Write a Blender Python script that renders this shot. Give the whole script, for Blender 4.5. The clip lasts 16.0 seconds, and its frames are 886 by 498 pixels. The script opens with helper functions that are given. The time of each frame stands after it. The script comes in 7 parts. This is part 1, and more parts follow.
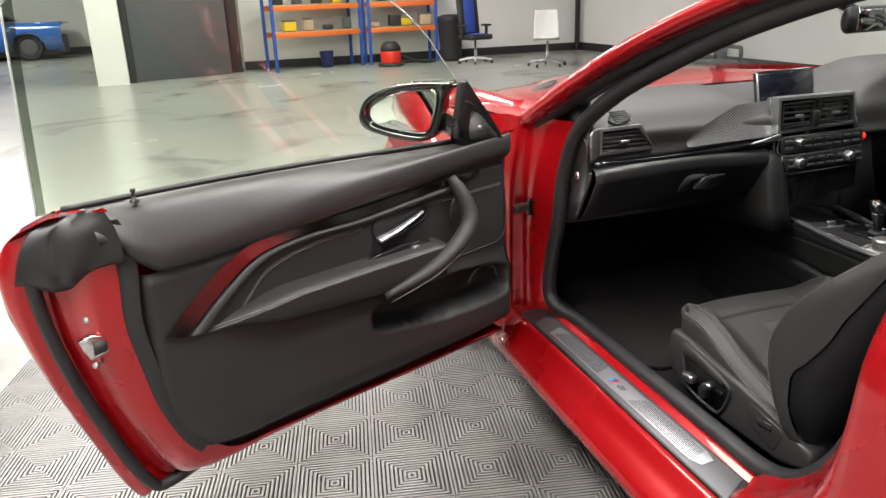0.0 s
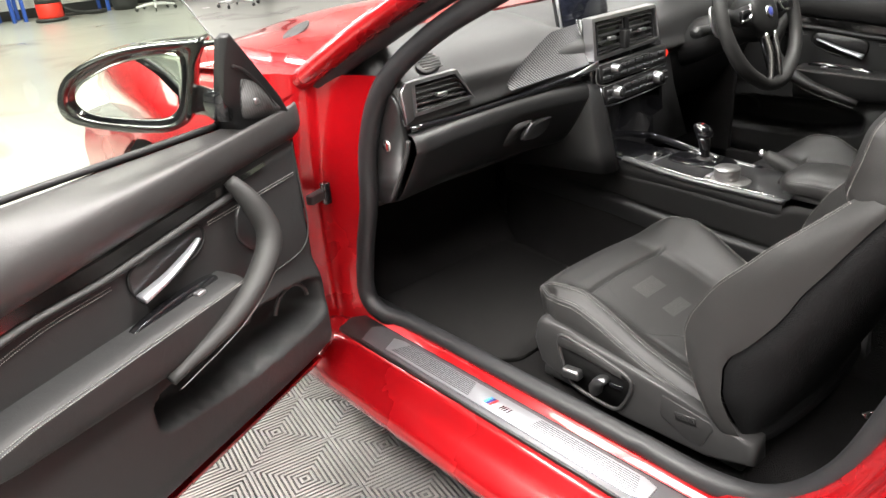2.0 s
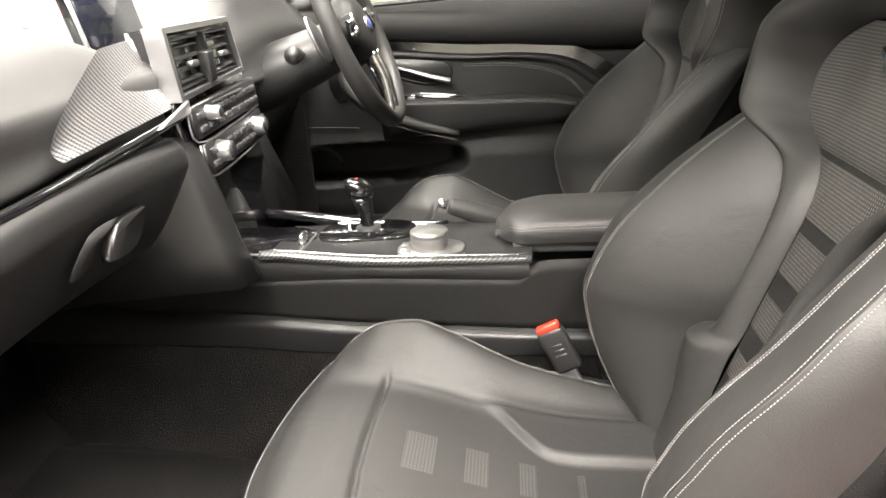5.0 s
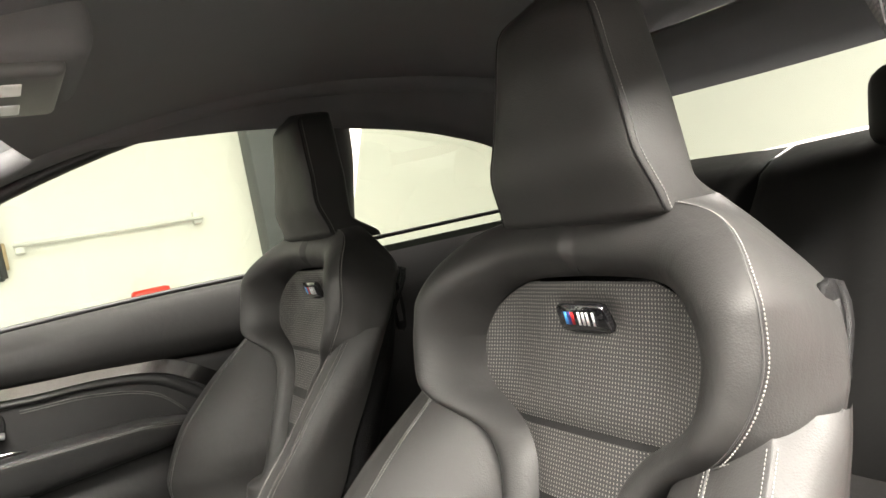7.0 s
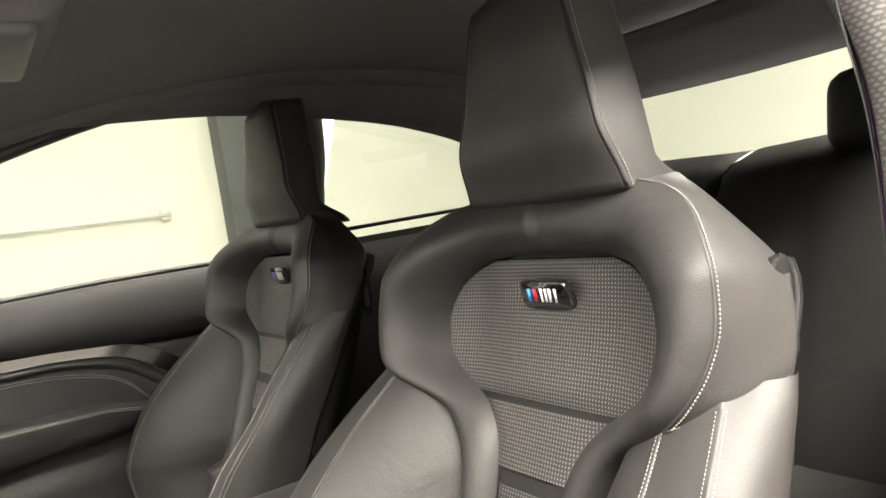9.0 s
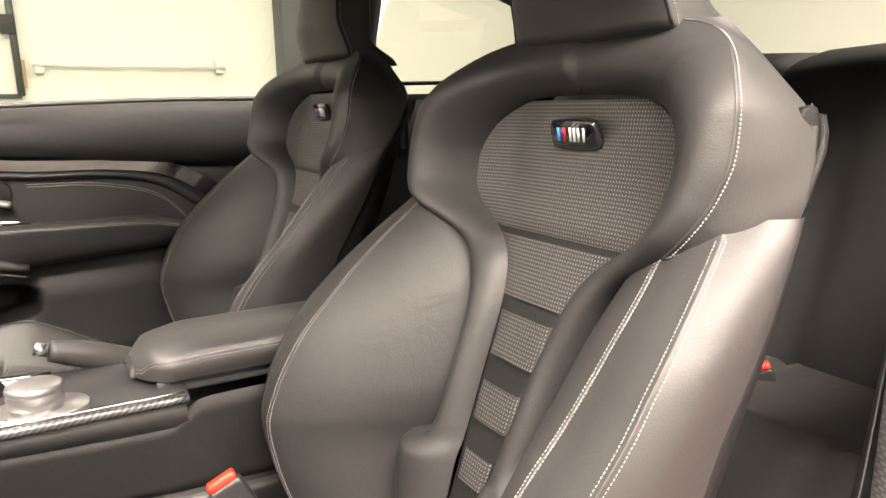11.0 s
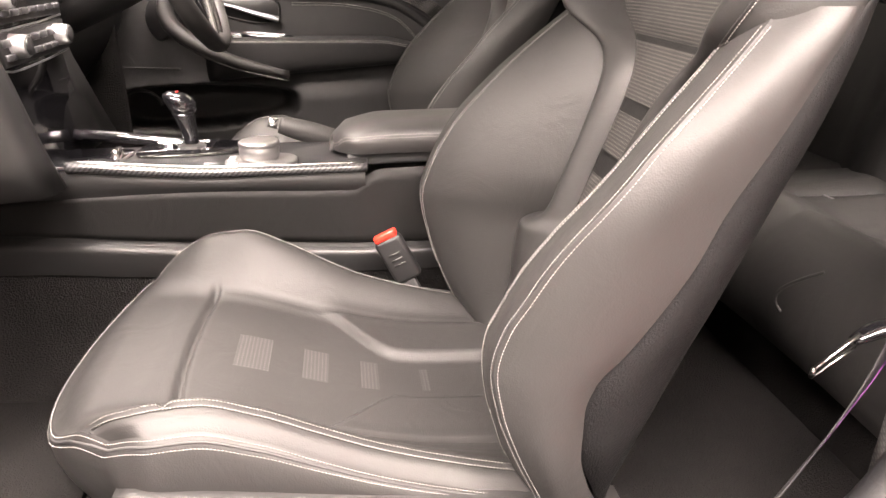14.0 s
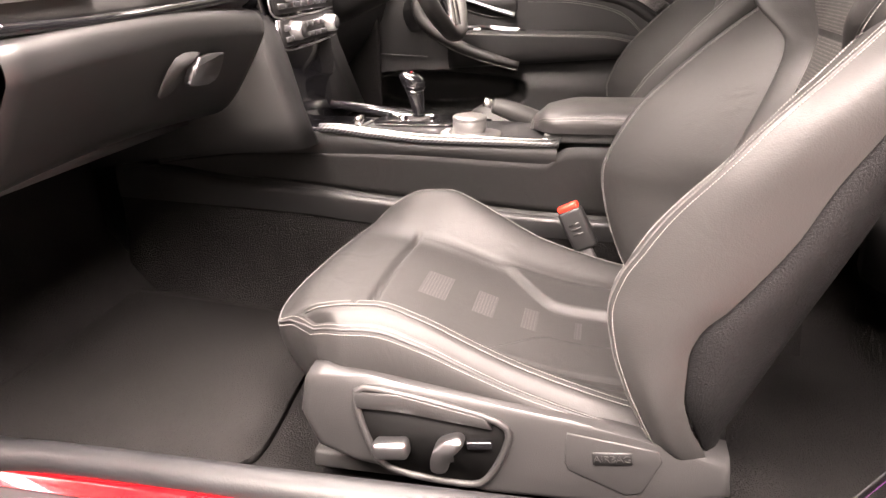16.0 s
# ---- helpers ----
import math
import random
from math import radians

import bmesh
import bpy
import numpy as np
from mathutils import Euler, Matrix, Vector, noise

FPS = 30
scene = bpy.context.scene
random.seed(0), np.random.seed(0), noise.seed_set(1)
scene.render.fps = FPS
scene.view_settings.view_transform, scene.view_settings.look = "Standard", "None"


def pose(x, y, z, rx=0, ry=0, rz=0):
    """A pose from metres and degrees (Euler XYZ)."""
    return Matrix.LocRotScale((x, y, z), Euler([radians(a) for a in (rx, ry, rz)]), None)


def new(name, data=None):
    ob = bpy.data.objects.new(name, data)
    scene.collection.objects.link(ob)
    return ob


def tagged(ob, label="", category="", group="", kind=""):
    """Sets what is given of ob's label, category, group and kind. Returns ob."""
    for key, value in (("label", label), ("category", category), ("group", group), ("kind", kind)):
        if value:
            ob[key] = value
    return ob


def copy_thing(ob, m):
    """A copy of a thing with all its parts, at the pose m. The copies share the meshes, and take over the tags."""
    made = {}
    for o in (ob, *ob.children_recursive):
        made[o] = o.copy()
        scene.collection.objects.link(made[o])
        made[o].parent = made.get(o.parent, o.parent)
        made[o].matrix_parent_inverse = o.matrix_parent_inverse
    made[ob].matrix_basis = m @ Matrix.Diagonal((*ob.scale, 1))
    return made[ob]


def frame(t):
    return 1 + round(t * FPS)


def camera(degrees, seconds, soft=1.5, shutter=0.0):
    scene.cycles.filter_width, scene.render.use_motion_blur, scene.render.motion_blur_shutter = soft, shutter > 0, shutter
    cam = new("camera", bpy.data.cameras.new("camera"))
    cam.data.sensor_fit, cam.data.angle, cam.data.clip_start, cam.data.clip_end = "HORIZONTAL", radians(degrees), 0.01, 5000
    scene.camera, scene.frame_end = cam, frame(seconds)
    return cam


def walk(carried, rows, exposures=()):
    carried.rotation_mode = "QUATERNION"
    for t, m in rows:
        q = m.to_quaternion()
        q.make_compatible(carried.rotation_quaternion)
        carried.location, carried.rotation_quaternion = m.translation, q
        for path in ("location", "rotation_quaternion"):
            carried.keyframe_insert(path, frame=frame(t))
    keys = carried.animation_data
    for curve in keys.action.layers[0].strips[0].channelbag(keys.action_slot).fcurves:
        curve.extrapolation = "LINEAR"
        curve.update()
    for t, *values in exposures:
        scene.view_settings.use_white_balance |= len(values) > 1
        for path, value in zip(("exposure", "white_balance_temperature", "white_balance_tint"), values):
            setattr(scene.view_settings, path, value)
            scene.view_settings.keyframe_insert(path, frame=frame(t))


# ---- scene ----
cam = camera(62.0, 16.0)
METRES, EYE, TILT, LEAN, TURN = 2.25, 1.27, -19.0, 2.0, -18.0
ROWS = [
    (0.0, 0.0, 0.0, 0.0, 0.0, 0.0, -0.0),
    (0.5, -0.0103, 0.0436, 0.0083, -4.91, -1.25, 2.43),
    (1.0, -0.0195, 0.1175, 0.0272, -10.68, -2.87, 5.07),
    (1.5, -0.0301, 0.171, 0.0431, -15.69, -4.42, 7.36),
    (2.0, -0.0473, 0.2325, 0.0612, -21.7, -6.45, 9.74),
    (2.5, -0.0715, 0.2989, 0.0808, -26.7, -8.47, 11.91),
    (3.0, -0.0667, 0.3493, 0.0894, -30.96, -10.65, 13.71),
    (5.5, 0.0965, 0.6273, 0.0948, -78.43, -10.01, 22.44),
    (6.0, 0.123, 0.6457, 0.1046, -91.66, -8.72, 25.04),
    (6.5, 0.134, 0.6483, 0.1174, -100.04, -7.98, 27.64),
    (7.0, 0.1362, 0.65, 0.1234, -104.75, -6.79, 29.53),
    (7.5, 0.1342, 0.6493, 0.1277, -106.85, -5.79, 30.37),
    (8.0, 0.1336, 0.6509, 0.1247, -107.49, -5.76, 30.23),
    (8.5, 0.1322, 0.6536, 0.1178, -107.5, -6.31, 29.28),
    (11.0, 0.1183, 0.6666, 0.08, -102.18, -13.37, 20.27),
    (11.5, 0.1078, 0.6641, 0.0711, -100.04, -14.73, 19.51),
    (12.0, 0.0979, 0.661, 0.0627, -97.35, -15.83, 19.26),
    (12.5, 0.0886, 0.6517, 0.0555, -93.68, -16.49, 19.27),
    (13.0, 0.0766, 0.638, 0.0456, -88.71, -16.69, 19.32),
    (13.5, 0.0644, 0.6245, 0.0374, -84.24, -16.43, 19.23),
    (14.0, 0.0527, 0.6061, 0.0306, -78.88, -15.8, 18.96),
    (14.5, 0.0433, 0.5887, 0.0228, -73.6, -14.77, 18.33),
    (15.0, 0.0357, 0.5761, 0.0203, -68.16, -13.55, 17.71),
    (15.5, 0.025, 0.5682, 0.017, -62.65, -11.63, 16.99),
    (16.0, 0.0019, 0.5498, 0.0089, -58.38, -9.49, 16.51),
]
walk(cam, [(t, pose(-1.667, -2.63, EYE, TILT, LEAN, TURN) @ pose(METRES * x, METRES * y, METRES * z, 90 + pitch, roll, yaw)) for t, x, y, z, yaw, pitch, roll in ROWS],
     exposures=[(0.0, -0.1, 6500, 10), (1.0, 0.35, 6500, 10), (1.5, 0.6, 6500, 10), (3.2, 1.25, 6700, 10), (5.5, 2.05, 6900, 11), (8.5, 2.22, 7000, 9), (11.0, 2.2, 7500, 17), (14.0, 2.25, 7400, 23), (16.0, 2.4, 7400, 25)])

# ---- light: closed garage hall with rows of ceiling lamps ----
world = bpy.data.worlds.new("world")
world.use_nodes = True
world.node_tree.nodes["Background"].inputs[0].default_value = (0.9, 0.95, 1.0, 1)
world.node_tree.nodes["Background"].inputs[1].default_value = 0.05
scene.world = world


def area_lamp(x, y, z, sx, sy, watts, color=(1.0, 0.97, 0.93)):
    data = bpy.data.lights.new("ceiling_lamp_light", "AREA")
    data.shape, data.size, data.size_y, data.energy, data.color = "RECTANGLE", sx, sy, watts, color
    ob = new("ceiling_lamp_light", data)
    ob.location = (x, y, z)
    return ob


LAMPS = [(-2.9, -3.3, 290), (-3.1, -0.7, 290), (-2.6, 1.6, 160), (1.0, 0.6, 70), (0.2, -1.9, 260), (-3.4, 5.5, 115), (0.8, 5.5, 50), (0.8, 9.8, 230), (-3.4, 9.8, 150), (4.4, 1.0, 32), (4.4, -3.6, 21), (0.4, -6.4, 60), (-7.6, -1.5, 60), (-6.5, 17.0, 240)]
for lx, ly, watts in LAMPS:
    area_lamp(lx, ly, 3.93, 1.1, 2.2, watts)


# ---- materials ----
def material(name, color, rough=0.5, metal=0.0, var=0.12, scale=6.0, fine=180.0, bump=0.05, coat=0.0, spec=0.5, dist=0.002):
    """A procedural surface: colour varied at two scales, fine relief, roughness variation."""
    m = bpy.data.materials.new(name)
    m.use_nodes = True
    nt = m.node_tree
    b = nt.nodes["Principled BSDF"]
    tc = nt.nodes.new("ShaderNodeTexCoord")
    big, small = nt.nodes.new("ShaderNodeTexNoise"), nt.nodes.new("ShaderNodeTexNoise")
    big.inputs["Scale"].default_value, big.inputs["Detail"].default_value = scale, 5
    small.inputs["Scale"].default_value, small.inputs["Detail"].default_value = fine, 3
    for n in (big, small):
        nt.links.new(tc.outputs["Object"], n.inputs["Vector"])
    mix = nt.nodes.new("ShaderNodeMix")
    mix.data_type = "RGBA"
    mix.inputs["A"].default_value = (*[c * (1 - var) for c in color], 1)
    mix.inputs["B"].default_value = (*[min(1, c * (1 + var)) for c in color], 1)
    nt.links.new(big.outputs["Fac"], mix.inputs["Factor"])
    nt.links.new(mix.outputs["Result"], b.inputs["Base Color"])
    rr = nt.nodes.new("ShaderNodeMapRange")
    rr.inputs["To Min"].default_value, rr.inputs["To Max"].default_value = max(0.02, rough * 0.85), min(1, rough * 1.15)
    nt.links.new(big.outputs["Fac"], rr.inputs["Value"])
    nt.links.new(rr.outputs["Result"], b.inputs["Roughness"])
    b.inputs["Metallic"].default_value = metal
    b.inputs["Coat Weight"].default_value = coat
    b.inputs["Coat Roughness"].default_value = 0.03
    b.inputs["Specular IOR Level"].default_value = spec
    if bump:
        bp = nt.nodes.new("ShaderNodeBump")
        bp.inputs["Strength"].default_value, bp.inputs["Distance"].default_value = bump, dist
        nt.links.new(small.outputs["Fac"], bp.inputs["Height"])
        nt.links.new(bp.outputs["Normal"], b.inputs["Normal"])
    return m


def math_node(nt, op, a, b=None):
    n = nt.nodes.new("ShaderNodeMath")
    n.operation = op
    for k, v in enumerate((a, b)):
        if v is None:
            continue
        if isinstance(v, (int, float)):
            n.inputs[k].default_value = v
        else:
            nt.links.new(v, n.inputs[k])
    return n.outputs[0]


def glow(name, color, strength):
    m = bpy.data.materials.new(name)
    m.use_nodes = True
    b = m.node_tree.nodes["Principled BSDF"]
    b.inputs["Base Color"].default_value = (*color, 1)
    b.inputs["Emission Color"].default_value = (*color, 1)
    b.inputs["Emission Strength"].default_value = strength
    return m


def glass(name, tint=(1, 1, 1), rough=0.0):
    """Thin pane: clear with a mirror-like share by Fresnel."""
    m = bpy.data.materials.new(name)
    m.use_nodes = True
    nt = m.node_tree
    nt.nodes.clear()
    out, tr, gl = (nt.nodes.new(k) for k in ("ShaderNodeOutputMaterial", "ShaderNodeBsdfTransparent", "ShaderNodeBsdfGlossy"))
    lw, mx = nt.nodes.new("ShaderNodeLayerWeight"), nt.nodes.new("ShaderNodeMixShader")
    lw.inputs["Blend"].default_value = 0.5
    share = math_node(nt, "ADD", math_node(nt, "MULTIPLY", math_node(nt, "POWER", lw.outputs["Facing"], 4.0), 0.9), 0.05)
    tr.inputs["Color"].default_value = (*tint, 1)
    gl.inputs["Roughness"].default_value = rough
    nt.links.new(share, mx.inputs[0])
    nt.links.new(tr.outputs[0], mx.inputs[1])
    nt.links.new(gl.outputs[0], mx.inputs[2])
    nt.links.new(mx.outputs[0], out.inputs[0])
    return m


def leather(name, color, rough, spec=0.5):
    """Soft grained hide: pebble cells, long creases, slight gloss change."""
    m = material(name, color, rough, 0.0, 0.14, 9.0, 700.0, 0.0, spec=spec)
    nt = m.node_tree
    b = nt.nodes["Principled BSDF"]
    tc = nt.nodes.new("ShaderNodeTexCoord")
    vo, cr = nt.nodes.new("ShaderNodeTexVoronoi"), nt.nodes.new("ShaderNodeTexNoise")
    vo.inputs["Scale"].default_value = 620.0
    cr.inputs["Scale"].default_value, cr.inputs["Detail"].default_value, cr.inputs["Distortion"].default_value = 16.0, 6.0, 1.2
    for n in (vo, cr):
        nt.links.new(tc.outputs["Object"], n.inputs["Vector"])
    b1, b2 = nt.nodes.new("ShaderNodeBump"), nt.nodes.new("ShaderNodeBump")
    b1.inputs["Strength"].default_value, b1.inputs["Distance"].default_value = 0.2, 0.0006
    b2.inputs["Strength"].default_value, b2.inputs["Distance"].default_value = 0.2, 0.006
    nt.links.new(vo.outputs["Distance"], b1.inputs["Height"])
    nt.links.new(cr.outputs["Fac"], b2.inputs["Height"])
    nt.links.new(b2.outputs["Normal"], b1.inputs["Normal"])
    nt.links.new(b1.outputs["Normal"], b.inputs["Normal"])
    return m


def dotted(name, base, dot, pitch, size, rough, axes=("X", "Z"), stagger=False, wide=1.3, tall=0.45):
    """Perforated hide: rows of small light dots in the plane of two axes."""
    m = leather(name, base, rough)
    nt = m.node_tree
    b = nt.nodes["Principled BSDF"]
    tc, sp = nt.nodes.new("ShaderNodeTexCoord"), nt.nodes.new("ShaderNodeSeparateXYZ")
    nt.links.new(tc.outputs["Object"], sp.inputs[0])
    u = math_node(nt, "DIVIDE", sp.outputs[axes[0]], pitch * wide)
    v = math_node(nt, "DIVIDE", sp.outputs[axes[1]], pitch)
    if stagger:
        row = math_node(nt, "MODULO", math_node(nt, "FLOOR", v), 2.0)
        u = math_node(nt, "ADD", u, math_node(nt, "MULTIPLY", row, 0.5))
    du = math_node(nt, "SUBTRACT", math_node(nt, "FRACT", u), 0.5)
    dv = math_node(nt, "SUBTRACT", math_node(nt, "FRACT", v), 0.5)
    d = math_node(nt, "ADD", math_node(nt, "MULTIPLY", du, du), math_node(nt, "MULTIPLY", math_node(nt, "MULTIPLY", dv, dv), tall))
    on = math_node(nt, "LESS_THAN", d, size * size)
    mix = nt.nodes.new("ShaderNodeMix")
    mix.data_type = "RGBA"
    old = b.inputs["Base Color"].links[0].from_socket
    nt.links.new(on, mix.inputs["Factor"])
    nt.links.new(old, mix.inputs["A"])
    mix.inputs["B"].default_value = (*dot, 1)
    nt.links.new(mix.outputs["Result"], b.inputs["Base Color"])
    return m


def carbon(name, pitch, axes=("X", "Y"), light=0.14):
    """Woven carbon fibre under clear lacquer: a two-by-two twill."""
    m = material(name, (0.02, 0.02, 0.022), 0.3, 0.0, 0.1, 20.0, 300.0, 0.0, coat=0.5)
    nt = m.node_tree
    b = nt.nodes["Principled BSDF"]
    tc, sp = nt.nodes.new("ShaderNodeTexCoord"), nt.nodes.new("ShaderNodeSeparateXYZ")
    nt.links.new(tc.outputs["Object"], sp.inputs[0])
    u = math_node(nt, "DIVIDE", sp.outputs[axes[0]], pitch)
    v = math_node(nt, "DIVIDE", sp.outputs[axes[1]], pitch)
    k = math_node(nt, "FRACT", math_node(nt, "DIVIDE", math_node(nt, "ADD", math_node(nt, "FLOOR", u), math_node(nt, "FLOOR", v)), 4.0))
    on = math_node(nt, "LESS_THAN", k, 0.45)
    mix = nt.nodes.new("ShaderNodeMix")
    mix.data_type = "RGBA"
    nt.links.new(on, mix.inputs["Factor"])
    mix.inputs["A"].default_value, mix.inputs["B"].default_value = (0.008, 0.008, 0.009, 1), (light, light, light * 1.03, 1)
    nt.links.new(mix.outputs["Result"], b.inputs["Base Color"])
    return m


M_LEATHER = leather("black_leather", (0.0170, 0.0166, 0.0163), 0.55, 0.36)
# base colour lowered for the shade on the shut door's top pad
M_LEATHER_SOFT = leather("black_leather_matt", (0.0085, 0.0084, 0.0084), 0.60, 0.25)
# lighter copy for the open door's lit top and the armrest lid
M_PAD = leather("smooth_leather_lit", (0.021, 0.020, 0.020), 0.45, 0.55)
M_PERF = dotted("perforated_leather", (0.014, 0.014, 0.014), (0.135, 0.128, 0.118), 0.0038, 0.21, 0.5, wide=1.05, tall=0.6)
M_PERF_SEAT = dotted("perforated_leather_cushion", (0.0165, 0.016, 0.016), (0.065, 0.062, 0.059), 0.0042, 0.21, 0.5, ("X", "Y"), wide=1.05, tall=0.6)
M_PILLAR = dotted("woven_pillar_cloth", (0.055, 0.055, 0.055), (0.12, 0.118, 0.115), 0.0042, 0.34, 0.7, ("Y", "Z"), stagger=True, wide=1.0, tall=1.0)
M_STITCH = material("white_thread", (0.19, 0.185, 0.175), 0.7, 0, 0.1, 60, 400, 0.1)
M_SHELL = material("grained_backshell", (0.006, 0.006, 0.0063), 0.6, 0, 0.15, 20, 420, 0.9, dist=0.0014, spec=0.14)
# near-black: the shade of a deep recess put into the colour
M_RECESS = material("recess_shade_plastic", (0.004, 0.004, 0.004), 0.7, 0, 0.1, 14, 400, 0.1, spec=0.12)
M_PLASTIC = material("soft_black_plastic", (0.0095, 0.0095, 0.0098), 0.42, 0, 0.1, 14, 600, 0.16, dist=0.0006)
M_PLASTIC_LIGHT = material("grained_grey_plastic", (0.021, 0.0206, 0.0206), 0.45, 0, 0.1, 14, 520, 0.3, dist=0.0008)
M_PIANO = material("gloss_black", (0.006, 0.006, 0.007), 0.08, 0, 0.05, 5, 50, 0.0, coat=1.0)
M_RUBBER = material("black_rubber", (0.010, 0.010, 0.011), 0.5, 0, 0.15, 25, 300, 0.15)
M_RED = material("red_paint", (0.33, 0.003, 0.006), 0.27, 0.4, 0.06, 3, 900, 0.02, coat=0.8)
M_CHROME = material("brushed_silver", (0.75, 0.74, 0.73), 0.22, 1.0, 0.06, 30, 500, 0.03)
M_CHROME_DARK = material("satin_aluminium", (0.5, 0.5, 0.51), 0.34, 1.0, 0.06, 30, 500, 0.05)
M_ALU = material("brushed_aluminium", (0.50, 0.51, 0.54), 0.36, 0.85, 0.05, 40, 600, 0.05)
M_ALU_SATIN = material("satin_sill_plate", (0.16, 0.16, 0.17), 0.45, 0.8, 0.06, 30, 500, 0.05)
M_SILVER = material("silver_controls", (0.42, 0.415, 0.41), 0.33, 0.9, 0.05, 30, 500, 0.03)
M_CARD = leather("soft_door_card", (0.0135, 0.0135, 0.0138), 0.60, 0.42)
M_CARPET = material("black_carpet", (0.009, 0.0085, 0.0085), 0.95, 0, 0.85, 13, 380, 1.0, dist=0.004, spec=0.1)
M_HEADLINER = material("anthracite_headliner", (0.105, 0.105, 0.108), 0.95, 0, 0.12, 14, 900, 0.3, spec=0.2)
M_CARBON = carbon("carbon_fibre", 0.0022, light=0.035)
M_CARBON_DASH = carbon("carbon_fibre_dash", 0.0022, ("X", "Z"))
M_REDPLASTIC = material("red_button", (0.75, 0.03, 0.015), 0.4, 0, 0.06, 30, 300, 0.05)
M_SCREEN = material("dark_screen", (0.008, 0.009, 0.014), 0.12, 0, 0.05, 5, 50, 0.0)
M_GLASS = glass("window_glass", (0.93, 0.97, 0.95))
M_SIDE_GLASS = glass("side_window_glass", (0.84, 0.91, 0.80))
M_GLASS_TINT = glass("green_tinted_glass", (0.27, 0.297, 0.25))
M_MIRROR = material("mirror", (0.9, 0.92, 0.92), 0.01, 1.0, 0.0, 5, 50, 0.0)
M_WHITE = material("white_letters", (0.8, 0.8, 0.8), 0.4, 0, 0.03, 30, 300, 0.0)
M_BLUE_BAR = material("blue_bar", (0.06, 0.33, 0.72), 0.4, 0, 0.03, 30, 300, 0.0)
M_NAVY_BAR = material("navy_bar", (0.02, 0.03, 0.16), 0.4, 0, 0.03, 30, 300, 0.0)
M_RED_BAR = material("red_bar", (0.6, 0.02, 0.02), 0.4, 0, 0.03, 30, 300, 0.0)
M_TYRE = material("tyre", (0.022, 0.022, 0.022), 0.8, 0, 0.2, 20, 200, 0.3)
M_BELT = material("woven_belt", (0.02, 0.02, 0.021), 0.8, 0, 0.2, 40, 900, 0.6)
M_FLOOR = material("painted_concrete", (0.30, 0.305, 0.28), 0.26, 0, 0.10, 0.7, 40, 0.04, dist=0.004)
_nt = M_FLOOR.node_tree
_b = _nt.nodes["Principled BSDF"]
_tc, _st = _nt.nodes.new("ShaderNodeTexCoord"), _nt.nodes.new("ShaderNodeTexNoise")
_st.inputs["Scale"].default_value, _st.inputs["Detail"].default_value, _st.inputs["Distortion"].default_value = 0.9, 9.0, 0.8
_nt.links.new(_tc.outputs["Object"], _st.inputs["Vector"])
_mr, _mx = _nt.nodes.new("ShaderNodeMapRange"), _nt.nodes.new("ShaderNodeMix")
_mr.inputs["From Min"].default_value, _mr.inputs["From Max"].default_value, _mr.inputs["To Max"].default_value = 0.56, 0.66, 0.6
_mx.data_type = "RGBA"
_old = _b.inputs["Base Color"].links[0].from_socket
_nt.links.new(_st.outputs["Fac"], _mr.inputs["Value"])
_nt.links.new(_mr.outputs["Result"], _mx.inputs["Factor"])
_nt.links.new(_old, _mx.inputs["A"])
_mx.inputs["B"].default_value = (0.13, 0.125, 0.115, 1)
_nt.links.new(_mx.outputs["Result"], _b.inputs["Base Color"])
M_WALL = material("white_wall", (0.78, 0.77, 0.75), 0.8, 0, 0.05, 1.2, 60, 0.1)
M_CEILING = material("grey_ceiling", (0.32, 0.32, 0.32), 0.9, 0, 0.05, 1.2, 60, 0.1)
M_DARKGREY = material("grey_door_paint", (0.075, 0.08, 0.088), 0.5, 0, 0.1, 2, 80, 0.05)
M_BLACKTRIM = material("black_trim", (0.02, 0.02, 0.02), 0.6, 0, 0.15, 8, 120, 0.1)
M_TILE = material("grey_floor_tile", (0.195, 0.19, 0.185), 0.3, 0, 0.25, 12, 160, 0.2)
# dark colour standing in for the shade in the open tile gaps
M_GAP_SHADE = material("tile_gap_shade", (0.03, 0.03, 0.03), 0.7, 0, 0.2, 12, 160, 0.2)
M_ORANGE = material("orange_beam", (0.75, 0.16, 0.03), 0.45, 0, 0.1, 6, 100, 0.05)
M_BLUE = material("blue_upright", (0.03, 0.09, 0.42), 0.45, 0, 0.1, 6, 100, 0.05)
M_BLUECAR = material("blue_car_paint", (0.02, 0.14, 0.52), 0.25, 0.1, 0.05, 3, 200, 0.0, coat=1.0)
M_CHIP = material("chipboard", (0.45, 0.34, 0.22), 0.8, 0, 0.2, 30, 200, 0.2)
M_YELLOW = material("yellow_plastic", (0.75, 0.5, 0.03), 0.45, 0, 0.1, 10, 100, 0.05)
M_PLASTIC_WHITE = material("white_plastic", (0.75, 0.75, 0.74), 0.4, 0, 0.05, 10, 100, 0.02)
M_CLOTH_BLUE = material("blue_cloth", (0.03, 0.07, 0.35), 0.85, 0, 0.15, 30, 400, 0.4)
M_LAMP = glow("lamp_diffuser", (1.0, 0.97, 0.93), 4.0)
M_DASHTOP = material("dash_leather", (0.026, 0.026, 0.026), 0.55, 0, 0.08, 10, 700, 0.2, dist=0.0006)
M_BUTTON = material("button_black", (0.03, 0.03, 0.032), 0.35, 0, 0.1, 30, 300, 0.05)
M_INDICATOR = glow("indicator", (0.2, 0.3, 1.0), 2.0)
M_CARBON_EDGE = carbon("carbon_fibre_edge", 0.0019, ("Y", "Z"), light=0.07)
M_PURPLE = material("purple_thread", (0.18, 0.05, 0.2), 0.7, 0, 0.1, 60, 400, 0.1)
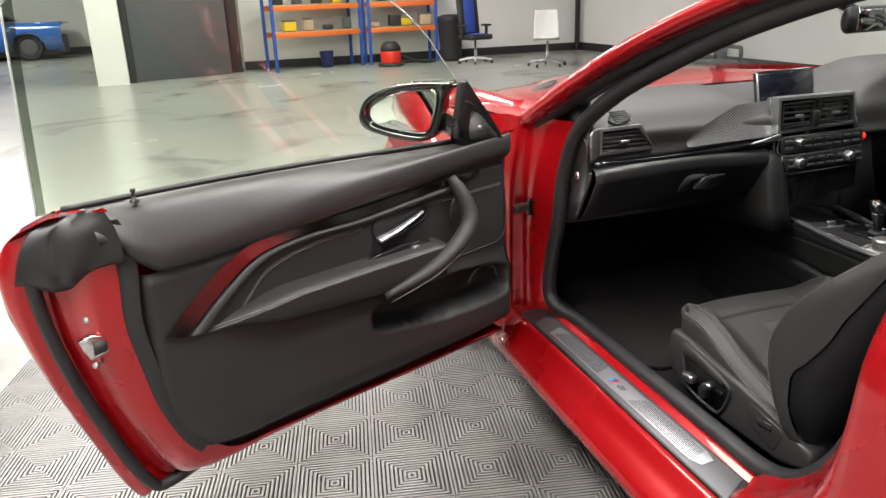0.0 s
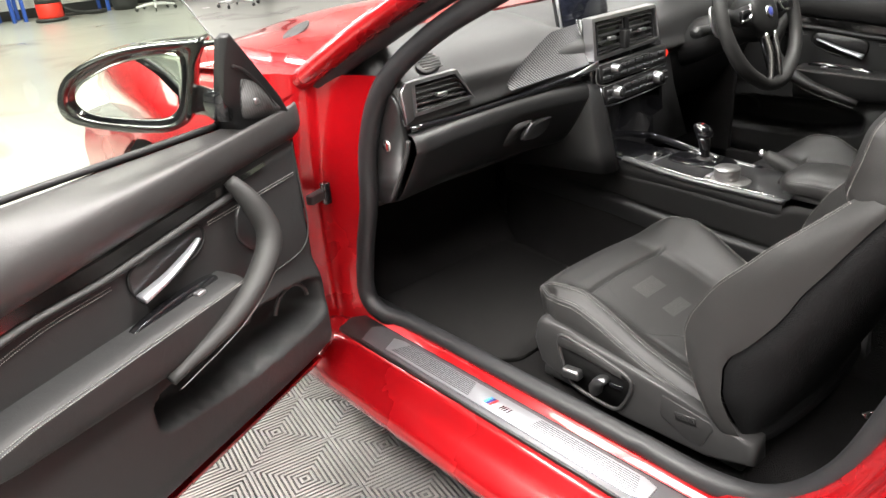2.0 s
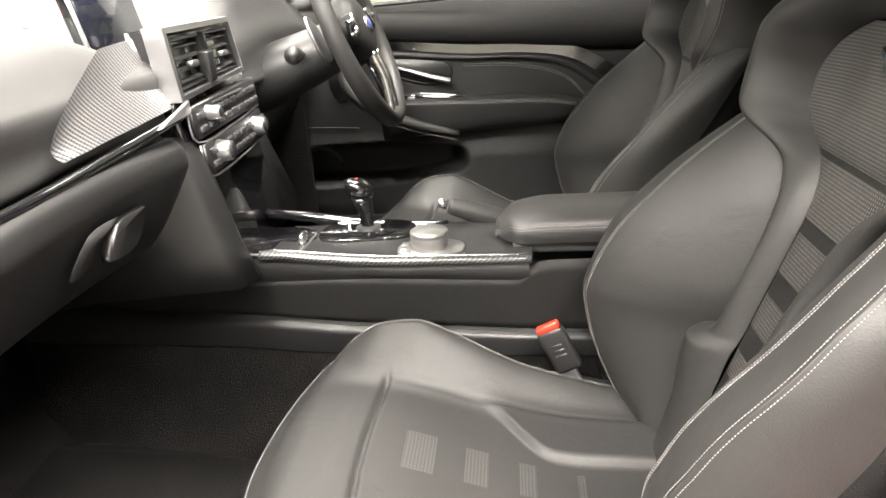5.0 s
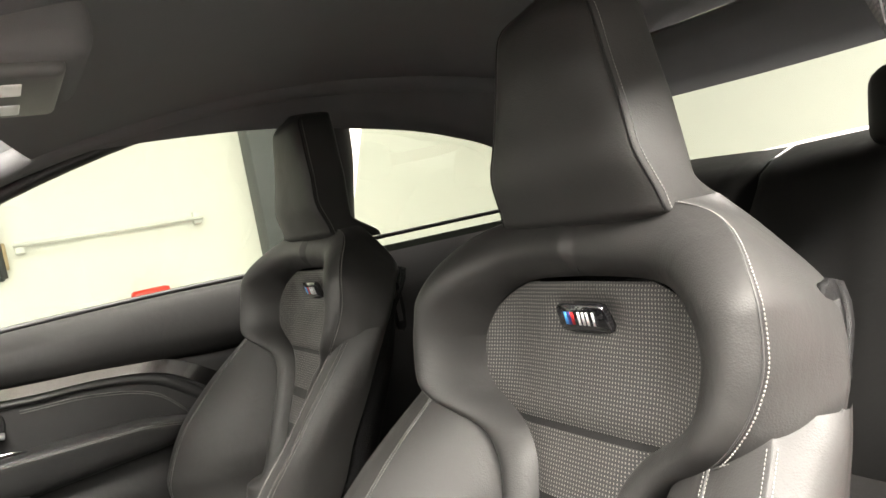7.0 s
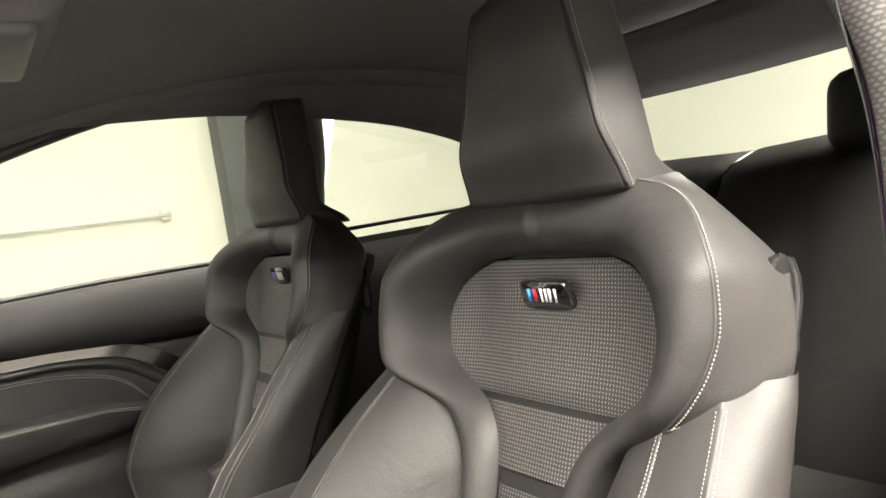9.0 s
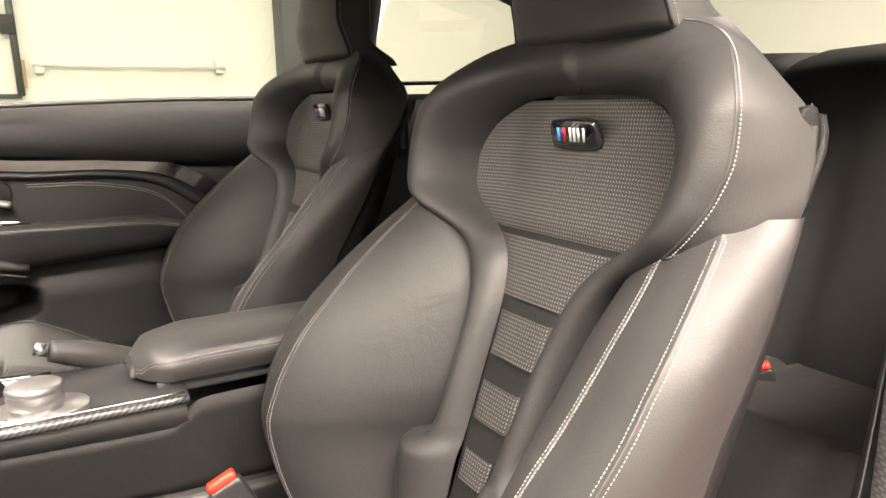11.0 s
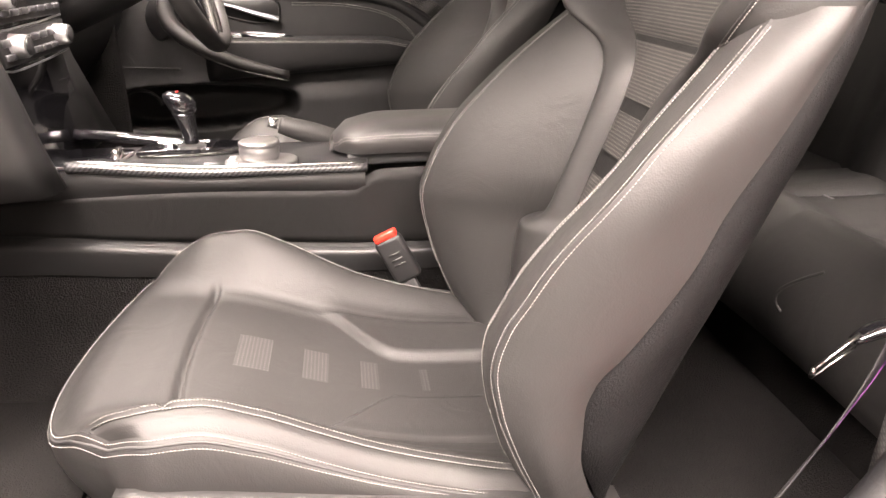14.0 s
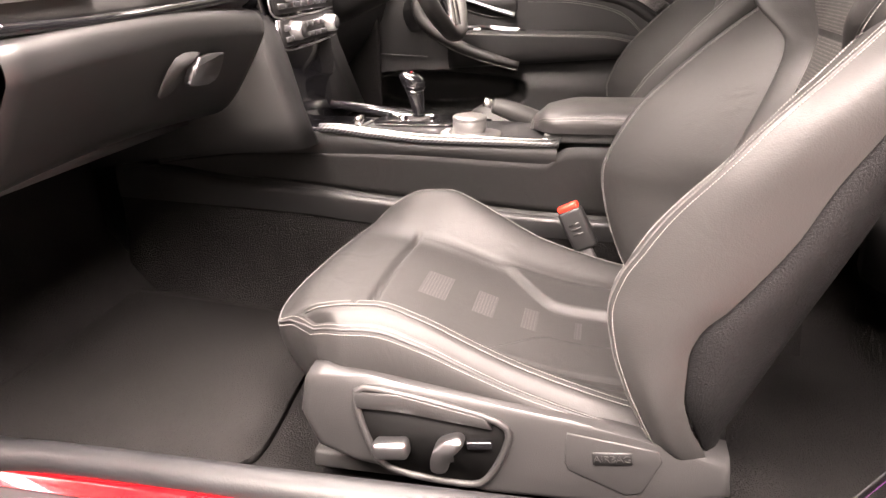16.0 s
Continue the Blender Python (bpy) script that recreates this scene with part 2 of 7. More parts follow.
M_OVERHEAD = material("overhead_plastic", (0.07, 0.07, 0.07), 0.5, 0, 0.1, 14, 520, 0.2)
M_MAT = material("velour_mat", (0.0115, 0.011, 0.0108), 0.95, 0, 0.5, 18, 420, 1.0, dist=0.004, spec=0.1)


# ---- building helpers ----
BUILD = {}


def thing(name, at=None, label="", category="", group="", kind="", local=False):
    """An Empty that parents its parts. Parts are built in world coordinates, or in its own if local."""
    ob = new(name)
    ob.matrix_basis = at if at is not None else Matrix.Identity(4)
    BUILD[ob.name] = Matrix.Identity(4) if local else ob.matrix_basis.inverted()
    return tagged(ob, label, category, group, kind)


def mesh_of(name, bm, mat, smooth=True):
    bmesh.ops.recalc_face_normals(bm, faces=bm.faces[:])
    me = bpy.data.meshes.new(name)
    for f in bm.faces:
        f.smooth = smooth
    bm.to_mesh(me)
    bm.free()
    for k in (mat if isinstance(mat, (list, tuple)) else [mat]):
        me.materials.append(k)
    return me


def part(name, bm, mat, parent, label="", smooth=True):
    ob = new(name, mesh_of(name, bm, mat, smooth))
    ob.parent = parent
    if parent is not None:
        ob.matrix_parent_inverse = BUILD.get(parent.name, Matrix.Identity(4))
    if label:
        ob["label"] = label
    if name == "stitching":
        ob["kind"] = "stuff"
    return ob


def single(name, bm, mat, label="", category="", group="", kind="", smooth=True):
    return tagged(new(name, mesh_of(name, bm, mat, smooth)), label, category, group, kind)


def spline(xs, ys):
    """A smooth function through a few pairs."""
    xs, ys = np.array(xs, float), np.array(ys, float)
    o = np.argsort(xs)
    xs, ys = xs[o], ys[o]
    d = np.diff(ys) / np.diff(xs)
    m = np.concatenate([[d[0]], np.where(d[:-1] * d[1:] > 0, 2 * d[:-1] * d[1:] / (d[:-1] + d[1:] + 1e-12), 0), [d[-1]]])

    def f(x):
        x = min(max(x, xs[0]), xs[-1])
        k = min(int(np.searchsorted(xs, x, "right")) - 1, len(xs) - 2)
        h = xs[k + 1] - xs[k]
        t = (x - xs[k]) / h
        return float((2 * t**3 - 3 * t**2 + 1) * ys[k] + (t**3 - 2 * t**2 + t) * h * m[k] + (3 * t**2 - 2 * t**3) * ys[k + 1] + (t**3 - t**2) * h * m[k + 1])
    return f


def smoothstep(a, b, x):
    t = min(1, max(0, (x - a) / (b - a)))
    return t * t * (3 - 2 * t)


def path(points, n=8, closed=False):
    """Catmull-Rom through points."""
    p = [Vector(q) for q in points]
    out = []
    last = len(p) if closed else len(p) - 1
    for k in range(last):
        if closed:
            a, b, c, d = p[k - 1], p[k], p[(k + 1) % len(p)], p[(k + 2) % len(p)]
        else:
            b, c = p[k], p[k + 1]
            a = p[k - 1] if k else b * 2 - c
            d = p[k + 2] if k + 2 < len(p) else c * 2 - b
        for j in range(n):
            t = j / n
            out.append(0.5 * ((2 * b) + (c - a) * t + (2 * a - 5 * b + 4 * c - d) * t * t + (3 * b - a - 3 * c + d) * t**3))
    if not closed:
        out.append(p[-1])
    return out


def skin(bm, rings, closed=True, caps=True):
    """Faces between rings of equal length."""
    vs = [[bm.verts.new(p) for p in r] for r in rings]
    n = len(vs[0])
    for a, b in zip(vs, vs[1:]):
        for k in range(n if closed else n - 1):
            j = (k + 1) % n
            bm.faces.new((a[k], a[j], b[j], b[k]))
    if caps and closed:
        bm.faces.new(vs[0])
        bm.faces.new(vs[-1])
    return bm


def grid(fn, nu, nv, bm=None):
    """A sheet from fn(u, v), u and v from 0 to 1."""
    bm = bm or bmesh.new()
    return skin(bm, [[fn(i / nu, j / nv) for i in range(nu + 1)] for j in range(nv + 1)], closed=False)


def thick(bm, t):
    """Give a sheet a thickness of t along its normals."""
    bmesh.ops.recalc_face_normals(bm, faces=bm.faces[:])
    bmesh.ops.solidify(bm, geom=bm.faces[:], thickness=t)
    return bm


def tube(points, r, seg=10, closed=False, n=6, flat=1.0, bm=None, raw=False):
    """A round bar along a smooth line. r: a number or a function of 0..1."""
    bm = bm or bmesh.new()
    p = [Vector(q) for q in points] if raw else path(points, n, closed)
    rings, up = [], None
    for k, q in enumerate(p):
        t = (p[(k + 1) % len(p)] - p[k - 1]) if closed else (p[min(k + 1, len(p) - 1)] - p[max(k - 1, 0)])
        t.normalize()
        if up is None:
            up = Vector((0, 0, 1)) if abs(t.z) < 0.9 else Vector((1, 0, 0))
        side = t.cross(up).normalized()
        up = side.cross(t).normalized()
        rr = r(k / max(1, len(p) - 1)) if callable(r) else r
        rings.append([q + side * math.cos(a) * rr + up * math.sin(a) * rr * flat for a in (2 * math.pi * j / seg for j in range(seg))])
    if closed:
        rings.append(rings[0])
        vs = [[bm.verts.new(v) for v in r_] for r_ in rings[:-1]]
        for k in range(len(vs)):
            a, b = vs[k], vs[(k + 1) % len(vs)]
            for j in range(seg):
                bm.faces.new((a[j], a[(j + 1) % seg], b[(j + 1) % seg], b[j]))
        return bm
    return skin(bm, rings)


def box(cx, cy, cz, sx, sy, sz, bevel=0.004, seg=2, m=None, bm=None):
    bm = bm or bmesh.new()
    made = bmesh.ops.create_cube(bm, size=1.0)["verts"]
    bmesh.ops.scale(bm, vec=(sx, sy, sz), verts=made)
    if bevel:
        edges = list({e for v in made for e in v.link_edges})
        res = bmesh.ops.bevel(bm, geom=edges, offset=min(bevel, 0.45 * min(sx, sy, sz)), segments=seg, affect="EDGES", profile=0.5)
        made = list({v for f in res["faces"] for v in f.verts} | {v for v in made if v.is_valid})
    bmesh.ops.transform(bm, matrix=Matrix.Translation((cx, cy, cz)) @ (m or Matrix.Identity(4)), verts=made)
    return bm


def prism(outline, place, depth, bevel=0.003, seg=2, bm=None):
    """A slab: 2D outline set by place(a, b, d) -> point, d from 0 to depth."""
    bm = bm or bmesh.new()
    lo, hi = [bm.verts.new(place(a, b, 0)) for a, b in outline], [bm.verts.new(place(a, b, depth)) for a, b in outline]
    f1, f2 = bm.faces.new(lo), bm.faces.new(hi)
    for k in range(len(lo)):
        j = (k + 1) % len(lo)
        bm.faces.new((lo[k], lo[j], hi[j], hi[k]))
    if bevel:
        bmesh.ops.bevel(bm, geom=list(f2.edges), offset=bevel, segments=seg, affect="EDGES", profile=0.5)
    return bm


def round_outline(points, n=5, closed=True):
    """A smooth 2D outline."""
    return [(v.x, v.y) for v in path([(a, b, 0) for a, b in points], n, closed)]


def lathe(profile, seg=32, bm=None, m=None):
    """Turned body: (radius, height) pairs about z."""
    bm = bm or bmesh.new()
    m = m or Matrix.Identity(4)
    return skin(bm, [[m @ Vector((r * math.cos(2 * math.pi * k / seg), r * math.sin(2 * math.pi * k / seg), h)) for k in range(seg)] for r, h in profile])


def stitches(points, length=0.0022, gap=0.0011, r=0.00052, bm=None, lift=(0, 0, 0)):
    """A row of thread dashes along a line of points."""
    bm = bm or bmesh.new()
    p = [Vector(q) + Vector(lift) for q in points]
    cum = [0.0]
    for a, b in zip(p, p[1:]):
        cum.append(cum[-1] + (b - a).length)

    def at(s):
        k = min(max(int(np.searchsorted(cum, s)) - 1, 0), len(p) - 2)
        w = (s - cum[k]) / max(1e-9, cum[k + 1] - cum[k])
        return p[k].lerp(p[k + 1], w)
    s = 0.0
    while s + length < cum[-1]:
        a, b = at(s), at(s + length)
        t = (b - a).normalized()
        side = t.cross(Vector((0.3, 0.2, 0.9))).normalized()
        up = side.cross(t)
        mid = (a + b) / 2
        ring = [[q + (side * x + up * y) * r * (1.0 if q is mid else 0.5) for x, y in ((1, 0), (0, 1), (-1, 0), (0, -1))] for q in (a, mid, b)]
        skin(bm, ring)
        s += length + gap
    return bm


def marks(s, m, mat, parent, label, depth=0.0006):
    """Plain slanted bars standing for an emblem's lettering."""
    for x0, w in ((-0.62, 0.16), (-0.33, 0.16), (-0.04, 0.16), (0.36, 0.13)):
        part("emblem_bar", prism([(s * (x0 - 0.06), -s * 0.35), (s * (x0 + w - 0.06), -s * 0.35), (s * (x0 + w + 0.08), s * 0.35), (s * (x0 + 0.08), s * 0.35)], lambda a, b, d: m @ Vector((a, b, d)), depth, 0), mat, parent, label)


def text(body, size, m, mat, parent, label="", shear=0.0, depth=0.0006):
    """Raised letters from the built-in font, as a mesh part."""
    cu = bpy.data.curves.new("letters", "FONT")
    cu.body, cu.size, cu.extrude, cu.shear = body, size, depth, shear
    cu.align_x, cu.align_y = "CENTER", "CENTER"
    tmp = bpy.data.objects.new("letters", cu)
    me = bpy.data.meshes.new_from_object(tmp)
    bpy.data.objects.remove(tmp)
    me.transform(m)
    me.materials.append(mat)
    ob = new("lettering", me)
    ob.parent = parent
    if parent is not None:
        ob.matrix_parent_inverse = BUILD.get(parent.name, Matrix.Identity(4))
    if label:
        ob["label"] = label
    return ob


# ---- the hall ----
def slab(name, x0, x1, y0, y1, z0, z1, mat, label="", kind="structure", category=""):
    return single(name, box((x0 + x1) / 2, (y0 + y1) / 2, (z0 + z1) / 2, x1 - x0, y1 - y0, z1 - z0, 0), mat, label, category, "", kind, False)


slab("floor", -16, 9, -9, 27, -0.2, 0.0, M_FLOOR, "glossy pale grey painted concrete floor", category="floor")
slab("ceiling", -16, 9, -9, 27, 4.1, 4.3, M_CEILING, "pale grey hall ceiling", category="ceiling")
slab("wall_north", -0.80, 9, 12.9, 13.2, 0, 4.1, M_WALL, "white painted wall behind the shelving", category="wall")
slab("wall_stub", -3.35, -2.85, 11.4, 11.75, 0, 4.1, M_WALL, "white painted wall end beside the grey door", category="wall")
slab("wall_far", -16, -0.80, 22.3, 22.6, 0, 4.1, M_WALL, "white far wall of the next bay", category="wall")
slab("wall_bay", -0.80, -0.50, 13.2, 22.3, 0, 4.1, M_WALL, "white side wall of the next bay", category="wall")
slab("wall_west", -16, -15.7, -9, 27, 0, 4.1, M_WALL, "white side wall", category="wall")
slab("wall_south", -16, 9, -9, -8.7, 0, 4.1, M_WALL, "white rear wall", category="wall")
slab("wall_east", 6.6, 6.9, -9, 12.9, 0, 4.1, M_WALL, "white wall beside the car", category="wall")
slab("trim", -0.80, 6.6, 12.865, 12.898, 0, 0.16, M_BLACKTRIM, "black skirting along the wall", category="baseboard")
slab("trim_east", 6.565, 6.598, -8.7, 12.86, 0, 0.16, M_BLACKTRIM, "black skirting along the wall", category="baseboard")
slab("trim_bay", -15.7, -0.82, 22.26, 22.298, 0, 0.2, M_BLACKTRIM, "black skirting along the wall", category="baseboard")
single("pipe_post", box(6.45, 12.75, 2.05, 0.09, 0.09, 4.1, 0.01), M_BLACKTRIM, "black vertical conduit on the white wall", "conduit")
single("pipe_post", box(6.5, 7.85, 2.05, 0.14, 0.14, 4.1, 0.01), M_DARKGREY, "grey vertical conduit on the white wall", "conduit")
single("pillar", box(6.45, -3.9, 2.05, 0.3, 0.54, 4.1, 0.02), M_DARKGREY, "dark grey steel pillar beside the wall", "pillar")
rail = thing("wall_rail", pose(6.55, -2.3, 1.31), "pale handrail fixed on the white wall", "rail")
part("bar", tube([(6.52, -1.45, 1.33), (6.52, -3.1, 1.30)], 0.018, 8, n=2), M_PLASTIC_WHITE, rail)
for y in (-1.5, -3.05):
    part("bracket", box(6.56, y, 1.31, 0.08, 0.08, 0.12, 0.01), M_PLASTIC_WHITE, rail)
cond = thing("conduit", pose(6.55, -1.3, 1.5), "grey cable conduit with a junction box on the wall", "conduit")
part("vertical_pipe", tube([(6.55, -1.34, 1.06), (6.55, -1.32, 2.4)], 0.03, 8, n=2), M_DARKGREY, cond)
part("level_pipe", tube([(6.55, -0.6, 1.06), (6.55, -1.34, 1.06)], 0.02, 8, n=2), M_DARKGREY, cond)
part("junction_box", box(6.54, -1.30, 1.66, 0.08, 0.12, 0.16, 0.01), M_BLACKTRIM, cond)
part("rust_stain_plate", box(6.57, -1.36, 1.25, 0.03, 0.07, 0.24, 0.004), M_CHIP, cond)
single("extinguisher_box", box(6.50, -2.48, 0.62, 0.16, 0.34, 0.20, 0.03), M_REDPLASTIC, "red box on the white wall", "box")
# grey door standing open in the gateway
gd = thing("door_1", pose(-2.75, 11.5, 0), "dark grey steel door standing half open", "door", kind="structure")
part("leaf", box(-1.93, 11.95, 1.25, 1.75, 0.06, 2.48, 0.006, 2, Matrix.Rotation(math.radians(18), 4, "Z")), M_DARKGREY, gd)
part("frame_post", box(-2.80, 11.62, 1.25, 0.12, 0.10, 2.5, 0.008), M_BLACKTRIM, gd)
part("frame_post", box(-0.98, 12.55, 1.25, 0.22, 0.12, 2.5, 0.008), M_BLACKTRIM, gd)
part("lintel", box(-1.9, 12.2, 2.56, 2.2, 0.10, 0.12, 0.008, 2, Matrix.Rotation(math.radians(24), 4, "Z")), M_BLACKTRIM, gd)
for lx, ly, watts in LAMPS:
    lamp = thing("ceiling_lamp", pose(lx, ly, 4.0), "long white ceiling lamp panel", "ceiling lamp", "ceiling lamps")
    part("housing", box(lx, ly, 4.05, 1.18, 2.3, 0.09, 0.01), M_PLASTIC_WHITE, lamp)
    part("diffuser", box(lx, ly, 3.99, 1.1, 2.2, 0.03, 0.004), M_LAMP, lamp)


def shelf_unit(x0, x1, y, turn, levels):
    m = pose(x0, y, 0, 0, 0, turn)
    u = thing("shelving_unit", m, "blue and orange steel shelving with chipboard boards", "shelving", "shelving units", local=True)
    w = x1 - x0
    for a in (0.0, w):
        for b in (0.0, 0.5):
            part("upright", box(a, b, 0.95, 0.055, 0.05, 1.9, 0.004), M_BLUE, u)
    for z in levels:
        for b in (0.0, 0.5):
            part("beam", box(w / 2, b - 0.02, z, w - 0.05, 0.03, 0.09, 0.004), M_ORANGE, u)
        part("board", box(w / 2, 0.25, z + 0.045, w - 0.06, 0.48, 0.02, 0.002), M_CHIP, u)
    return u, m


su1, m1 = shelf_unit(-0.28, 1.5, 11.85, 14, (0.66, 1.14, 1.62))
su2, m2 = shelf_unit(1.62, 3.0, 12.25, 0, (0.66, 1.14, 1.62))
rng = random.Random(5)
GOODS = [(M_BLACKTRIM, "black"), (M_YELLOW, "yellow"), (M_DARKGREY, "grey"), (M_CHIP, "brown"), (M_BLACKTRIM, "black")]
for k in range(14):
    m = m1 if k < 8 else m2
    a = 0.18 + 0.2 * (k % 8)
    if k >= 8:
        a = 0.15 + 0.21 * (k - 8)
    z = 0.725 if k % 2 else 1.205
    if k >= 8:
        z = 0.725 if k % 3 else 1.205
    mt, cn = GOODS[k % 5]
    sx, sz = rng.uniform(0.14, 0.24), rng.uniform(0.08, 0.24)
    p0 = m @ Vector((a, 0.2, z + sz / 2))
    bx = thing("storage_case", pose(p0.x, p0.y, p0.z - sz / 2, 0, 0, rng.uniform(-12, 12)), cn + " tool case lying on the shelf board", "case", "goods on the shelves", local=True)
    part("case_body", box(0, 0, sz / 2, sx, 0.24, sz, 0.015), mt, bx)
    part("case_lid", box(0, 0, sz * 0.92, sx * 1.03, 0.247, sz * 0.14, 0.008), M_DARKGREY, bx)
vac = thing("vacuum_cleaner", pose(1.9, 11.75, 0), "red and black drum vacuum cleaner with a hose on the floor", "vacuum cleaner", local=True)
part("drum", lathe([(0.18, 0.02), (0.20, 0.05), (0.20, 0.27), (0.19, 0.29)], 28), M_REDPLASTIC, vac)
part("dome", lathe([(0.20, 0.29), (0.19, 0.36), (0.15, 0.43), (0.08, 0.46), (0.0, 0.465)], 28), M_BLACKTRIM, vac)
part("foot_ring", lathe([(0.20, 0.0), (0.25, 0.01), (0.25, 0.05), (0.20, 0.06)], 28), M_BLACKTRIM, vac)
part("hose", tube([(0.18, 0.0, 0.2), (0.4, -0.05, 0.10), (0.7, 0.05, 0.04), (0.95, 0.2, 0.04), (0.7, 0.32, 0.04), (0.3, 0.25, 0.04)], 0.028, 8), M_BLACKTRIM, vac)
bn = thing("waste_bin", pose(3.25, 12.1, 0), "tall black plastic waste bin beside the shelving", "bin", local=True)
part("barrel", lathe([(0.20, 0.0), (0.215, 0.1), (0.25, 0.78), (0.262, 0.80), (0.262, 0.83), (0.24, 0.83), (0.23, 0.7)], 28), M_BLACKTRIM, bn)
part("lid", lathe([(0.255, 0.83), (0.25, 0.86), (0.15, 0.90), (0.0, 0.905)], 28), M_BLACKTRIM, bn)
single("floor_bucket", lathe([(0.10, 0.0), (0.14, 0.3), (0.15, 0.31), (0.13, 0.30), (0.09, 0.02)], 20, m=Matrix.Translation((0.75, 12.35, 0))), M_NAVY_BAR, "dark blue bucket on the floor below the shelving", "bucket")


def star_base(ob, mat, r=0.32):
    for k in range(5):
        a = 2 * math.pi * k / 5 + 0.3
        lg = part("leg", tube([(0, 0, 0.10), (r * 0.55 * math.cos(a), r * 0.55 * math.sin(a), 0.09), (r * math.cos(a), r * math.sin(a), 0.07)], lambda t: 0.024 - 0.008 * t, 8, n=3), mat, ob)
        part("castor", lathe([(0.0, -0.012), (0.028, -0.012), (0.028, 0.012), (0.0, 0.012)], 12, m=Matrix.Translation((r * math.cos(a), r * math.sin(a), 0.028)) @ Matrix.Rotation(math.radians(90), 4, "X") @ Matrix.Rotation(a, 4, "Y")), M_BLACKTRIM, lg)
    part("gas_column", lathe([(0.03, 0.08), (0.03, 0.25), (0.02, 0.26), (0.02, 0.44)], 14), M_CHROME_DARK, ob)


gc = thing("gaming_chair", pose(3.45, 11.2, 0, 0, 0, 15), "black and blue swivel chair with white star base", "chair", local=True)
star_base(gc, M_PLASTIC_WHITE, 0.33)
part("seat", box(0, 0, 0.49, 0.50, 0.50, 0.10, 0.04, 3), M_BLACKTRIM, gc)
part("seat_panel", box(0, 0.02, 0.545, 0.28, 0.44, 0.015, 0.006), M_CLOTH_BLUE, gc)
part("backrest", box(0, -0.02, 0.92, 0.46, 0.10, 0.78, 0.04, 3, Matrix.Rotation(math.radians(-8), 4, "X")), M_BLACKTRIM, gc).data.transform(Matrix.Translation((0, 0.26, 0)))
part("back_panel", box(0, -0.08, 0.90, 0.24, 0.012, 0.66, 0.005, 2, Matrix.Rotation(math.radians(-8), 4, "X")), M_CLOTH_BLUE, gc).data.transform(Matrix.Translation((0, 0.26, 0)))
for sg in (-1, 1):
    part("armrest", box(sg * 0.28, 0.02, 0.70, 0.07, 0.26, 0.04, 0.012), M_BLACKTRIM, gc)
    part("arm_post", box(sg * 0.28, 0.02, 0.60, 0.04, 0.05, 0.20, 0.006), M_BLACKTRIM, gc)
wc = thing("white_chair", pose(4.28, 9.75, 0, 0, 0, -20), "white plastic shell chair on a swivel star base", "chair", local=True)
star_base(wc, M_CHROME_DARK, 0.34)


def shell_chair(u, v):
    s = -1 + 2 * u
    if v < 0.5:
        t = v / 0.5
        return Vector((0.23 * s * (1 - 0.1 * (1 - t)), -0.22 + 0.40 * t, 0.47 - 0.03 * t + 0.02 * s * s + 0.02 * (1 - t) ** 2))
    t = (v - 0.5) / 0.5
    return Vector((0.23 * s * (1 - 0.12 * t * t), 0.18 + 0.05 * math.sin(t * 1.5) + 0.05 * t + 0.03 * s * s * -1, 0.44 + 0.03 * (1 - math.cos(t)) + 0.50 * t))
part("shell", thick(grid(shell_chair, 14, 24), 0.012), M_PLASTIC_WHITE, wc)
tr = thing("trolley", pose(6.2, 7.3, 0), "low grey trolley with a black tubular handle", "trolley")
part("platform", box(6.1, 7.3, 0.12, 0.5, 0.8, 0.06, 0.01), M_DARKGREY, tr)
part("handle", tube([(6.2, 7.6, 0.12), (6.2, 7.6, 0.34), (6.2, 7.5, 0.36), (6.2, 7.1, 0.36), (6.2, 7.0, 0.34), (6.2, 7.0, 0.12)], 0.03, 8, n=3), M_BLACKTRIM, tr)
for y in (6.95, 7.65):
    part("castor", lathe([(0.0, -0.02), (0.045, -0.02), (0.045, 0.02), (0.0, 0.02)], 12, m=Matrix.Translation((6.1, y, 0.045)) @ Matrix.Rotation(math.radians(90), 4, "Y")), M_BLACKTRIM, tr)
# blue car in the next bay
bc = thing("parked_car", pose(-6.45, 20.2, 0, 0, 0, 0), "bright blue car parked in the next bay", "car", local=True)


def blue_side(u, v):
    y = -0.25 * math.sin(math.pi * min(1, max(0, v * 0.9))) ** 0.7
    x = -3.2 + 4.6 * u
    z = 0.24 + 0.78 * v
    if v > 0.8:
        z -= 0.10 * smoothstep(0.55, 1.0, u) * (v - 0.8) / 0.2
    return Vector((x, y, z))
bms = grid(blue_side, 60, 20)
bmesh.ops.delete(bms, geom=[f for f in bms.faces if min(math.hypot(f.calc_center_median().x - 0.55, f.calc_center_median().z - 0.34), math.hypot(f.calc_center_median().x + 2.15, f.calc_center_median().z - 0.34)) < 0.37], context="FACES")
part("side_panel", bms, M_BLUECAR, bc)
part("glasshouse", skin(bmesh.new(), [[Vector((x, y, z)) for x, z in ((-2.9, 1.0), (-2.2, 1.45), (-0.7, 1.48), (0.25, 1.0))] for y in (0.0, 1.5)]), M_PIANO, bc, "dark windows and roof")
part("bonnet", box(0.6, 0.85, 0.92, 1.6, 1.6, 0.08, 0.04, 3), M_BLUECAR, bc)
part("underbody", box(-0.9, 0.8, 0.35, 4.4, 1.5, 0.5, 0.05), M_BLACKTRIM, bc)
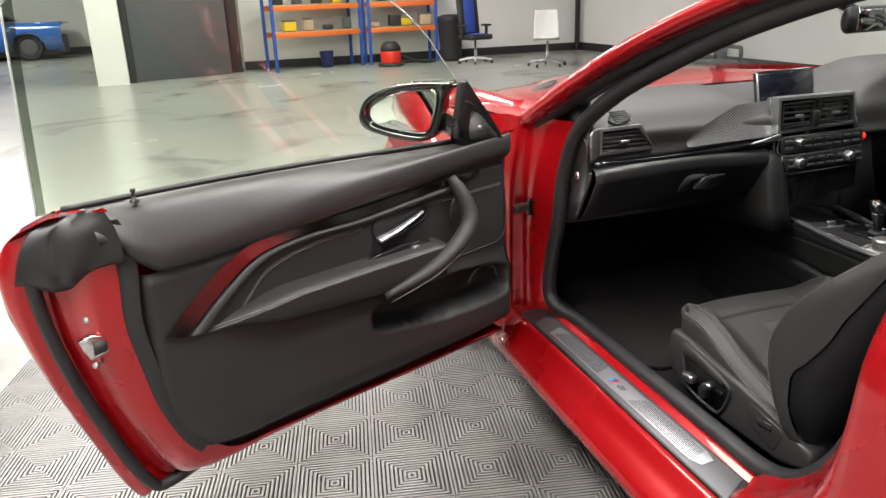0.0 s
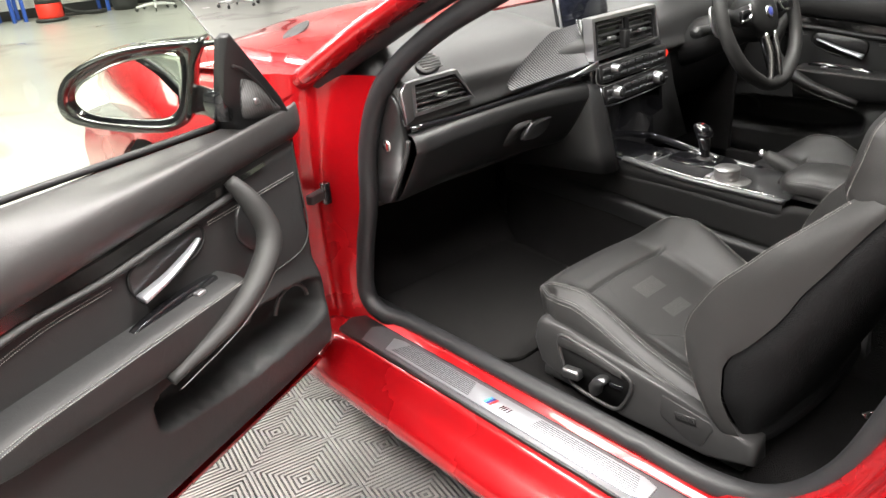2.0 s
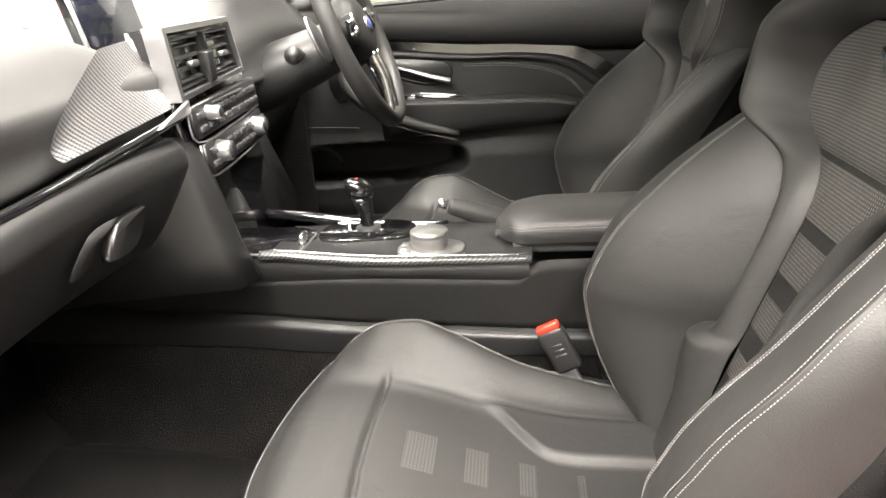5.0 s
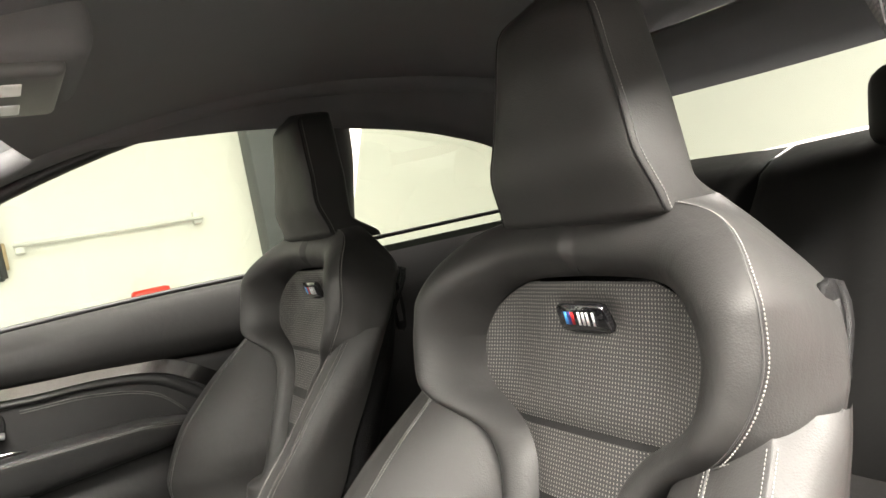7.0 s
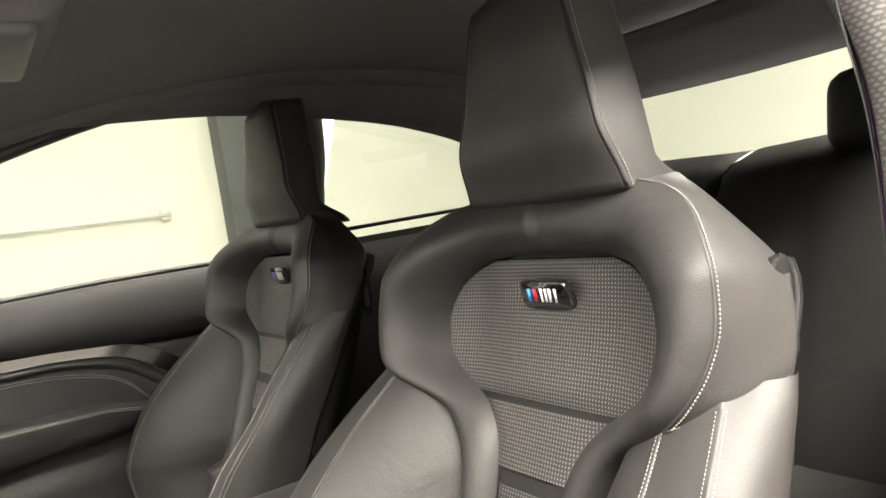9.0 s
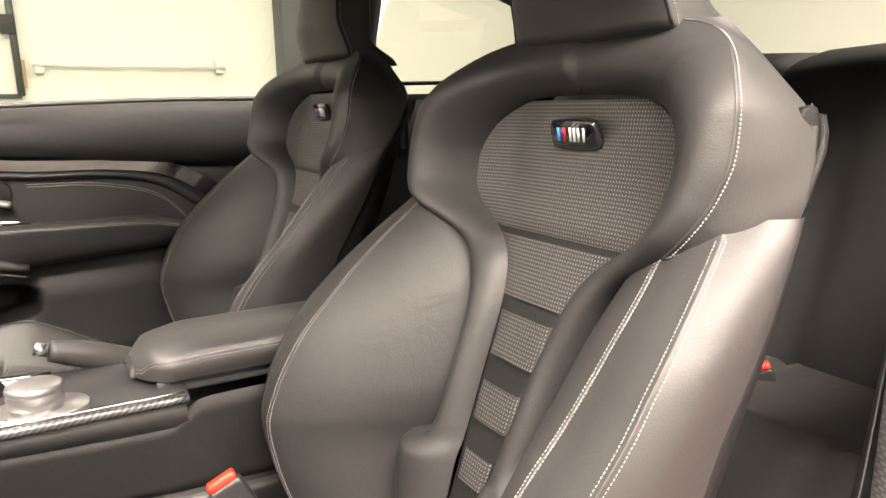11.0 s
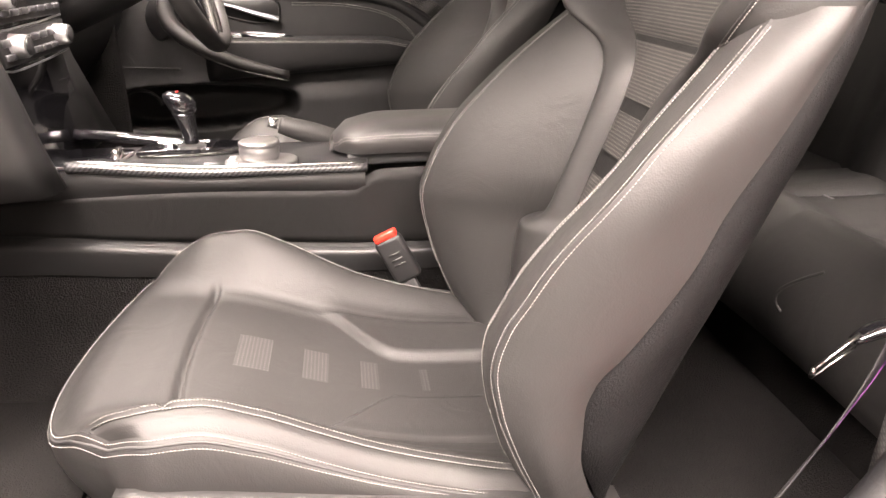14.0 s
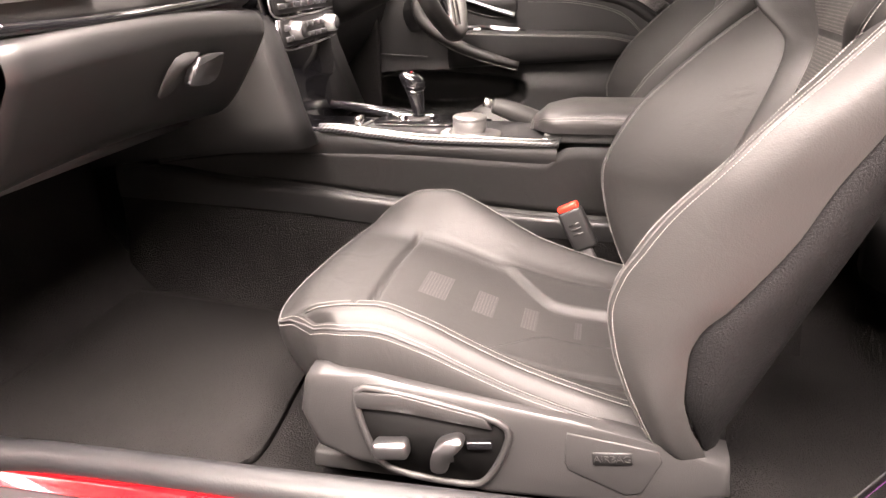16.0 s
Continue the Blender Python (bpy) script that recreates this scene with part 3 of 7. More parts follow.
for wx in (0.55, -2.15):
    wl = part("wheel", lathe([(0.02, -0.10), (0.22, -0.10), (0.23, -0.12), (0.31, -0.12), (0.335, -0.10), (0.335, 0.1), (0.2, 0.12)], 36, m=Matrix.Translation((wx, -0.03, 0.335)) @ Matrix.Rotation(math.radians(-90), 4, "X")), M_TYRE, bc, "black tyre on a dark alloy wheel")
    part("rim", lathe([(0.0, -0.115), (0.05, -0.12), (0.20, -0.115), (0.22, -0.105)], 24, m=Matrix.Translation((wx, -0.03, 0.335)) @ Matrix.Rotation(math.radians(-90), 4, "X")), M_DARKGREY, wl)
part("side_lamp", box(0.15, -0.25, 0.78, 0.10, 0.02, 0.05, 0.008), M_PLASTIC_WHITE, bc)


# ---- car body ----
M_BLADE = material("dark_chrome", (0.30, 0.29, 0.29), 0.12, 1.0, 0.05, 12, 200, 0.0)
M_PANE_EDGE = material("pane_edge", (0.55, 0.6, 0.58), 0.15, 0.0, 0.05, 20, 100, 0.0)
CX = -0.02
body = thing("car", pose(CX, -1.4, 0.0), "red two-door coupe with its passenger door wide open", "car")


def extrude_y(profile, y0, y1, n=2, bm=None):
    return skin(bm or bmesh.new(), [[Vector((x, y0 + (y1 - y0) * k / n, z)) for x, z in profile] for k in range(n + 1)])


def mirrored(fn):
    return lambda u, v: (lambda p: Vector((2 * CX - p.x, p.y, 0.30 + 0.86 * (p.z - 0.30))))(fn(u, v))


ROCKER = [(-0.70, 0.17), (-0.80, 0.17), (-0.86, 0.195), (-0.905, 0.238), (-0.928, 0.262), (-0.932, 0.282), (-0.920, 0.300), (-0.892, 0.318), (-0.872, 0.334), (-0.862, 0.350), (-0.852, 0.358), (-0.768, 0.361), (-0.762, 0.374), (-0.752, 0.376), (-0.746, 0.36), (-0.70, 0.34)]
part("sill", extrude_y(ROCKER, -0.60, -1.98, 6), M_RED, body, "red painted door sill")
part("sill", extrude_y([(2 * CX - x, z) for x, z in ROCKER], -0.60, -1.98, 2), M_RED, body)
plate = part("sill_cover", prism([(-0.850, -0.775), (-0.800, -0.755), (-0.772, -0.775), (-0.770, -1.72), (-0.848, -1.72)], lambda a, b, d: Vector((a, b, 0.358 + d)), 0.009, 0.003), M_PLASTIC, body, "dark plastic sill cover")
part("sill_plate", prism([(-0.846, -0.86), (-0.80, -0.835), (-0.778, -0.85), (-0.777, -1.66), (-0.846, -1.70)], lambda a, b, d: Vector((a, b, 0.366 + d)), 0.003, 0.001), M_ALU_SATIN, plate, "satin aluminium sill plate")
INSERT = [(-0.836, -0.935), (-0.795, -0.915), (-0.788, -0.94), (-0.786, -1.30), (-0.785, -1.565), (-0.792, -1.592), (-0.822, -1.594), (-0.834, -1.57), (-0.835, -1.30)]
ins = part("light_insert", prism(INSERT, lambda a, b, d: Vector((a, b, 0.3685 + d)), 0.0025, 0.001), M_ALU, body, "bright brushed aluminium sill insert")
tm = Matrix.Translation((-0.812, -1.262, 0.3712)) @ Matrix.Rotation(math.radians(90), 4, "Z")
tm = tm @ Matrix.Rotation(math.pi, 4, "Z")
marks(0.020, tm @ Matrix.Translation((0.014, 0, 0)), M_PIANO, ins, "dark emblem bar", 0.0004)
for k, mt in enumerate((M_BLUE_BAR, M_NAVY_BAR, M_RED_BAR)):
    x0 = -0.034 + 0.007 * k
    part("emblem_bar", prism([(x0 - 0.003, -0.0105), (x0 + 0.003, -0.0105), (x0 + 0.007, 0.0105), (x0 + 0.001, 0.0105)], lambda a, b, d: tm @ Vector((a, b, d)), 0.0004, 0), mt, ins)
for k in range(9):
    for y0, y1 in ((-0.95, -1.19), (-1.33, -1.575)):
        part("groove", box(-0.828 + 0.0046 * k, (y0 + y1) / 2, 0.3712, 0.0022, abs(y1 - y0) - 0.004 * k, 0.0006, 0), M_ALU_SATIN, ins, smooth=False)
# rubber door seal round the opening
SEAL = [(-0.731, -1.50, 0.378), (-0.732, -1.20, 0.376), (-0.734, -0.92, 0.376), (-0.757, -0.82, 0.386), (-0.762, -0.778, 0.43), (-0.762, -0.795, 0.54), (-0.758, -0.825, 0.66), (-0.754, -0.846, 0.80), (-0.745, -0.908, 0.925), (-0.716, -1.03, 1.025), (-0.690, -1.19, 1.105), (-0.660, -1.40, 1.19), (-0.632, -1.66, 1.262), (-0.625, -1.90, 1.285), (-0.650, -1.985, 1.20), (-0.690, -1.965, 1.02), (-0.730, -1.925, 0.80), (-0.738, -1.885, 0.66), (-0.742, -1.835, 0.52), (-0.741, -1.76, 0.425), (-0.736, -1.66, 0.384)]
part("door_seal", tube(SEAL, 0.021, 12, True, 8), M_RUBBER, body, "thick black rubber door seal")
part("door_seal", tube([(2 * CX - x, y, z + 0.03) for x, y, z in SEAL], 0.0165, 8, True, 4), M_RUBBER, body)
part("inner_sill_trim", skin(bmesh.new(), [[Vector((x, y, z)) for x, z in ((-0.738, 0.382), (-0.715, 0.384), (-0.70, 0.372), (-0.69, 0.33), (-0.69, 0.27), (-0.74, 0.27))] for y in (-0.72, -1.0, -1.4, -1.78)]), M_PLASTIC, body)
part("inner_sill_trim", skin(bmesh.new(), [[Vector((2 * CX - x, y, z + 0.03)) for x, z in ((-0.738, 0.382), (-0.715, 0.384), (-0.70, 0.372), (-0.69, 0.33), (-0.69, 0.24), (-0.74, 0.24))] for y in (-0.72, -1.0, -1.4, -1.78)]), M_PLASTIC, body)
part("kick_panel", box(0.640, -0.60, 0.50, 0.02, 0.62, 0.56, 0.006), M_CARPET, body, "dark carpeted kick panel")
part("kick_panel", box(0.640, -1.25, 0.34, 0.02, 1.2, 0.20, 0.006), M_CARPET, body)
# red hinge pillar and jamb
JAMB = path([(-0.905, -0.615, 0), (-0.862, -0.650, 0), (-0.850, -0.690, 0), (-0.812, -0.705, 0), (-0.797, -0.735, 0), (-0.762, -0.752, 0), (-0.735, -0.72, 0)], 5)


FRONT_X = spline([0.30, 0.386, 0.43, 0.54, 0.66, 0.80, 0.925, 1.0], [-0.757, -0.757, -0.762, -0.762, -0.758, -0.752, -0.741, -0.722])
FRONT_Y = spline([0.30, 0.386, 0.43, 0.54, 0.66, 0.80, 0.925, 1.0], [-0.80, -0.80, -0.778, -0.795, -0.822, -0.845, -0.905, -1.0])


def jamb(u, v):
    q = JAMB[int(round(u * (len(JAMB) - 1)))]
    z = 0.30 + 0.64 * v
    back = -0.075 * smoothstep(0.60, 0.95, z) - 0.02 * smoothstep(0.5, 0.3, z)
    p = Vector((q.x + 0.02 * smoothstep(0.7, 0.95, z), q.y + back * smoothstep(0.25, 1, u), z))
    return p.lerp(Vector((FRONT_X(z) + 0.002, FRONT_Y(z) + 0.004, z)), smoothstep(0.55, 1.0, u))
part("hinge_pillar", grid(jamb, len(JAMB) - 1, 24), M_RED, body, "red painted hinge pillar")
strap = part("check_strap", box(-0.835, -0.745, 0.682, 0.06, 0.02, 0.022, 0.004, 2, Matrix.Rotation(math.radians(20), 4, "Z")), M_BLACKTRIM, body)
part("strap_bracket", box(-0.812, -0.742, 0.682, 0.018, 0.02, 0.05, 0.003), M_PIANO, strap)
REARJ = path([(-0.735, -1.86, 0), (-0.765, -1.865, 0), (-0.80, -1.885, 0), (-0.84, -1.895, 0), (-0.885, -1.93, 0), (-0.93, -1.965, 0), (-0.955, -2.05, 0), (-0.96, -2.3, 0), (-0.94, -2.6, 0)], 5)


def rear_jamb(u, v):
    q = REARJ[int(round(u * (len(REARJ) - 1)))]
    z = 0.30 + 0.72 * v
    k = spline([0.30, 0.38, 0.43, 0.52, 0.66, 0.8, 1.02], [0.24, 0.20, 0.11, 0.03, -0.03, -0.065, -0.10])(z)
    return Vector((q.x + 0.06 * smoothstep(0.8, 1.05, z) + 0.03 * smoothstep(0.45, 0.3, z), q.y + k * (1 - smoothstep(0.5, 0.8, u)), z))
part("rear_quarter", grid(rear_jamb, len(REARJ) - 1, 30), M_RED, body, "glossy red rear quarter panel")
part("rear_quarter", grid(mirrored(rear_jamb), len(REARJ) - 1, 12), M_RED, body)
part("door_striker", tube([(-0.845, -1.965, 0.752), (-0.832, -1.938, 0.752), (-0.832, -1.938, 0.722), (-0.845, -1.965, 0.72)], 0.004, 8, n=3), M_CHROME, body, "chrome door striker")
# roof pillars: painted outside, black gasket, cloth inside
PIL = [(-0.800, -0.70, 0.925), (-0.775, -0.86, 1.015), (-0.742, -1.06, 1.115), (-0.705, -1.28, 1.205), (-0.668, -1.52, 1.277), (-0.645, -1.80, 1.325), (-0.640, -2.10, 1.335), (-0.645, -2.45, 1.30), (-0.66, -2.80, 1.20), (-0.68, -3.10, 1.08)]
for sg in (0, 1):
    mir = (lambda p: Vector((2 * CX - p[0], p[1], p[2] + 0.02))) if sg else Vector
    part("roof_pillar", tube([mir(p) for p in PIL], 0.030, 12, flat=0.8), M_RED, body)
    part("gasket", tube([mir((x + 0.022, y + 0.012, z - 0.028)) for x, y, z in PIL[:7]], 0.022, 10), M_RUBBER, body)
    part("gasket", tube([mir((x - 0.006, y - 0.03, z + 0.004)) for x, y, z in PIL[:3]], 0.009, 8), M_PIANO, body)
    part("pillar_trim", tube([mir((x + 0.058, y + 0.035, z - 0.022)) for x, y, z in PIL], 0.036, 12, flat=0.75), M_HEADLINER, body, "dark cloth pillar trim")
# roof, headliner
def roof_at(u, v, dz=0.0, inset=0.0):
    t = 3.6 + 3.55 * v
    q = path(PIL, 8)
    p = q[int(round(t * 8))]
    s = -1 + 2 * u
    half = CX - p.x - inset
    return Vector((CX + half * s, p.y + 0.12 * (1 - s * s) * (1 - 2 * v), p.z + dz + 0.05 * (1 - s * s) + 0.01 * (s + 1)))
part("roof", grid(lambda u, v: roof_at(u, v, 0.012), 24, 34), M_RED, body)
part("headliner", grid(lambda u, v: roof_at(u, v, -0.035, 0.03), 24, 34), M_HEADLINER, body, "dark grey cloth headliner")
HEADER = [(-1.00, 1.130), (-1.20, 1.205), (-1.36, 1.243), (-1.55, 1.259), (-1.79, 1.262), (-1.95, 1.250), (-2.14, 1.226), (-2.28, 1.196), (-2.42, 1.146), (-2.47, 1.08), (-2.50, 0.985)]


def header(u, v):
    q = path([(y, z, 0) for y, z in HEADER], 6)
    p = q[int(round(u * (len(q) - 1)))]
    return Vector((0.588 - 0.07 * v, p.x - 0.20 * v * smoothstep(0.72, 0.95, u), p.y + 0.20 * v))
part("side_header", thick(grid(header, 60, 5), 0.012), M_HEADLINER, body, "dark cloth trim over the side window")
part("rear_header", thick(grid(lambda u, v: Vector((CX - 0.56 + 1.12 * u, -2.42 - 0.12 * math.sin(math.pi * u) - 0.20 * v, 1.30 - 0.112 * v)), 16, 4), 0.01), M_HEADLINER, body, "dark cloth trim over the rear window")
# windscreen and rear window
def screen_glass(u, v):
    q = path(PIL, 8)
    p = q[int(round((0.4 + 3.3 * v) * 8))]
    s = -1 + 2 * u
    return Vector((CX + (CX - p.x - 0.02) * s, p.y + 0.22 * (1 - s * s) * (1 - 0.45 * v), p.z + 0.02 + 0.04 * (1 - s * s) * v))
part("windscreen", grid(screen_glass, 20, 14), M_GLASS, body, "clear windscreen").visible_shadow = False


def rear_glass(u, v):
    q = path(PIL, 8)
    p = q[int(round((7.1 + 1.9 * v) * 8))]
    s = -1 + 2 * u
    return Vector((CX + (CX - p.x - 0.03) * s * 0.95, p.y - 0.12 * (1 - s * s), p.z + 0.04 * (1 - s * s) - 0.09 * v))
part("rear_window", grid(rear_glass, 14, 8), M_GLASS_TINT, body, "clear rear window").visible_shadow = False
for sg in (-1, 1):
    x = CX + sg * 0.67
    dz = -0.10 if sg > 0 else 0.0
    tall = 0.34 if sg > 0 else 0.215
    part("quarter_window", grid(lambda u, v: Vector((x + sg * (-0.03 * v), -2.0 - 0.62 * u - 0.10 * v * (1 - u), 1.045 + dz + (tall - 0.10 * max(0, u - 0.4)) * v * (1 - 0.55 * u * u))), 10, 6), M_GLASS_TINT, body).visible_shadow = False
    if sg > 0:
        part("window_seal", tube([(x - 0.008, -2.04, 0.984), (x - 0.008, -2.3, 0.986), (x - 0.008, -2.62, 0.988)], 0.005, 8), M_RUBBER, body)
    # belt-line body behind the doors
    part("quarter_trim", grid(lambda u, v: Vector((CX + sg * (0.70 - 0.05 * math.sin(math.pi * v)), -1.95 - 0.75 * u, 0.45 + (0.61 + dz) * v)), 10, 10), M_PLASTIC, body, "black rear side trim")
    near_post = [(0.655, -1.93, 0.42), (0.652, -1.955, 0.75), (0.645, -1.985, 1.03), (0.60, -2.0, 1.17), (0.55, -2.0, 1.30), (0.50, -2.0, 1.39)]
    far_post = [(0.675, -1.93, 0.42), (0.675, -1.955, 0.75), (0.668, -1.985, 1.03), (0.645, -2.0, 1.17), (0.63, -2.0, 1.27)]
    part("b_pillar_trim", tube([(CX + sg * a, y, z) for a, y, z in (far_post if sg > 0 else near_post)], 0.062 if sg < 0 else 0.05, 10, flat=0.75), M_PILLAR if sg < 0 else M_PLASTIC, body, "grey woven pillar trim")
# bonnet, front wing, wheel
def bonnet(u, v):
    s = -1 + 2 * u
    y = -0.56 + 1.35 * v - 0.15 * s * s
    dome = 0.030 * math.exp(-(s / 0.38) ** 4) * smoothstep(0.15, 0.45, v)
    v2 = max(0.0, (v - 0.15) / 0.85)
    z = 0.968 - 0.03 * v2 - 0.16 * v2 * v2 - 0.045 * s**4 + dome - 0.012 * math.exp(-((abs(s) - 0.86) / 0.015) ** 2)
    return Vector((CX + 0.80 * s, y, z))
part("bonnet", grid(bonnet, 48, 24), M_RED, body, "glossy red bonnet with a raised dome")
part("bonnet_vent", prism(round_outline([(-0.60, -0.30), (-0.52, -0.26), (-0.44, -0.16), (-0.50, -0.18), (-0.58, -0.25)], 4), lambda a, b, d: Vector((a, b, 0.945 + 0.022 * (b + 0.3) + 0.09 * (a + 0.6) + d)), 0.004, 0.001), M_BLACKTRIM, body)


def wing(u, v):
    y = -0.63 + 1.35 * u
    t = v
    z = 0.955 - 0.03 * max(0, y + 0.2) - 0.10 * max(0, y) - (0.72 - 0.0) * t
    flare = 0.03 * math.exp(-((y) / 0.36) ** 2)
    x = -0.745 - 0.075 * smoothstep(0, 0.12, t) - 0.085 * smoothstep(0.08, 0.45, t) - flare * smoothstep(0.05, 0.3, t) + 0.03 * smoothstep(0.6, 1.0, t)
    if y < -0.5:
        x += 0.01
    r = math.hypot(y - 0.0, z - 0.335)
    if r < 0.365:
        k = 0.365 / max(r, 1e-3)
        y, z = y * k, 0.335 + (z - 0.335) * k
        if z < 0.25:
            z = 0.25
    return Vector((x, y, z))
bm = grid(wing, 60, 40)
kill = [f for f in bm.faces if (lambda c: math.hypot(c.y, c.z - 0.335) < 0.368)(f.calc_center_median()) or f.calc_area() < 1e-7]
bmesh.ops.delete(bm, geom=kill, context="FACES")
part("front_wing", bm, M_RED, body, "glossy red front wing")
part("arch_liner", skin(bmesh.new(), [[Vector((x, 0.37 * math.cos(a), 0.335 + 0.37 * math.sin(a))) for a in (math.pi * k / 20 for k in range(21))] for x in (-0.90, -0.55)], closed=False), M_BLACKTRIM, body)
wheel = part("wheel", lathe([(0.21, -0.11), (0.30, -0.125), (0.328, -0.11), (0.333, 0.0), (0.328, 0.11), (0.30, 0.125), (0.235, 0.12), (0.22, 0.10)], 48, m=Matrix.Translation((-0.80, 0.0, 0.333)) @ Matrix.Rotation(math.radians(-90), 4, "Y")), M_TYRE, body, "black tyre on a dark alloy wheel")
for k in range(10):
    a = 2 * math.pi * k / 10
    part("spoke", tube([(-0.905, 0.03 * math.cos(a), 0.333 + 0.03 * math.sin(a)), (-0.915, 0.13 * math.cos(a), 0.333 + 0.13 * math.sin(a)), (-0.90, 0.235 * math.cos(a + 0.08), 0.333 + 0.235 * math.sin(a + 0.08))], 0.012, 6, n=2), M_CHROME_DARK, wheel)
for wx, wy in ((0.76, 0.0), (-0.80, -2.81), (0.76, -2.81)):
    part("wheel", lathe([(0.02, 0.0), (0.21, -0.08), (0.30, -0.125), (0.328, -0.11), (0.333, 0.0), (0.328, 0.11), (0.30, 0.125), (0.21, 0.08), (0.02, 0.0)], 24, m=Matrix.Translation((wx, wy, 0.333)) @ Matrix.Rotation(math.radians(-90), 4, "Y")), M_TYRE, body)
# painted ends of the body
def apron_end(pts, levels):
    line = path([(x, y, 0) for x, y in pts], 8)
    return grid(lambda u, v: (lambda q: Vector((CX + q.x * (1 - 0.05 * abs(2 * v - 1) ** 3), q.y * (1 - 0.012 * abs(2 * v - 1) ** 2), levels[0] + (levels[1] - levels[0]) * v)))(line[int(round(u * (len(line) - 1)))]), len(line) - 1, 10)
part("front_bumper", apron_end([(-0.86, 0.42), (-0.80, 0.62), (-0.55, 0.80), (0.0, 0.86), (0.55, 0.80), (0.80, 0.62), (0.86, 0.42)], (0.18, 0.78)), M_RED, body, "red painted front bumper")
part("rear_bumper", apron_end([(-0.90, -3.22), (-0.84, -3.5), (-0.5, -3.66), (0.0, -3.70), (0.5, -3.66), (0.84, -3.5), (0.90, -3.22)], (0.22, 0.96)), M_RED, body, "red painted rear bumper")
for sg in (-1, 1):
    bq = grid(lambda u, v: Vector((CX + sg * (0.915 - 0.17 * smoothstep(0.72, 1.0, v) - 0.03 * (1 - v) ** 3), -2.25 - 1.0 * u, 0.22 + (0.70 if sg > 0 else 0.82) * v)), 40, 30)
    bmesh.ops.delete(bq, geom=[f for f in bq.faces if math.hypot(f.calc_center_median().y + 2.81, f.calc_center_median().z - 0.333) < 0.37], context="FACES")
    part("rear_side", bq, M_RED, body, "red painted rear side")
part("front_wing", grid(lambda u, v: Vector((0.72 + 0.17 * smoothstep(0, 0.3, v), -0.63 + 1.2 * u, 0.955 - 0.06 * u * u - 0.42 * v)), 14, 10), M_RED, body)
# cabin floor, firewall, mats
part("floor_pan", box(CX, -1.75, 0.245, 1.42, 2.6, 0.04, 0), M_CARPET, body, "black carpeted cabin floor", False)
part("footwell", grid(lambda u, v: Vector((-0.745 + 1.45 * u, -0.72 + 0.36 * v ** 1.2 - 0.0, 0.265 + 0.50 * v ** 2)), 12, 14), M_CARPET, body, "black carpeted footwell")
part("footwell_side", grid(lambda u, v: Vector((-0.735 + 0.03 * v, -0.76 + 0.45 * u, 0.265 + 0.5 * v)), 6, 6), M_CARPET, body)
part("footwell_side", grid(lambda u, v: Vector((0.70 - 0.03 * v, -0.86 + 0.55 * u, 0.265 + 0.62 * v)), 6, 6), M_CARPET, body)
part("knee_panel", grid(lambda u, v: Vector((0.20 + 0.50 * u, -0.925 + 0.10 * v * v, 0.835 - 0.19 * v)), 10, 8), M_PLASTIC, body, "black panel below the steering column")
part("pedal_board", grid(lambda u, v: Vector((0.10 + 0.60 * u, -0.50 + 0.12 * v, 0.27 + 0.40 * v)), 6, 6), M_CARPET, body)


# ---- doors: the passenger door built closed and swung out, the driver's door shut ----
BOT = spline([0.12, 0.16, 0.25, 0.444, 0.669, 0.825, 0.93, 1.0, 1.05, 1.085, 1.105], [0.42, 0.385, 0.372, 0.363, 0.355, 0.351, 0.346, 0.354, 0.40, 0.52, 0.66])
PAD = spline([0.12, 0.26, 0.60, 0.88, 1.105], [0.868, 0.858, 0.829, 0.804, 0.790])
BELT = spline([0.12, 0.4, 0.9, 1.16], [0.912, 0.921, 0.933, 0.930])


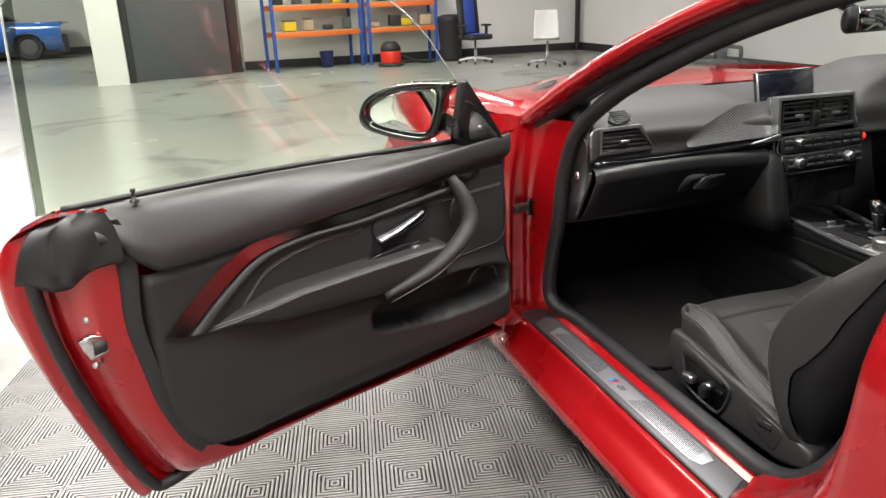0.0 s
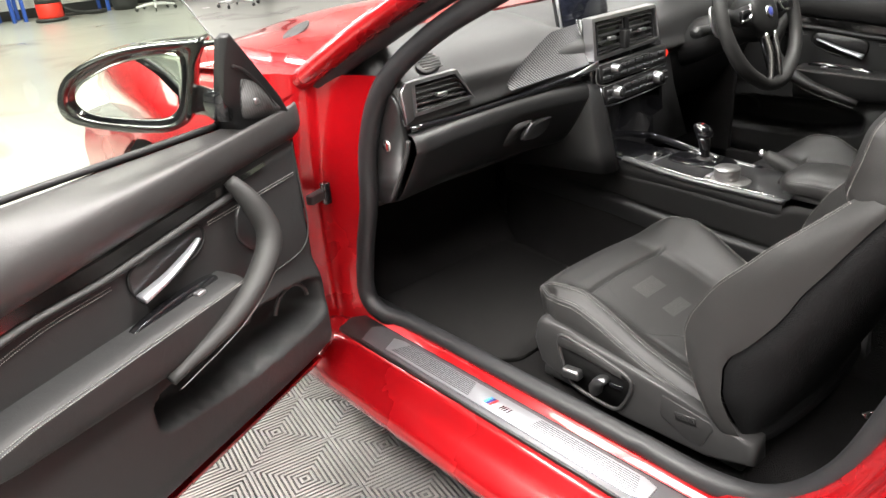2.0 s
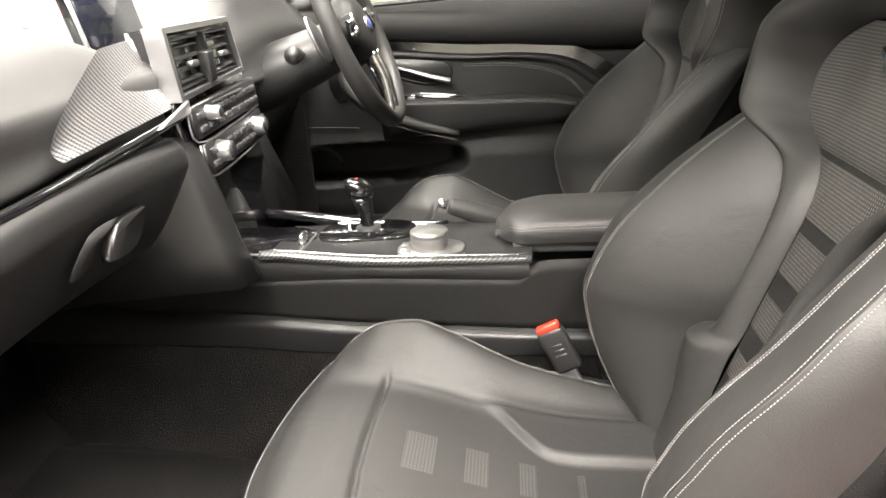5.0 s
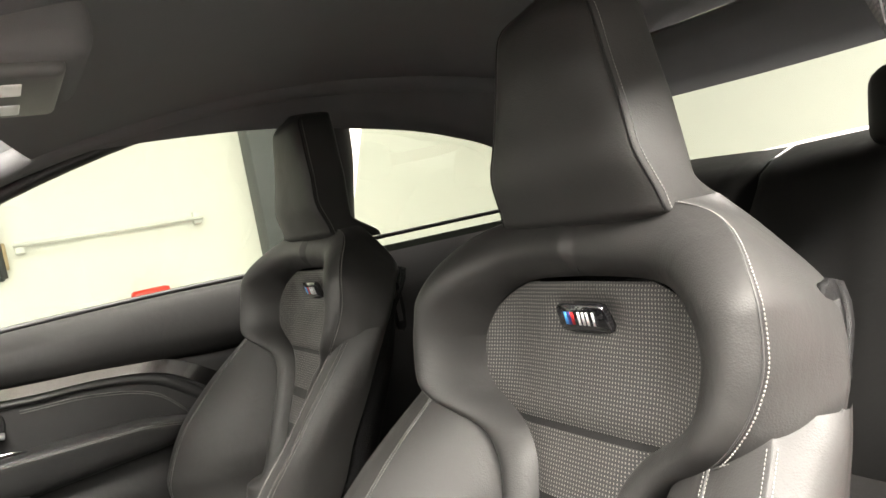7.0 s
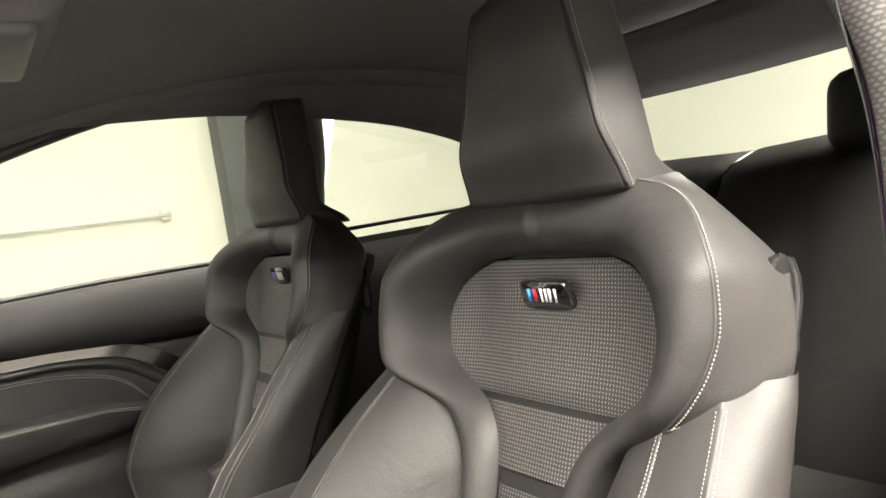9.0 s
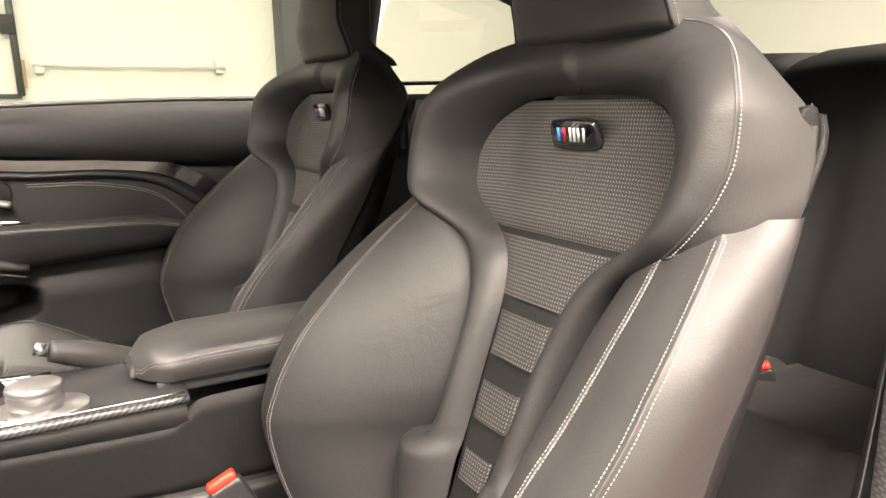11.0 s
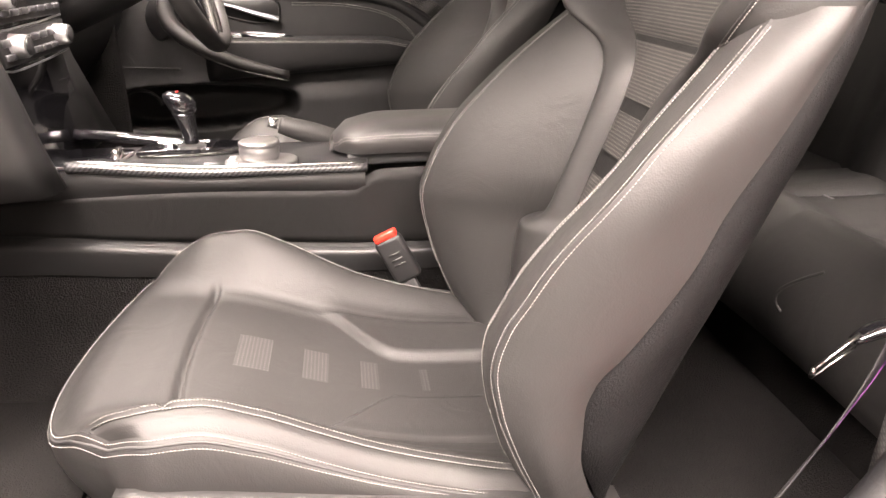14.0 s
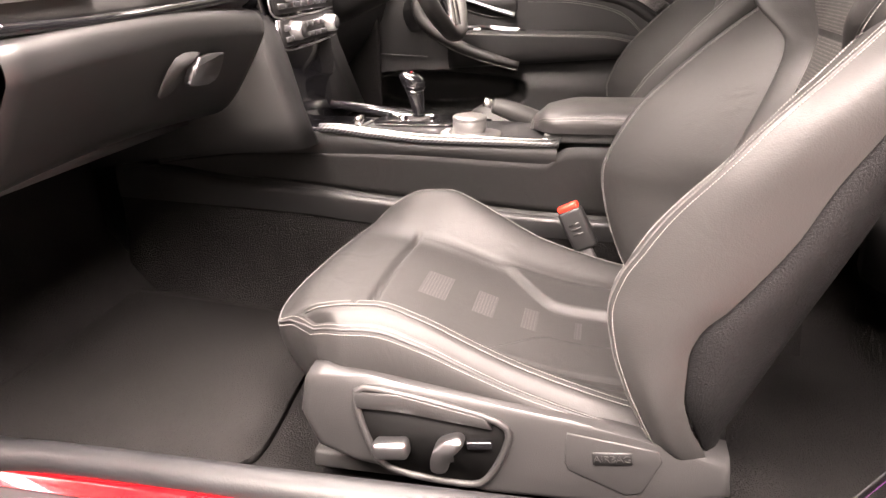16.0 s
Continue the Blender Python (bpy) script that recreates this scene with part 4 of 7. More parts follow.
def make_door(door, dp):
    def card(u, v):
        a = 0.12 + 0.985 * u
        lo, hi = BOT(a), PAD(a)
        z = lo + (hi - lo) * v
        e = min(1.0, (z - lo) / 0.05)
        f = min(1.0, (a - 0.12) / 0.035, (1.105 - a) / 0.03)
        w = 0.136 - 0.045 * (1 - smoothstep(0, 1, e)) - 0.03 * (1 - smoothstep(0, 1, f)) - 0.008 * (1 - smoothstep(0, 0.02, hi - z))
        # lower map pocket
        mid = 0.545 + 0.02 * (a - 0.36)
        k = smoothstep(1.7, 0.6, ((a - 0.372) / 0.205) ** 4 + ((z - mid) / (0.047 - 0.012 * smoothstep(0.35, 0.57, a))) ** 4)
        w += 0.022 * smoothstep(0.13, 0.05, abs(z - 0.50)) * smoothstep(0.98, 0.7, a) - 0.10 * k
        return dp(a, w, z)
    part("inner_card", grid(card, 170, 90), M_CARD, door, "black soft-touch inner door card")

    def pad(u, v):
        a = 0.138 + 1.017 * u
        lo, hi = PAD(a), BELT(a) - 0.016 * smoothstep(0.19, 0.138, a)
        rear = smoothstep(1.04, 1.155, a)
        p = path([(0.128, lo - 0.004, 0), (0.146, lo + 0.006, 0), (0.157, lo + 0.03, 0), (0.150, lo + 0.065, 0), (0.122, hi - 0.012, 0), (0.096, hi, 0), (0.084, hi - 0.008, 0)], 4)
        q = p[int(round(v * (len(p) - 1)))]
        z = q.y + (hi - q.y) * 0.55 * rear
        return dp(a, q.x - 0.02 * rear - 0.012 * smoothstep(0.16, 0.12, a), z)
    # lit pad lighter, shaded pad darker: light put into the leather colour
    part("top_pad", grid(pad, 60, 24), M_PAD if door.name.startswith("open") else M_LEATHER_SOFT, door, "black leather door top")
    part("belt_seal", tube([dp(a, 0.080, BELT(a) + 0.004) for a in (0.27, 0.5, 0.7, 0.95, 1.19)], 0.006, 8), M_RUBBER, door)
    # gloss black trim blade: along the pad, then down at the rear
    def band(name, top, bot, w0, mat, bulge=0.006, label="", n=60):
        tp, bt = path([(a, z, 0) for a, z in top], 10), path([(a, z, 0) for a, z in bot], 10)
        m = min(len(tp), len(bt))

        def fn(u, v):
            k = int(round(u * (m - 1)))
            q = tp[k].lerp(bt[k], v)
            return dp(q.x, w0 + bulge * (math.sin(math.pi * v) ** 0.6 if bulge > 0.008 else 0.5 + 0.32 * v), q.y)
        return part(name, grid(fn, m - 1, 8), mat, door, label)
    band("trim_blade", [(0.245, 0.850), (0.446, 0.840), (0.607, 0.826), (0.777, 0.817), (0.885, 0.802), (0.99, 0.737), (1.072, 0.664)],
         [(0.245, 0.844), (0.446, 0.822), (0.607, 0.805), (0.751, 0.800), (0.862, 0.780), (0.951, 0.722), (1.030, 0.652)], 0.139, M_BLADE, 0.007, "dark chrome trim blade")
    band("insert_frame", [(0.30, 0.833), (0.446, 0.820), (0.607, 0.803), (0.748, 0.798), (0.857, 0.778), (0.945, 0.720), (1.024, 0.652)],
         [(0.30, 0.815), (0.446, 0.802), (0.600, 0.788), (0.735, 0.784), (0.838, 0.762), (0.918, 0.708), (0.98, 0.652)], 0.137, M_CARD, 0.012)
    st = bmesh.new()
    line = path([(0.905, 0.680, 0), (0.837, 0.745, 0), (0.726, 0.774, 0), (0.60, 0.780, 0)], 10)
    for off in (0.0, 0.005):
        stitches([dp(q.x, 0.1385, q.y - off) for q in line], bm=st, r=0.0009)
        stitches([dp(a, 0.1385, 0.797 - off + 0.03 * (0.40 - a)) for a in (0.40, 0.30, 0.165)], bm=st, r=0.0009)
    part("stitching", st, M_STITCH, door)
    # armrest
    rings = []
    for k in range(25):
        t = k / 24
        a = 1.0 - 0.60 * t
        top = 0.655 + 0.038 * smoothstep(0, 0.35, t) + 0.012 * t
        out = 0.136 + 0.062 * smoothstep(0.0, 0.3, t)
        low = 0.648 - 0.035 * t
        pr = path([(0.115, top + 0.004, 0), (out - 0.022, top + 0.003, 0), (out - 0.004, top - 0.004, 0), (out, top - 0.014, 0), (out - 0.012, low + 0.004, 0), (0.115, low - 0.006, 0)], 4)
        rings.append([dp(a, q.x, q.y) for q in pr])
    arm_ = part("door_armrest", skin(bmesh.new(), rings), M_CARD, door, "black leather door armrest with white stitching")
    st = bmesh.new()
    for idx in (8, 10):
        stitches([r[idx] + (dp(0, 0.001, 0.001) - dp(0, 0, 0)) for r in rings[1:]], bm=st, r=0.0009)
    part("stitching", st, M_STITCH, arm_)
    # pull handle
    pull = [(0.345, 0.150, 0.852), (0.332, 0.176, 0.812), (0.326, 0.196, 0.765), (0.345, 0.204, 0.728), (0.400, 0.208, 0.688), (0.470, 0.204, 0.655), (0.585, 0.190, 0.622)]
    pl = part("pull_handle", tube([dp(*p) for p in pull], lambda t: 0.009 + 0.009 * math.sin(math.pi * min(1, t * 1.05)) ** 0.6, 14, n=6, flat=1.25), M_LEATHER, door, "black leather pull handle")
    st = bmesh.new()
    for off in (0.0, 0.005):
        stitches([dp(p.x - 0.004 + off, p.y + 0.0175, p.z - 0.012) for p in path(pull[1:], 8)], bm=st, r=0.0008)
    part("stitching", st, M_STITCH, pl)
    part("handle_backing", prism(round_outline([(0.295, 0.70), (0.27, 0.735), (0.272, 0.775), (0.30, 0.80), (0.33, 0.79), (0.34, 0.74)], 4), lambda a, b, d: dp(a, 0.13 + d, b), 0.012, 0.004), M_PLASTIC, door)
    # door opener in its recess
    rec = round_outline([(0.425, 0.802), (0.50, 0.800), (0.560, 0.788), (0.572, 0.765), (0.560, 0.742), (0.520, 0.736), (0.45, 0.752), (0.415, 0.772)], 4)
    part("opener_recess", prism(rec, lambda a, b, d: dp(a, 0.134 + d, b), 0.0045, 0.002), M_PLASTIC, door)
    part("opener_rim", tube([dp(a, 0.139, b) for a, b in rec], 0.0028, 6, True, 1, raw=True), M_LEATHER_SOFT, door)
    lever = [(0.432, 0.146, 0.783), (0.47, 0.156, 0.774), (0.52, 0.158, 0.758), (0.568, 0.152, 0.744)]
    part("opener_lever", tube([dp(*p) for p in lever], lambda t: 0.005 + 0.008 * t, 10, flat=0.5), M_ALU, door, "bright chrome door opener")
    sw = part("window_switch_plate", prism(round_outline([(0.425, 0.716), (0.50, 0.720), (0.575, 0.712), (0.60, 0.702), (0.545, 0.697), (0.44, 0.697)], 4), lambda a, b, d: dp(a, 0.145 + d * 0.9, b + 0.0 * d), 0.016, 0.003), M_PIANO, door)
    part("window_switch", box(*dp(0.472, 0.166, 0.708), 0.012, 0.018, 0.008, 0.002), M_CHROME_DARK, sw)
    part("card_seam", tube([dp(a, 0.1368, z) for a, z in ((0.156, 0.862), (0.150, 0.76), (0.147, 0.685), (0.175, 0.648), (0.26, 0.640), (0.33, 0.636))], 0.0016, 6, n=6), M_BLACKTRIM, door)
    # speaker lid in the pocket
    part("pocket_ring", tube([dp(0.225 + 0.05 * math.cos(t), 0.128, 0.545 + 0.042 * math.sin(t)) for t in (0.15 + 0.33 * k for k in range(10))], 0.004, 8), M_PLASTIC_LIGHT, door)
    # mirror triangle with tweeter
    tri = [(0.162, 0.905), (0.172, 0.926), (0.194, 0.953), (0.245, 1.012), (0.303, 1.081), (0.310, 1.073), (0.297, 1.000), (0.278, 0.905)]
    def lean(a, b, d):
        return dp(a, 0.085 + 0.535 * (b - 0.93) + 0.5 * (0.278 - a) + d, b)
    t_ = part("mirror_triangle", prism(tri, lambda a, b, d: lean(a, b, d), 0.022, 0.005), M_PLASTIC, door)
    part("triangle_ridge", tube([lean(a, b, 0.023) for a, b in ((0.292, 1.028), (0.270, 1.016), (0.235, 0.982), (0.200, 0.940))], lambda t: 0.0035 - 0.0015 * t, 8), M_PLASTIC, t_)
    part("tweeter_grille", prism(round_outline([(0.190, 0.931), (0.205, 0.948), (0.240, 0.985), (0.264, 1.000), (0.271, 0.998), (0.264, 0.965), (0.255, 0.936), (0.245, 0.926), (0.215, 0.923)], 4), lambda a, b, d: lean(a, b, 0.021 + d), 0.004, 0.0015), M_TWEETER, t_, "perforated speaker cover")
    part("tweeter_cone", lathe([(0.0, 0.002), (0.006, 0.002), (0.007, 0.0), (0.0072, -0.001)], 16, m=Matrix.Translation(lean(0.238, 0.958, 0.0255)) @ (lean(0, 0, 1) - lean(0, 0, 0)).to_track_quat("Z", "Y").to_matrix().to_4x4()), M_CHROME_DARK, t_)


M_TWEETER = dotted("speaker_mesh", (0.02, 0.02, 0.02), (0.12, 0.12, 0.12), 0.0022, 0.3, 0.5, ("Y", "Z"))
DOOR = pose(-0.86, -0.70, 0.0, 0, 0, -68)
door = thing("open_car_door", DOOR, "open red car door with black leather-trimmed inner card", "car door", local=True)


def dp(u, w, z):
    return Vector((w, -u, z))


make_door(door, dp)
# steel body of the door: outer skin, shut face, rubber seal, latch


def skin_w(a, b):
    return -0.03 * math.sin(math.pi * min(1, max(0, (b - 0.25) / 0.68))) ** 0.8 + 0.068 * (max(0, b - 0.84) / 0.078) ** 2


bm = bmesh.new()
def outer(u, v):
    lo = 0.326 - 0.064 * smoothstep(0.72, 0.98, u)
    b = lo + (0.918 - lo) * v
    rear = spline([0.24, 0.262, 0.41, 0.55, 0.66, 0.755, 0.83, 0.888, 0.93], [1.12, 1.143, 1.203, 1.250, 1.280, 1.298, 1.294, 1.262, 1.19])(b)
    a = 0.03 + (rear - 0.03) * u
    return dp(a, skin_w(a, b), b)
part("outer_skin", grid(outer, 30, 24, bm), M_RED, door, "glossy red outer door panel")
REAR_O = path([(1.19, 0.917, 0), (1.262, 0.888, 0), (1.294, 0.83, 0), (1.298, 0.755, 0), (1.280, 0.66, 0), (1.250, 0.55, 0), (1.203, 0.41, 0), (1.143, 0.262, 0), (1.10, 0.262, 0), (0.95, 0.305, 0), (0.7, 0.318, 0), (0.4, 0.322, 0), (0.06, 0.328, 0)], 8)
REAR_I = path([(1.135, 0.93, 0), (1.125, 0.90, 0), (1.118, 0.85, 0), (1.115, 0.80, 0), (1.120, 0.70, 0), (1.105, 0.60, 0), (1.085, 0.50, 0), (1.04, 0.40, 0), (0.97, 0.342, 0), (0.86, 0.345, 0), (0.67, 0.350, 0), (0.42, 0.355, 0), (0.14, 0.365, 0)], 8)


def shut(u, v):
    k = int(round(u * (len(REAR_O) - 1)))
    o, i = REAR_O[k], REAR_I[k]
    prof = [(0.0, skin_w(o.x, o.y)), (0.03, 0.006), (0.14, 0.012), (0.22, 0.018), (0.30, 0.014), (0.40, 0.010), (0.46, 0.034), (0.53, 0.036), (0.59, 0.072), (0.72, 0.092), (0.9, 0.108), (1.12, 0.108)]
    f, w = prof[int(round(v * (len(prof) - 1)))]
    q = o.lerp(i, f)
    return dp(q.x, w, q.y)
part("shut_face", grid(shut, len(REAR_O) - 1, 11), M_RED, door, "red painted door edge")
part("front_face", grid(lambda u, v: dp(0.03 + 0.10 * v, 0.12 * v, 0.262 + (0.90 - 0.262) * u + 0.14 * v * (1 - u)), 8, 4), M_RED, door)
seal_line = [REAR_O[k].lerp(REAR_I[k], 0.25) for k in range(8, 70, 3)]
part("edge_seal", tube([dp(q.x, 0.030, q.y) for q in seal_line], 0.013, 8, n=2), M_RUBBER, door, "black rubber door seal")


def edge_at(k, f):
    k0 = int(k)
    q0, q1 = REAR_O[k0].lerp(REAR_I[k0], f), REAR_O[k0 + 1].lerp(REAR_I[k0 + 1], f)
    return q0.lerp(q1, k - k0)


def corner(u, v):
    f = 0.10 + 0.90 * v
    q = edge_at(u * (20.5 + 3.5 * math.sin(math.pi * min(1, v * 1.15)) ** 2), f)
    fold = 0.007 * math.sin(5 * u + 9 * v) * math.sin(math.pi * v) - 0.010 * math.exp(-((v - 0.30 - 0.10 * u) / 0.06) ** 2) * smoothstep(0.1, 0.5, u)
    w = 0.022 + 0.10 * v + fold + 0.014 * math.sin(math.pi * u) + 0.016 - 0.02 * (2 * u - 1) ** 8 * (u > 0.5)
    return dp(q.x, w, q.y)
part("corner_rubber", grid(corner, 24, 28), M_RUBBER, door, "black moulded rubber corner")
part("card_end", grid(lambda u, v: (lambda q: dp(q.x, 0.128 - 0.014 * v * v - 0.010 * smoothstep(0.85, 1.0, v), q.y))(edge_at(6 + 52 * u, 1.12 - 0.18 * v)), 40, 6), M_CARD, door)
la = part("latch", prism([(1.15, 0.648), (1.146, 0.680), (1.178, 0.690), (1.20, 0.682), (1.185, 0.640)], lambda a, b, d: dp(a + 0.01, 0.078 + d, b), 0.012, 0.003), M_CHROME, door, "chrome door latch")
part("latch_mouth", prism([(1.156, 0.652), (1.153, 0.674), (1.176, 0.676), (1.180, 0.648)], lambda a, b, d: dp(a + 0.008, 0.088 + d, b), 0.0045, 0), M_BLACKTRIM, la)
for a, b in ((1.185, 0.716), (1.185, 0.621), (1.12, 0.30)):
    part("screw", lathe([(0.0, 0.003), (0.005, 0.003), (0.007, 0.0), (0.007, -0.004)], 12, m=Matrix.Translation(dp(a, 0.074 if b > 0.4 else 0.022, b)) @ Matrix.Rotation(math.radians(90), 4, "Y")), M_CHROME_DARK, door)
part("lock_pin", lathe([(0.009, 0.0), (0.009, 0.003), (0.004, 0.006), (0.0035, 0.018), (0.005, 0.021), (0.005, 0.025), (0.0, 0.026)], 14, m=Matrix.Translation(dp(1.075, 0.118, 0.932))), M_PLASTIC, door)
GTOP = spline([0.27, 0.345, 0.43, 0.52, 0.60, 0.70, 0.85, 1.0, 1.12, 1.21, 1.235], [1.05, 1.12, 1.197, 1.256, 1.288, 1.307, 1.322, 1.325, 1.318, 1.30, 1.27])


def door_glass(u, v):
    a = 0.275 + 0.955 * u
    b = 0.93 + (GTOP(a) - 0.93) * v
    a2 = a + 0.03 * max(0, u - 0.9) * 10 * v * 0.3
    return dp(a2, 0.078 + 0.33 * (b - 0.93) + 0.10 * (b - 0.93) ** 2, b)
pane = part("window_pane", grid(door_glass, 24, 14), M_SIDE_GLASS, door, "clear frameless side window")
pane.visible_shadow = False
part("pane_edge", tube([door_glass(k / 40, 1.0) for k in range(41)], 0.0016, 6, raw=True), M_PANE_EDGE, pane)
part("pane_edge", tube([door_glass(1.0, k / 20) for k in range(21)], 0.0022, 6, raw=True), M_PANE_EDGE, pane)
part("pane_edge", grid(lambda u, v: door_glass(0.985 + 0.014 * v, u) + dp(0, 0.002, 0), 14, 2), M_GLASS_TINT, pane).visible_shadow = False
# wing mirror: its glass shows the door's own outer skin
mirror_c = dp(0.350, -0.035, 0.990)
nrm = dp(0.89, 0.45, -0.06).normalized()
side = Vector((0, 0, 1)).cross(nrm).normalized()
upv = nrm.cross(side)


def mp(a, b, d):
    return mirror_c + side * a + upv * b + nrm * d


GLASS_O = round_outline([(-0.094, -0.004), (-0.083, 0.018), (-0.058, 0.034), (-0.008, 0.054), (0.045, 0.063), (0.090, 0.064), (0.106, 0.058), (0.109, 0.045), (0.103, 0.015), (0.091, -0.022), (0.078, -0.045), (0.060, -0.056), (0.035, -0.057), (-0.013, -0.051), (-0.060, -0.041), (-0.087, -0.027)], 4)
HOUSE_O = round_outline([(-0.119, -0.008), (-0.104, 0.024), (-0.075, 0.047), (-0.015, 0.068), (0.058, 0.078), (0.125, 0.079), (0.150, 0.078), (0.126, 0.040), (0.116, 0.005), (0.106, -0.030), (0.096, -0.055), (0.075, -0.067), (0.045, -0.072), (-0.025, -0.065), (-0.090, -0.049), (-0.115, -0.033)], 4)
rings = [[mp(a * 1.035, b * 1.035, d) for a, b in GLASS_O] for d in (-0.020, 0.000)] + [[mp(a * 1.05, b * 1.05, 0.004) for a, b in GLASS_O]]
for f, d in ((0.985, 0.004), (1.0, -0.006), (1.0, -0.035), (0.93, -0.065), (0.75, -0.088), (0.45, -0.100), (0.1, -0.104)):
    rings.append([mp(0.01 + (a - 0.01) * f, b * f, d) for a, b in HOUSE_O])
mh = part("mirror_housing", skin(bmesh.new(), rings, caps=False), M_PIANO, door, "gloss black wing mirror housing")
part("mirror_glass", skin(bmesh.new(), [[mp(0.008 + (a - 0.008) * f * 1.03, b * f * 1.03, -0.004 + 0.10 * b * f - 0.055 * (0.008 + (a - 0.008) * f) + 0.0035 * (1 - f * f)) for a, b in GLASS_O] for f in (1.0, 0.85, 0.7, 0.55, 0.4, 0.25, 0.1, 0.02)]), M_MIRROR, mh, "convex mirror glass")
# upper blade of the housing and the arm below it
part("upper_blade", tube([mp(0.04, 0.069, -0.012), mp(0.11, 0.070, -0.008), mp(0.150, 0.071, -0.004), mp(0.174, 0.073, 0.0)], lambda t: 0.010 - 0.0065 * t, 10, flat=1.0), M_PIANO, mh)
rings = []
for c, h, t in ((mp(0.085, -0.025, -0.030), 0.026, 0.014), (mp(0.120, -0.028, -0.024), 0.026, 0.013), (dp(0.288, 0.098, 0.960), 0.028, 0.012), (dp(0.284, 0.120, 0.962), 0.030, 0.012)):
    rings.append([c + Vector((0, 0, h * (abs(math.cos(k * math.pi / 8)) ** 0.7) * math.copysign(1, math.cos(k * math.pi / 8)))) + dp(1, 0, 0) * t * math.sin(k * math.pi / 8) for k in range(16)])
part("mirror_arm", skin(bmesh.new(), rings), M_PIANO, door, "gloss black mirror arm")

far_door = thing("closed_car_door", pose(0.82, -0.70, 0.020), "closed driver's door with black leather-trimmed card", "car door", local=True)
make_door(far_door, lambda u, w, z: Vector((-w, -u, z)))
part("window_pane", grid(lambda u, v: (lambda p: Vector((-p.x, p.y, p.z)))(door_glass(u, v)), 24, 14), M_GLASS_TINT, far_door, "green-tinted side window").visible_shadow = False
part("outer_skin", grid(lambda u, v: Vector((-outer(u, v).x + 0.0, outer(u, v).y, outer(u, v).z)), 20, 12), M_RED, far_door)
part("lower_trim", grid(lambda u, v: Vector((-0.115 + 0.05 * (1 - v), -0.04 - 1.12 * u, 0.25 + 0.24 * v)), 8, 4), M_PLASTIC, far_door)


# ---- dashboard ----
dash = thing("dashboard", pose(CX, -0.7, 0.6), "black leather dashboard with carbon fibre trim", "dashboard")


def dash_profile(x):
    """Cross-section of the dashboard at x, as (y, z)."""
    hood = 0.045 * math.exp(-((x - 0.36) / 0.21) ** 4)
    mid = math.exp(-((x + 0.02) / 0.20) ** 4)
    tip = -0.90 + 0.02 * smoothstep(-0.55, -0.76, x) - 0.03 * hood / 0.045 * 0.5
    f = -0.14 * (x / 0.74) ** 2
    return [(-0.50 + f, 0.88), (-0.53 + f, 0.935), (-0.58 + f, 0.965), (-0.66 + 0.6 * f, 0.985 + hood * 0.5 - 0.02 * mid), (-0.76, 1.000 + hood - 0.055 * mid), (-0.84, 0.990 + hood - 0.058 * mid), (tip + 0.005, 0.965 + hood - 0.035 * mid),
            (-0.930, 0.925 + hood * 0.8), (-0.944, 0.905 + hood * 0.4), (-0.940, 0.87), (-0.945, 0.845), (-0.930, 0.832), (-0.90, 0.82), (-0.60, 0.80), (-0.32, 0.80)]


part("dash_top", skin(bmesh.new(), [[Vector((x, q.x, q.y)) for q in path([(a, b, 0) for a, b in dash_profile(x)], 4, True)] for x in [-0.733 + 1.438 * k / 48 for k in range(49)]]), M_DASHTOP, dash, "soft matt dashboard top")
part("gloss_strip", tube([(-0.722, -0.952, 0.838), (-0.55, -0.964, 0.838), (-0.35, -0.965, 0.845), (-0.14, -0.968, 0.855)], 0.0055, 8, flat=1.2), M_PIANO, dash, "gloss black trim strip")
# end cap with the airbag switch
part("end_cap", prism(round_outline([(-0.925, 0.905), (-0.945, 0.84), (-0.950, 0.80), (-0.925, 0.74), (-0.895, 0.685), (-0.865, 0.665), (-0.80, 0.68), (-0.78, 0.80), (-0.82, 0.92)], 4), lambda a, b, d: Vector((-0.728 - d, a, b)), 0.012, 0.004), M_PLASTIC, dash)
part("end_gap", tube([(-0.735, -0.957, 0.818), (-0.736, -0.950, 0.79), (-0.738, -0.928, 0.745), (-0.740, -0.893, 0.685)], 0.005, 6), M_BLACKTRIM, dash)
sw = part("key_switch", lathe([(0.0, 0.003), (0.010, 0.003), (0.013, 0.0), (0.013, -0.003)], 20, m=Matrix.Translation((-0.742, -0.892, 0.798)) @ Matrix.Rotation(math.radians(-90), 4, "Y")), M_CHROME, dash, "chrome key switch")
part("key_slot", box(-0.7455, -0.892, 0.798, 0.001, 0.003, 0.012, 0), M_BLACKTRIM, sw)
# glove box
def glove(u, v):
    x = -0.728 + 0.545 * u
    p = path([(-0.954, 0.828, 0), (-0.974, 0.821, 0), (-0.980, 0.797, 0), (-0.972, 0.779, 0), (-0.946, 0.735, 0), (-0.918, 0.695, 0), (-0.888, 0.668, 0), (-0.84, 0.656, 0), (-0.78, 0.652, 0)], 4)
    q = p[int(round(v * (len(p) - 1)))]
    e = max(0, 1 - min(u, 1 - u) / 0.02)
    return Vector((x, q.x + 0.008 * e * e, q.y + 0.012 * math.sin(math.pi * u)))
gb = part("glove_box", grid(glove, 40, 28), M_PLASTIC, dash, "black glove box lid")
gh = part("glove_handle", prism(round_outline([(-0.428, 0.746), (-0.394, 0.777), (-0.333, 0.778), (-0.330, 0.772), (-0.364, 0.744)], 3), lambda a, b, d: Vector((a, -0.966 - 0.10 * (0.78 - b) - d, b)), 0.010, 0.002), M_PLASTIC, gb)
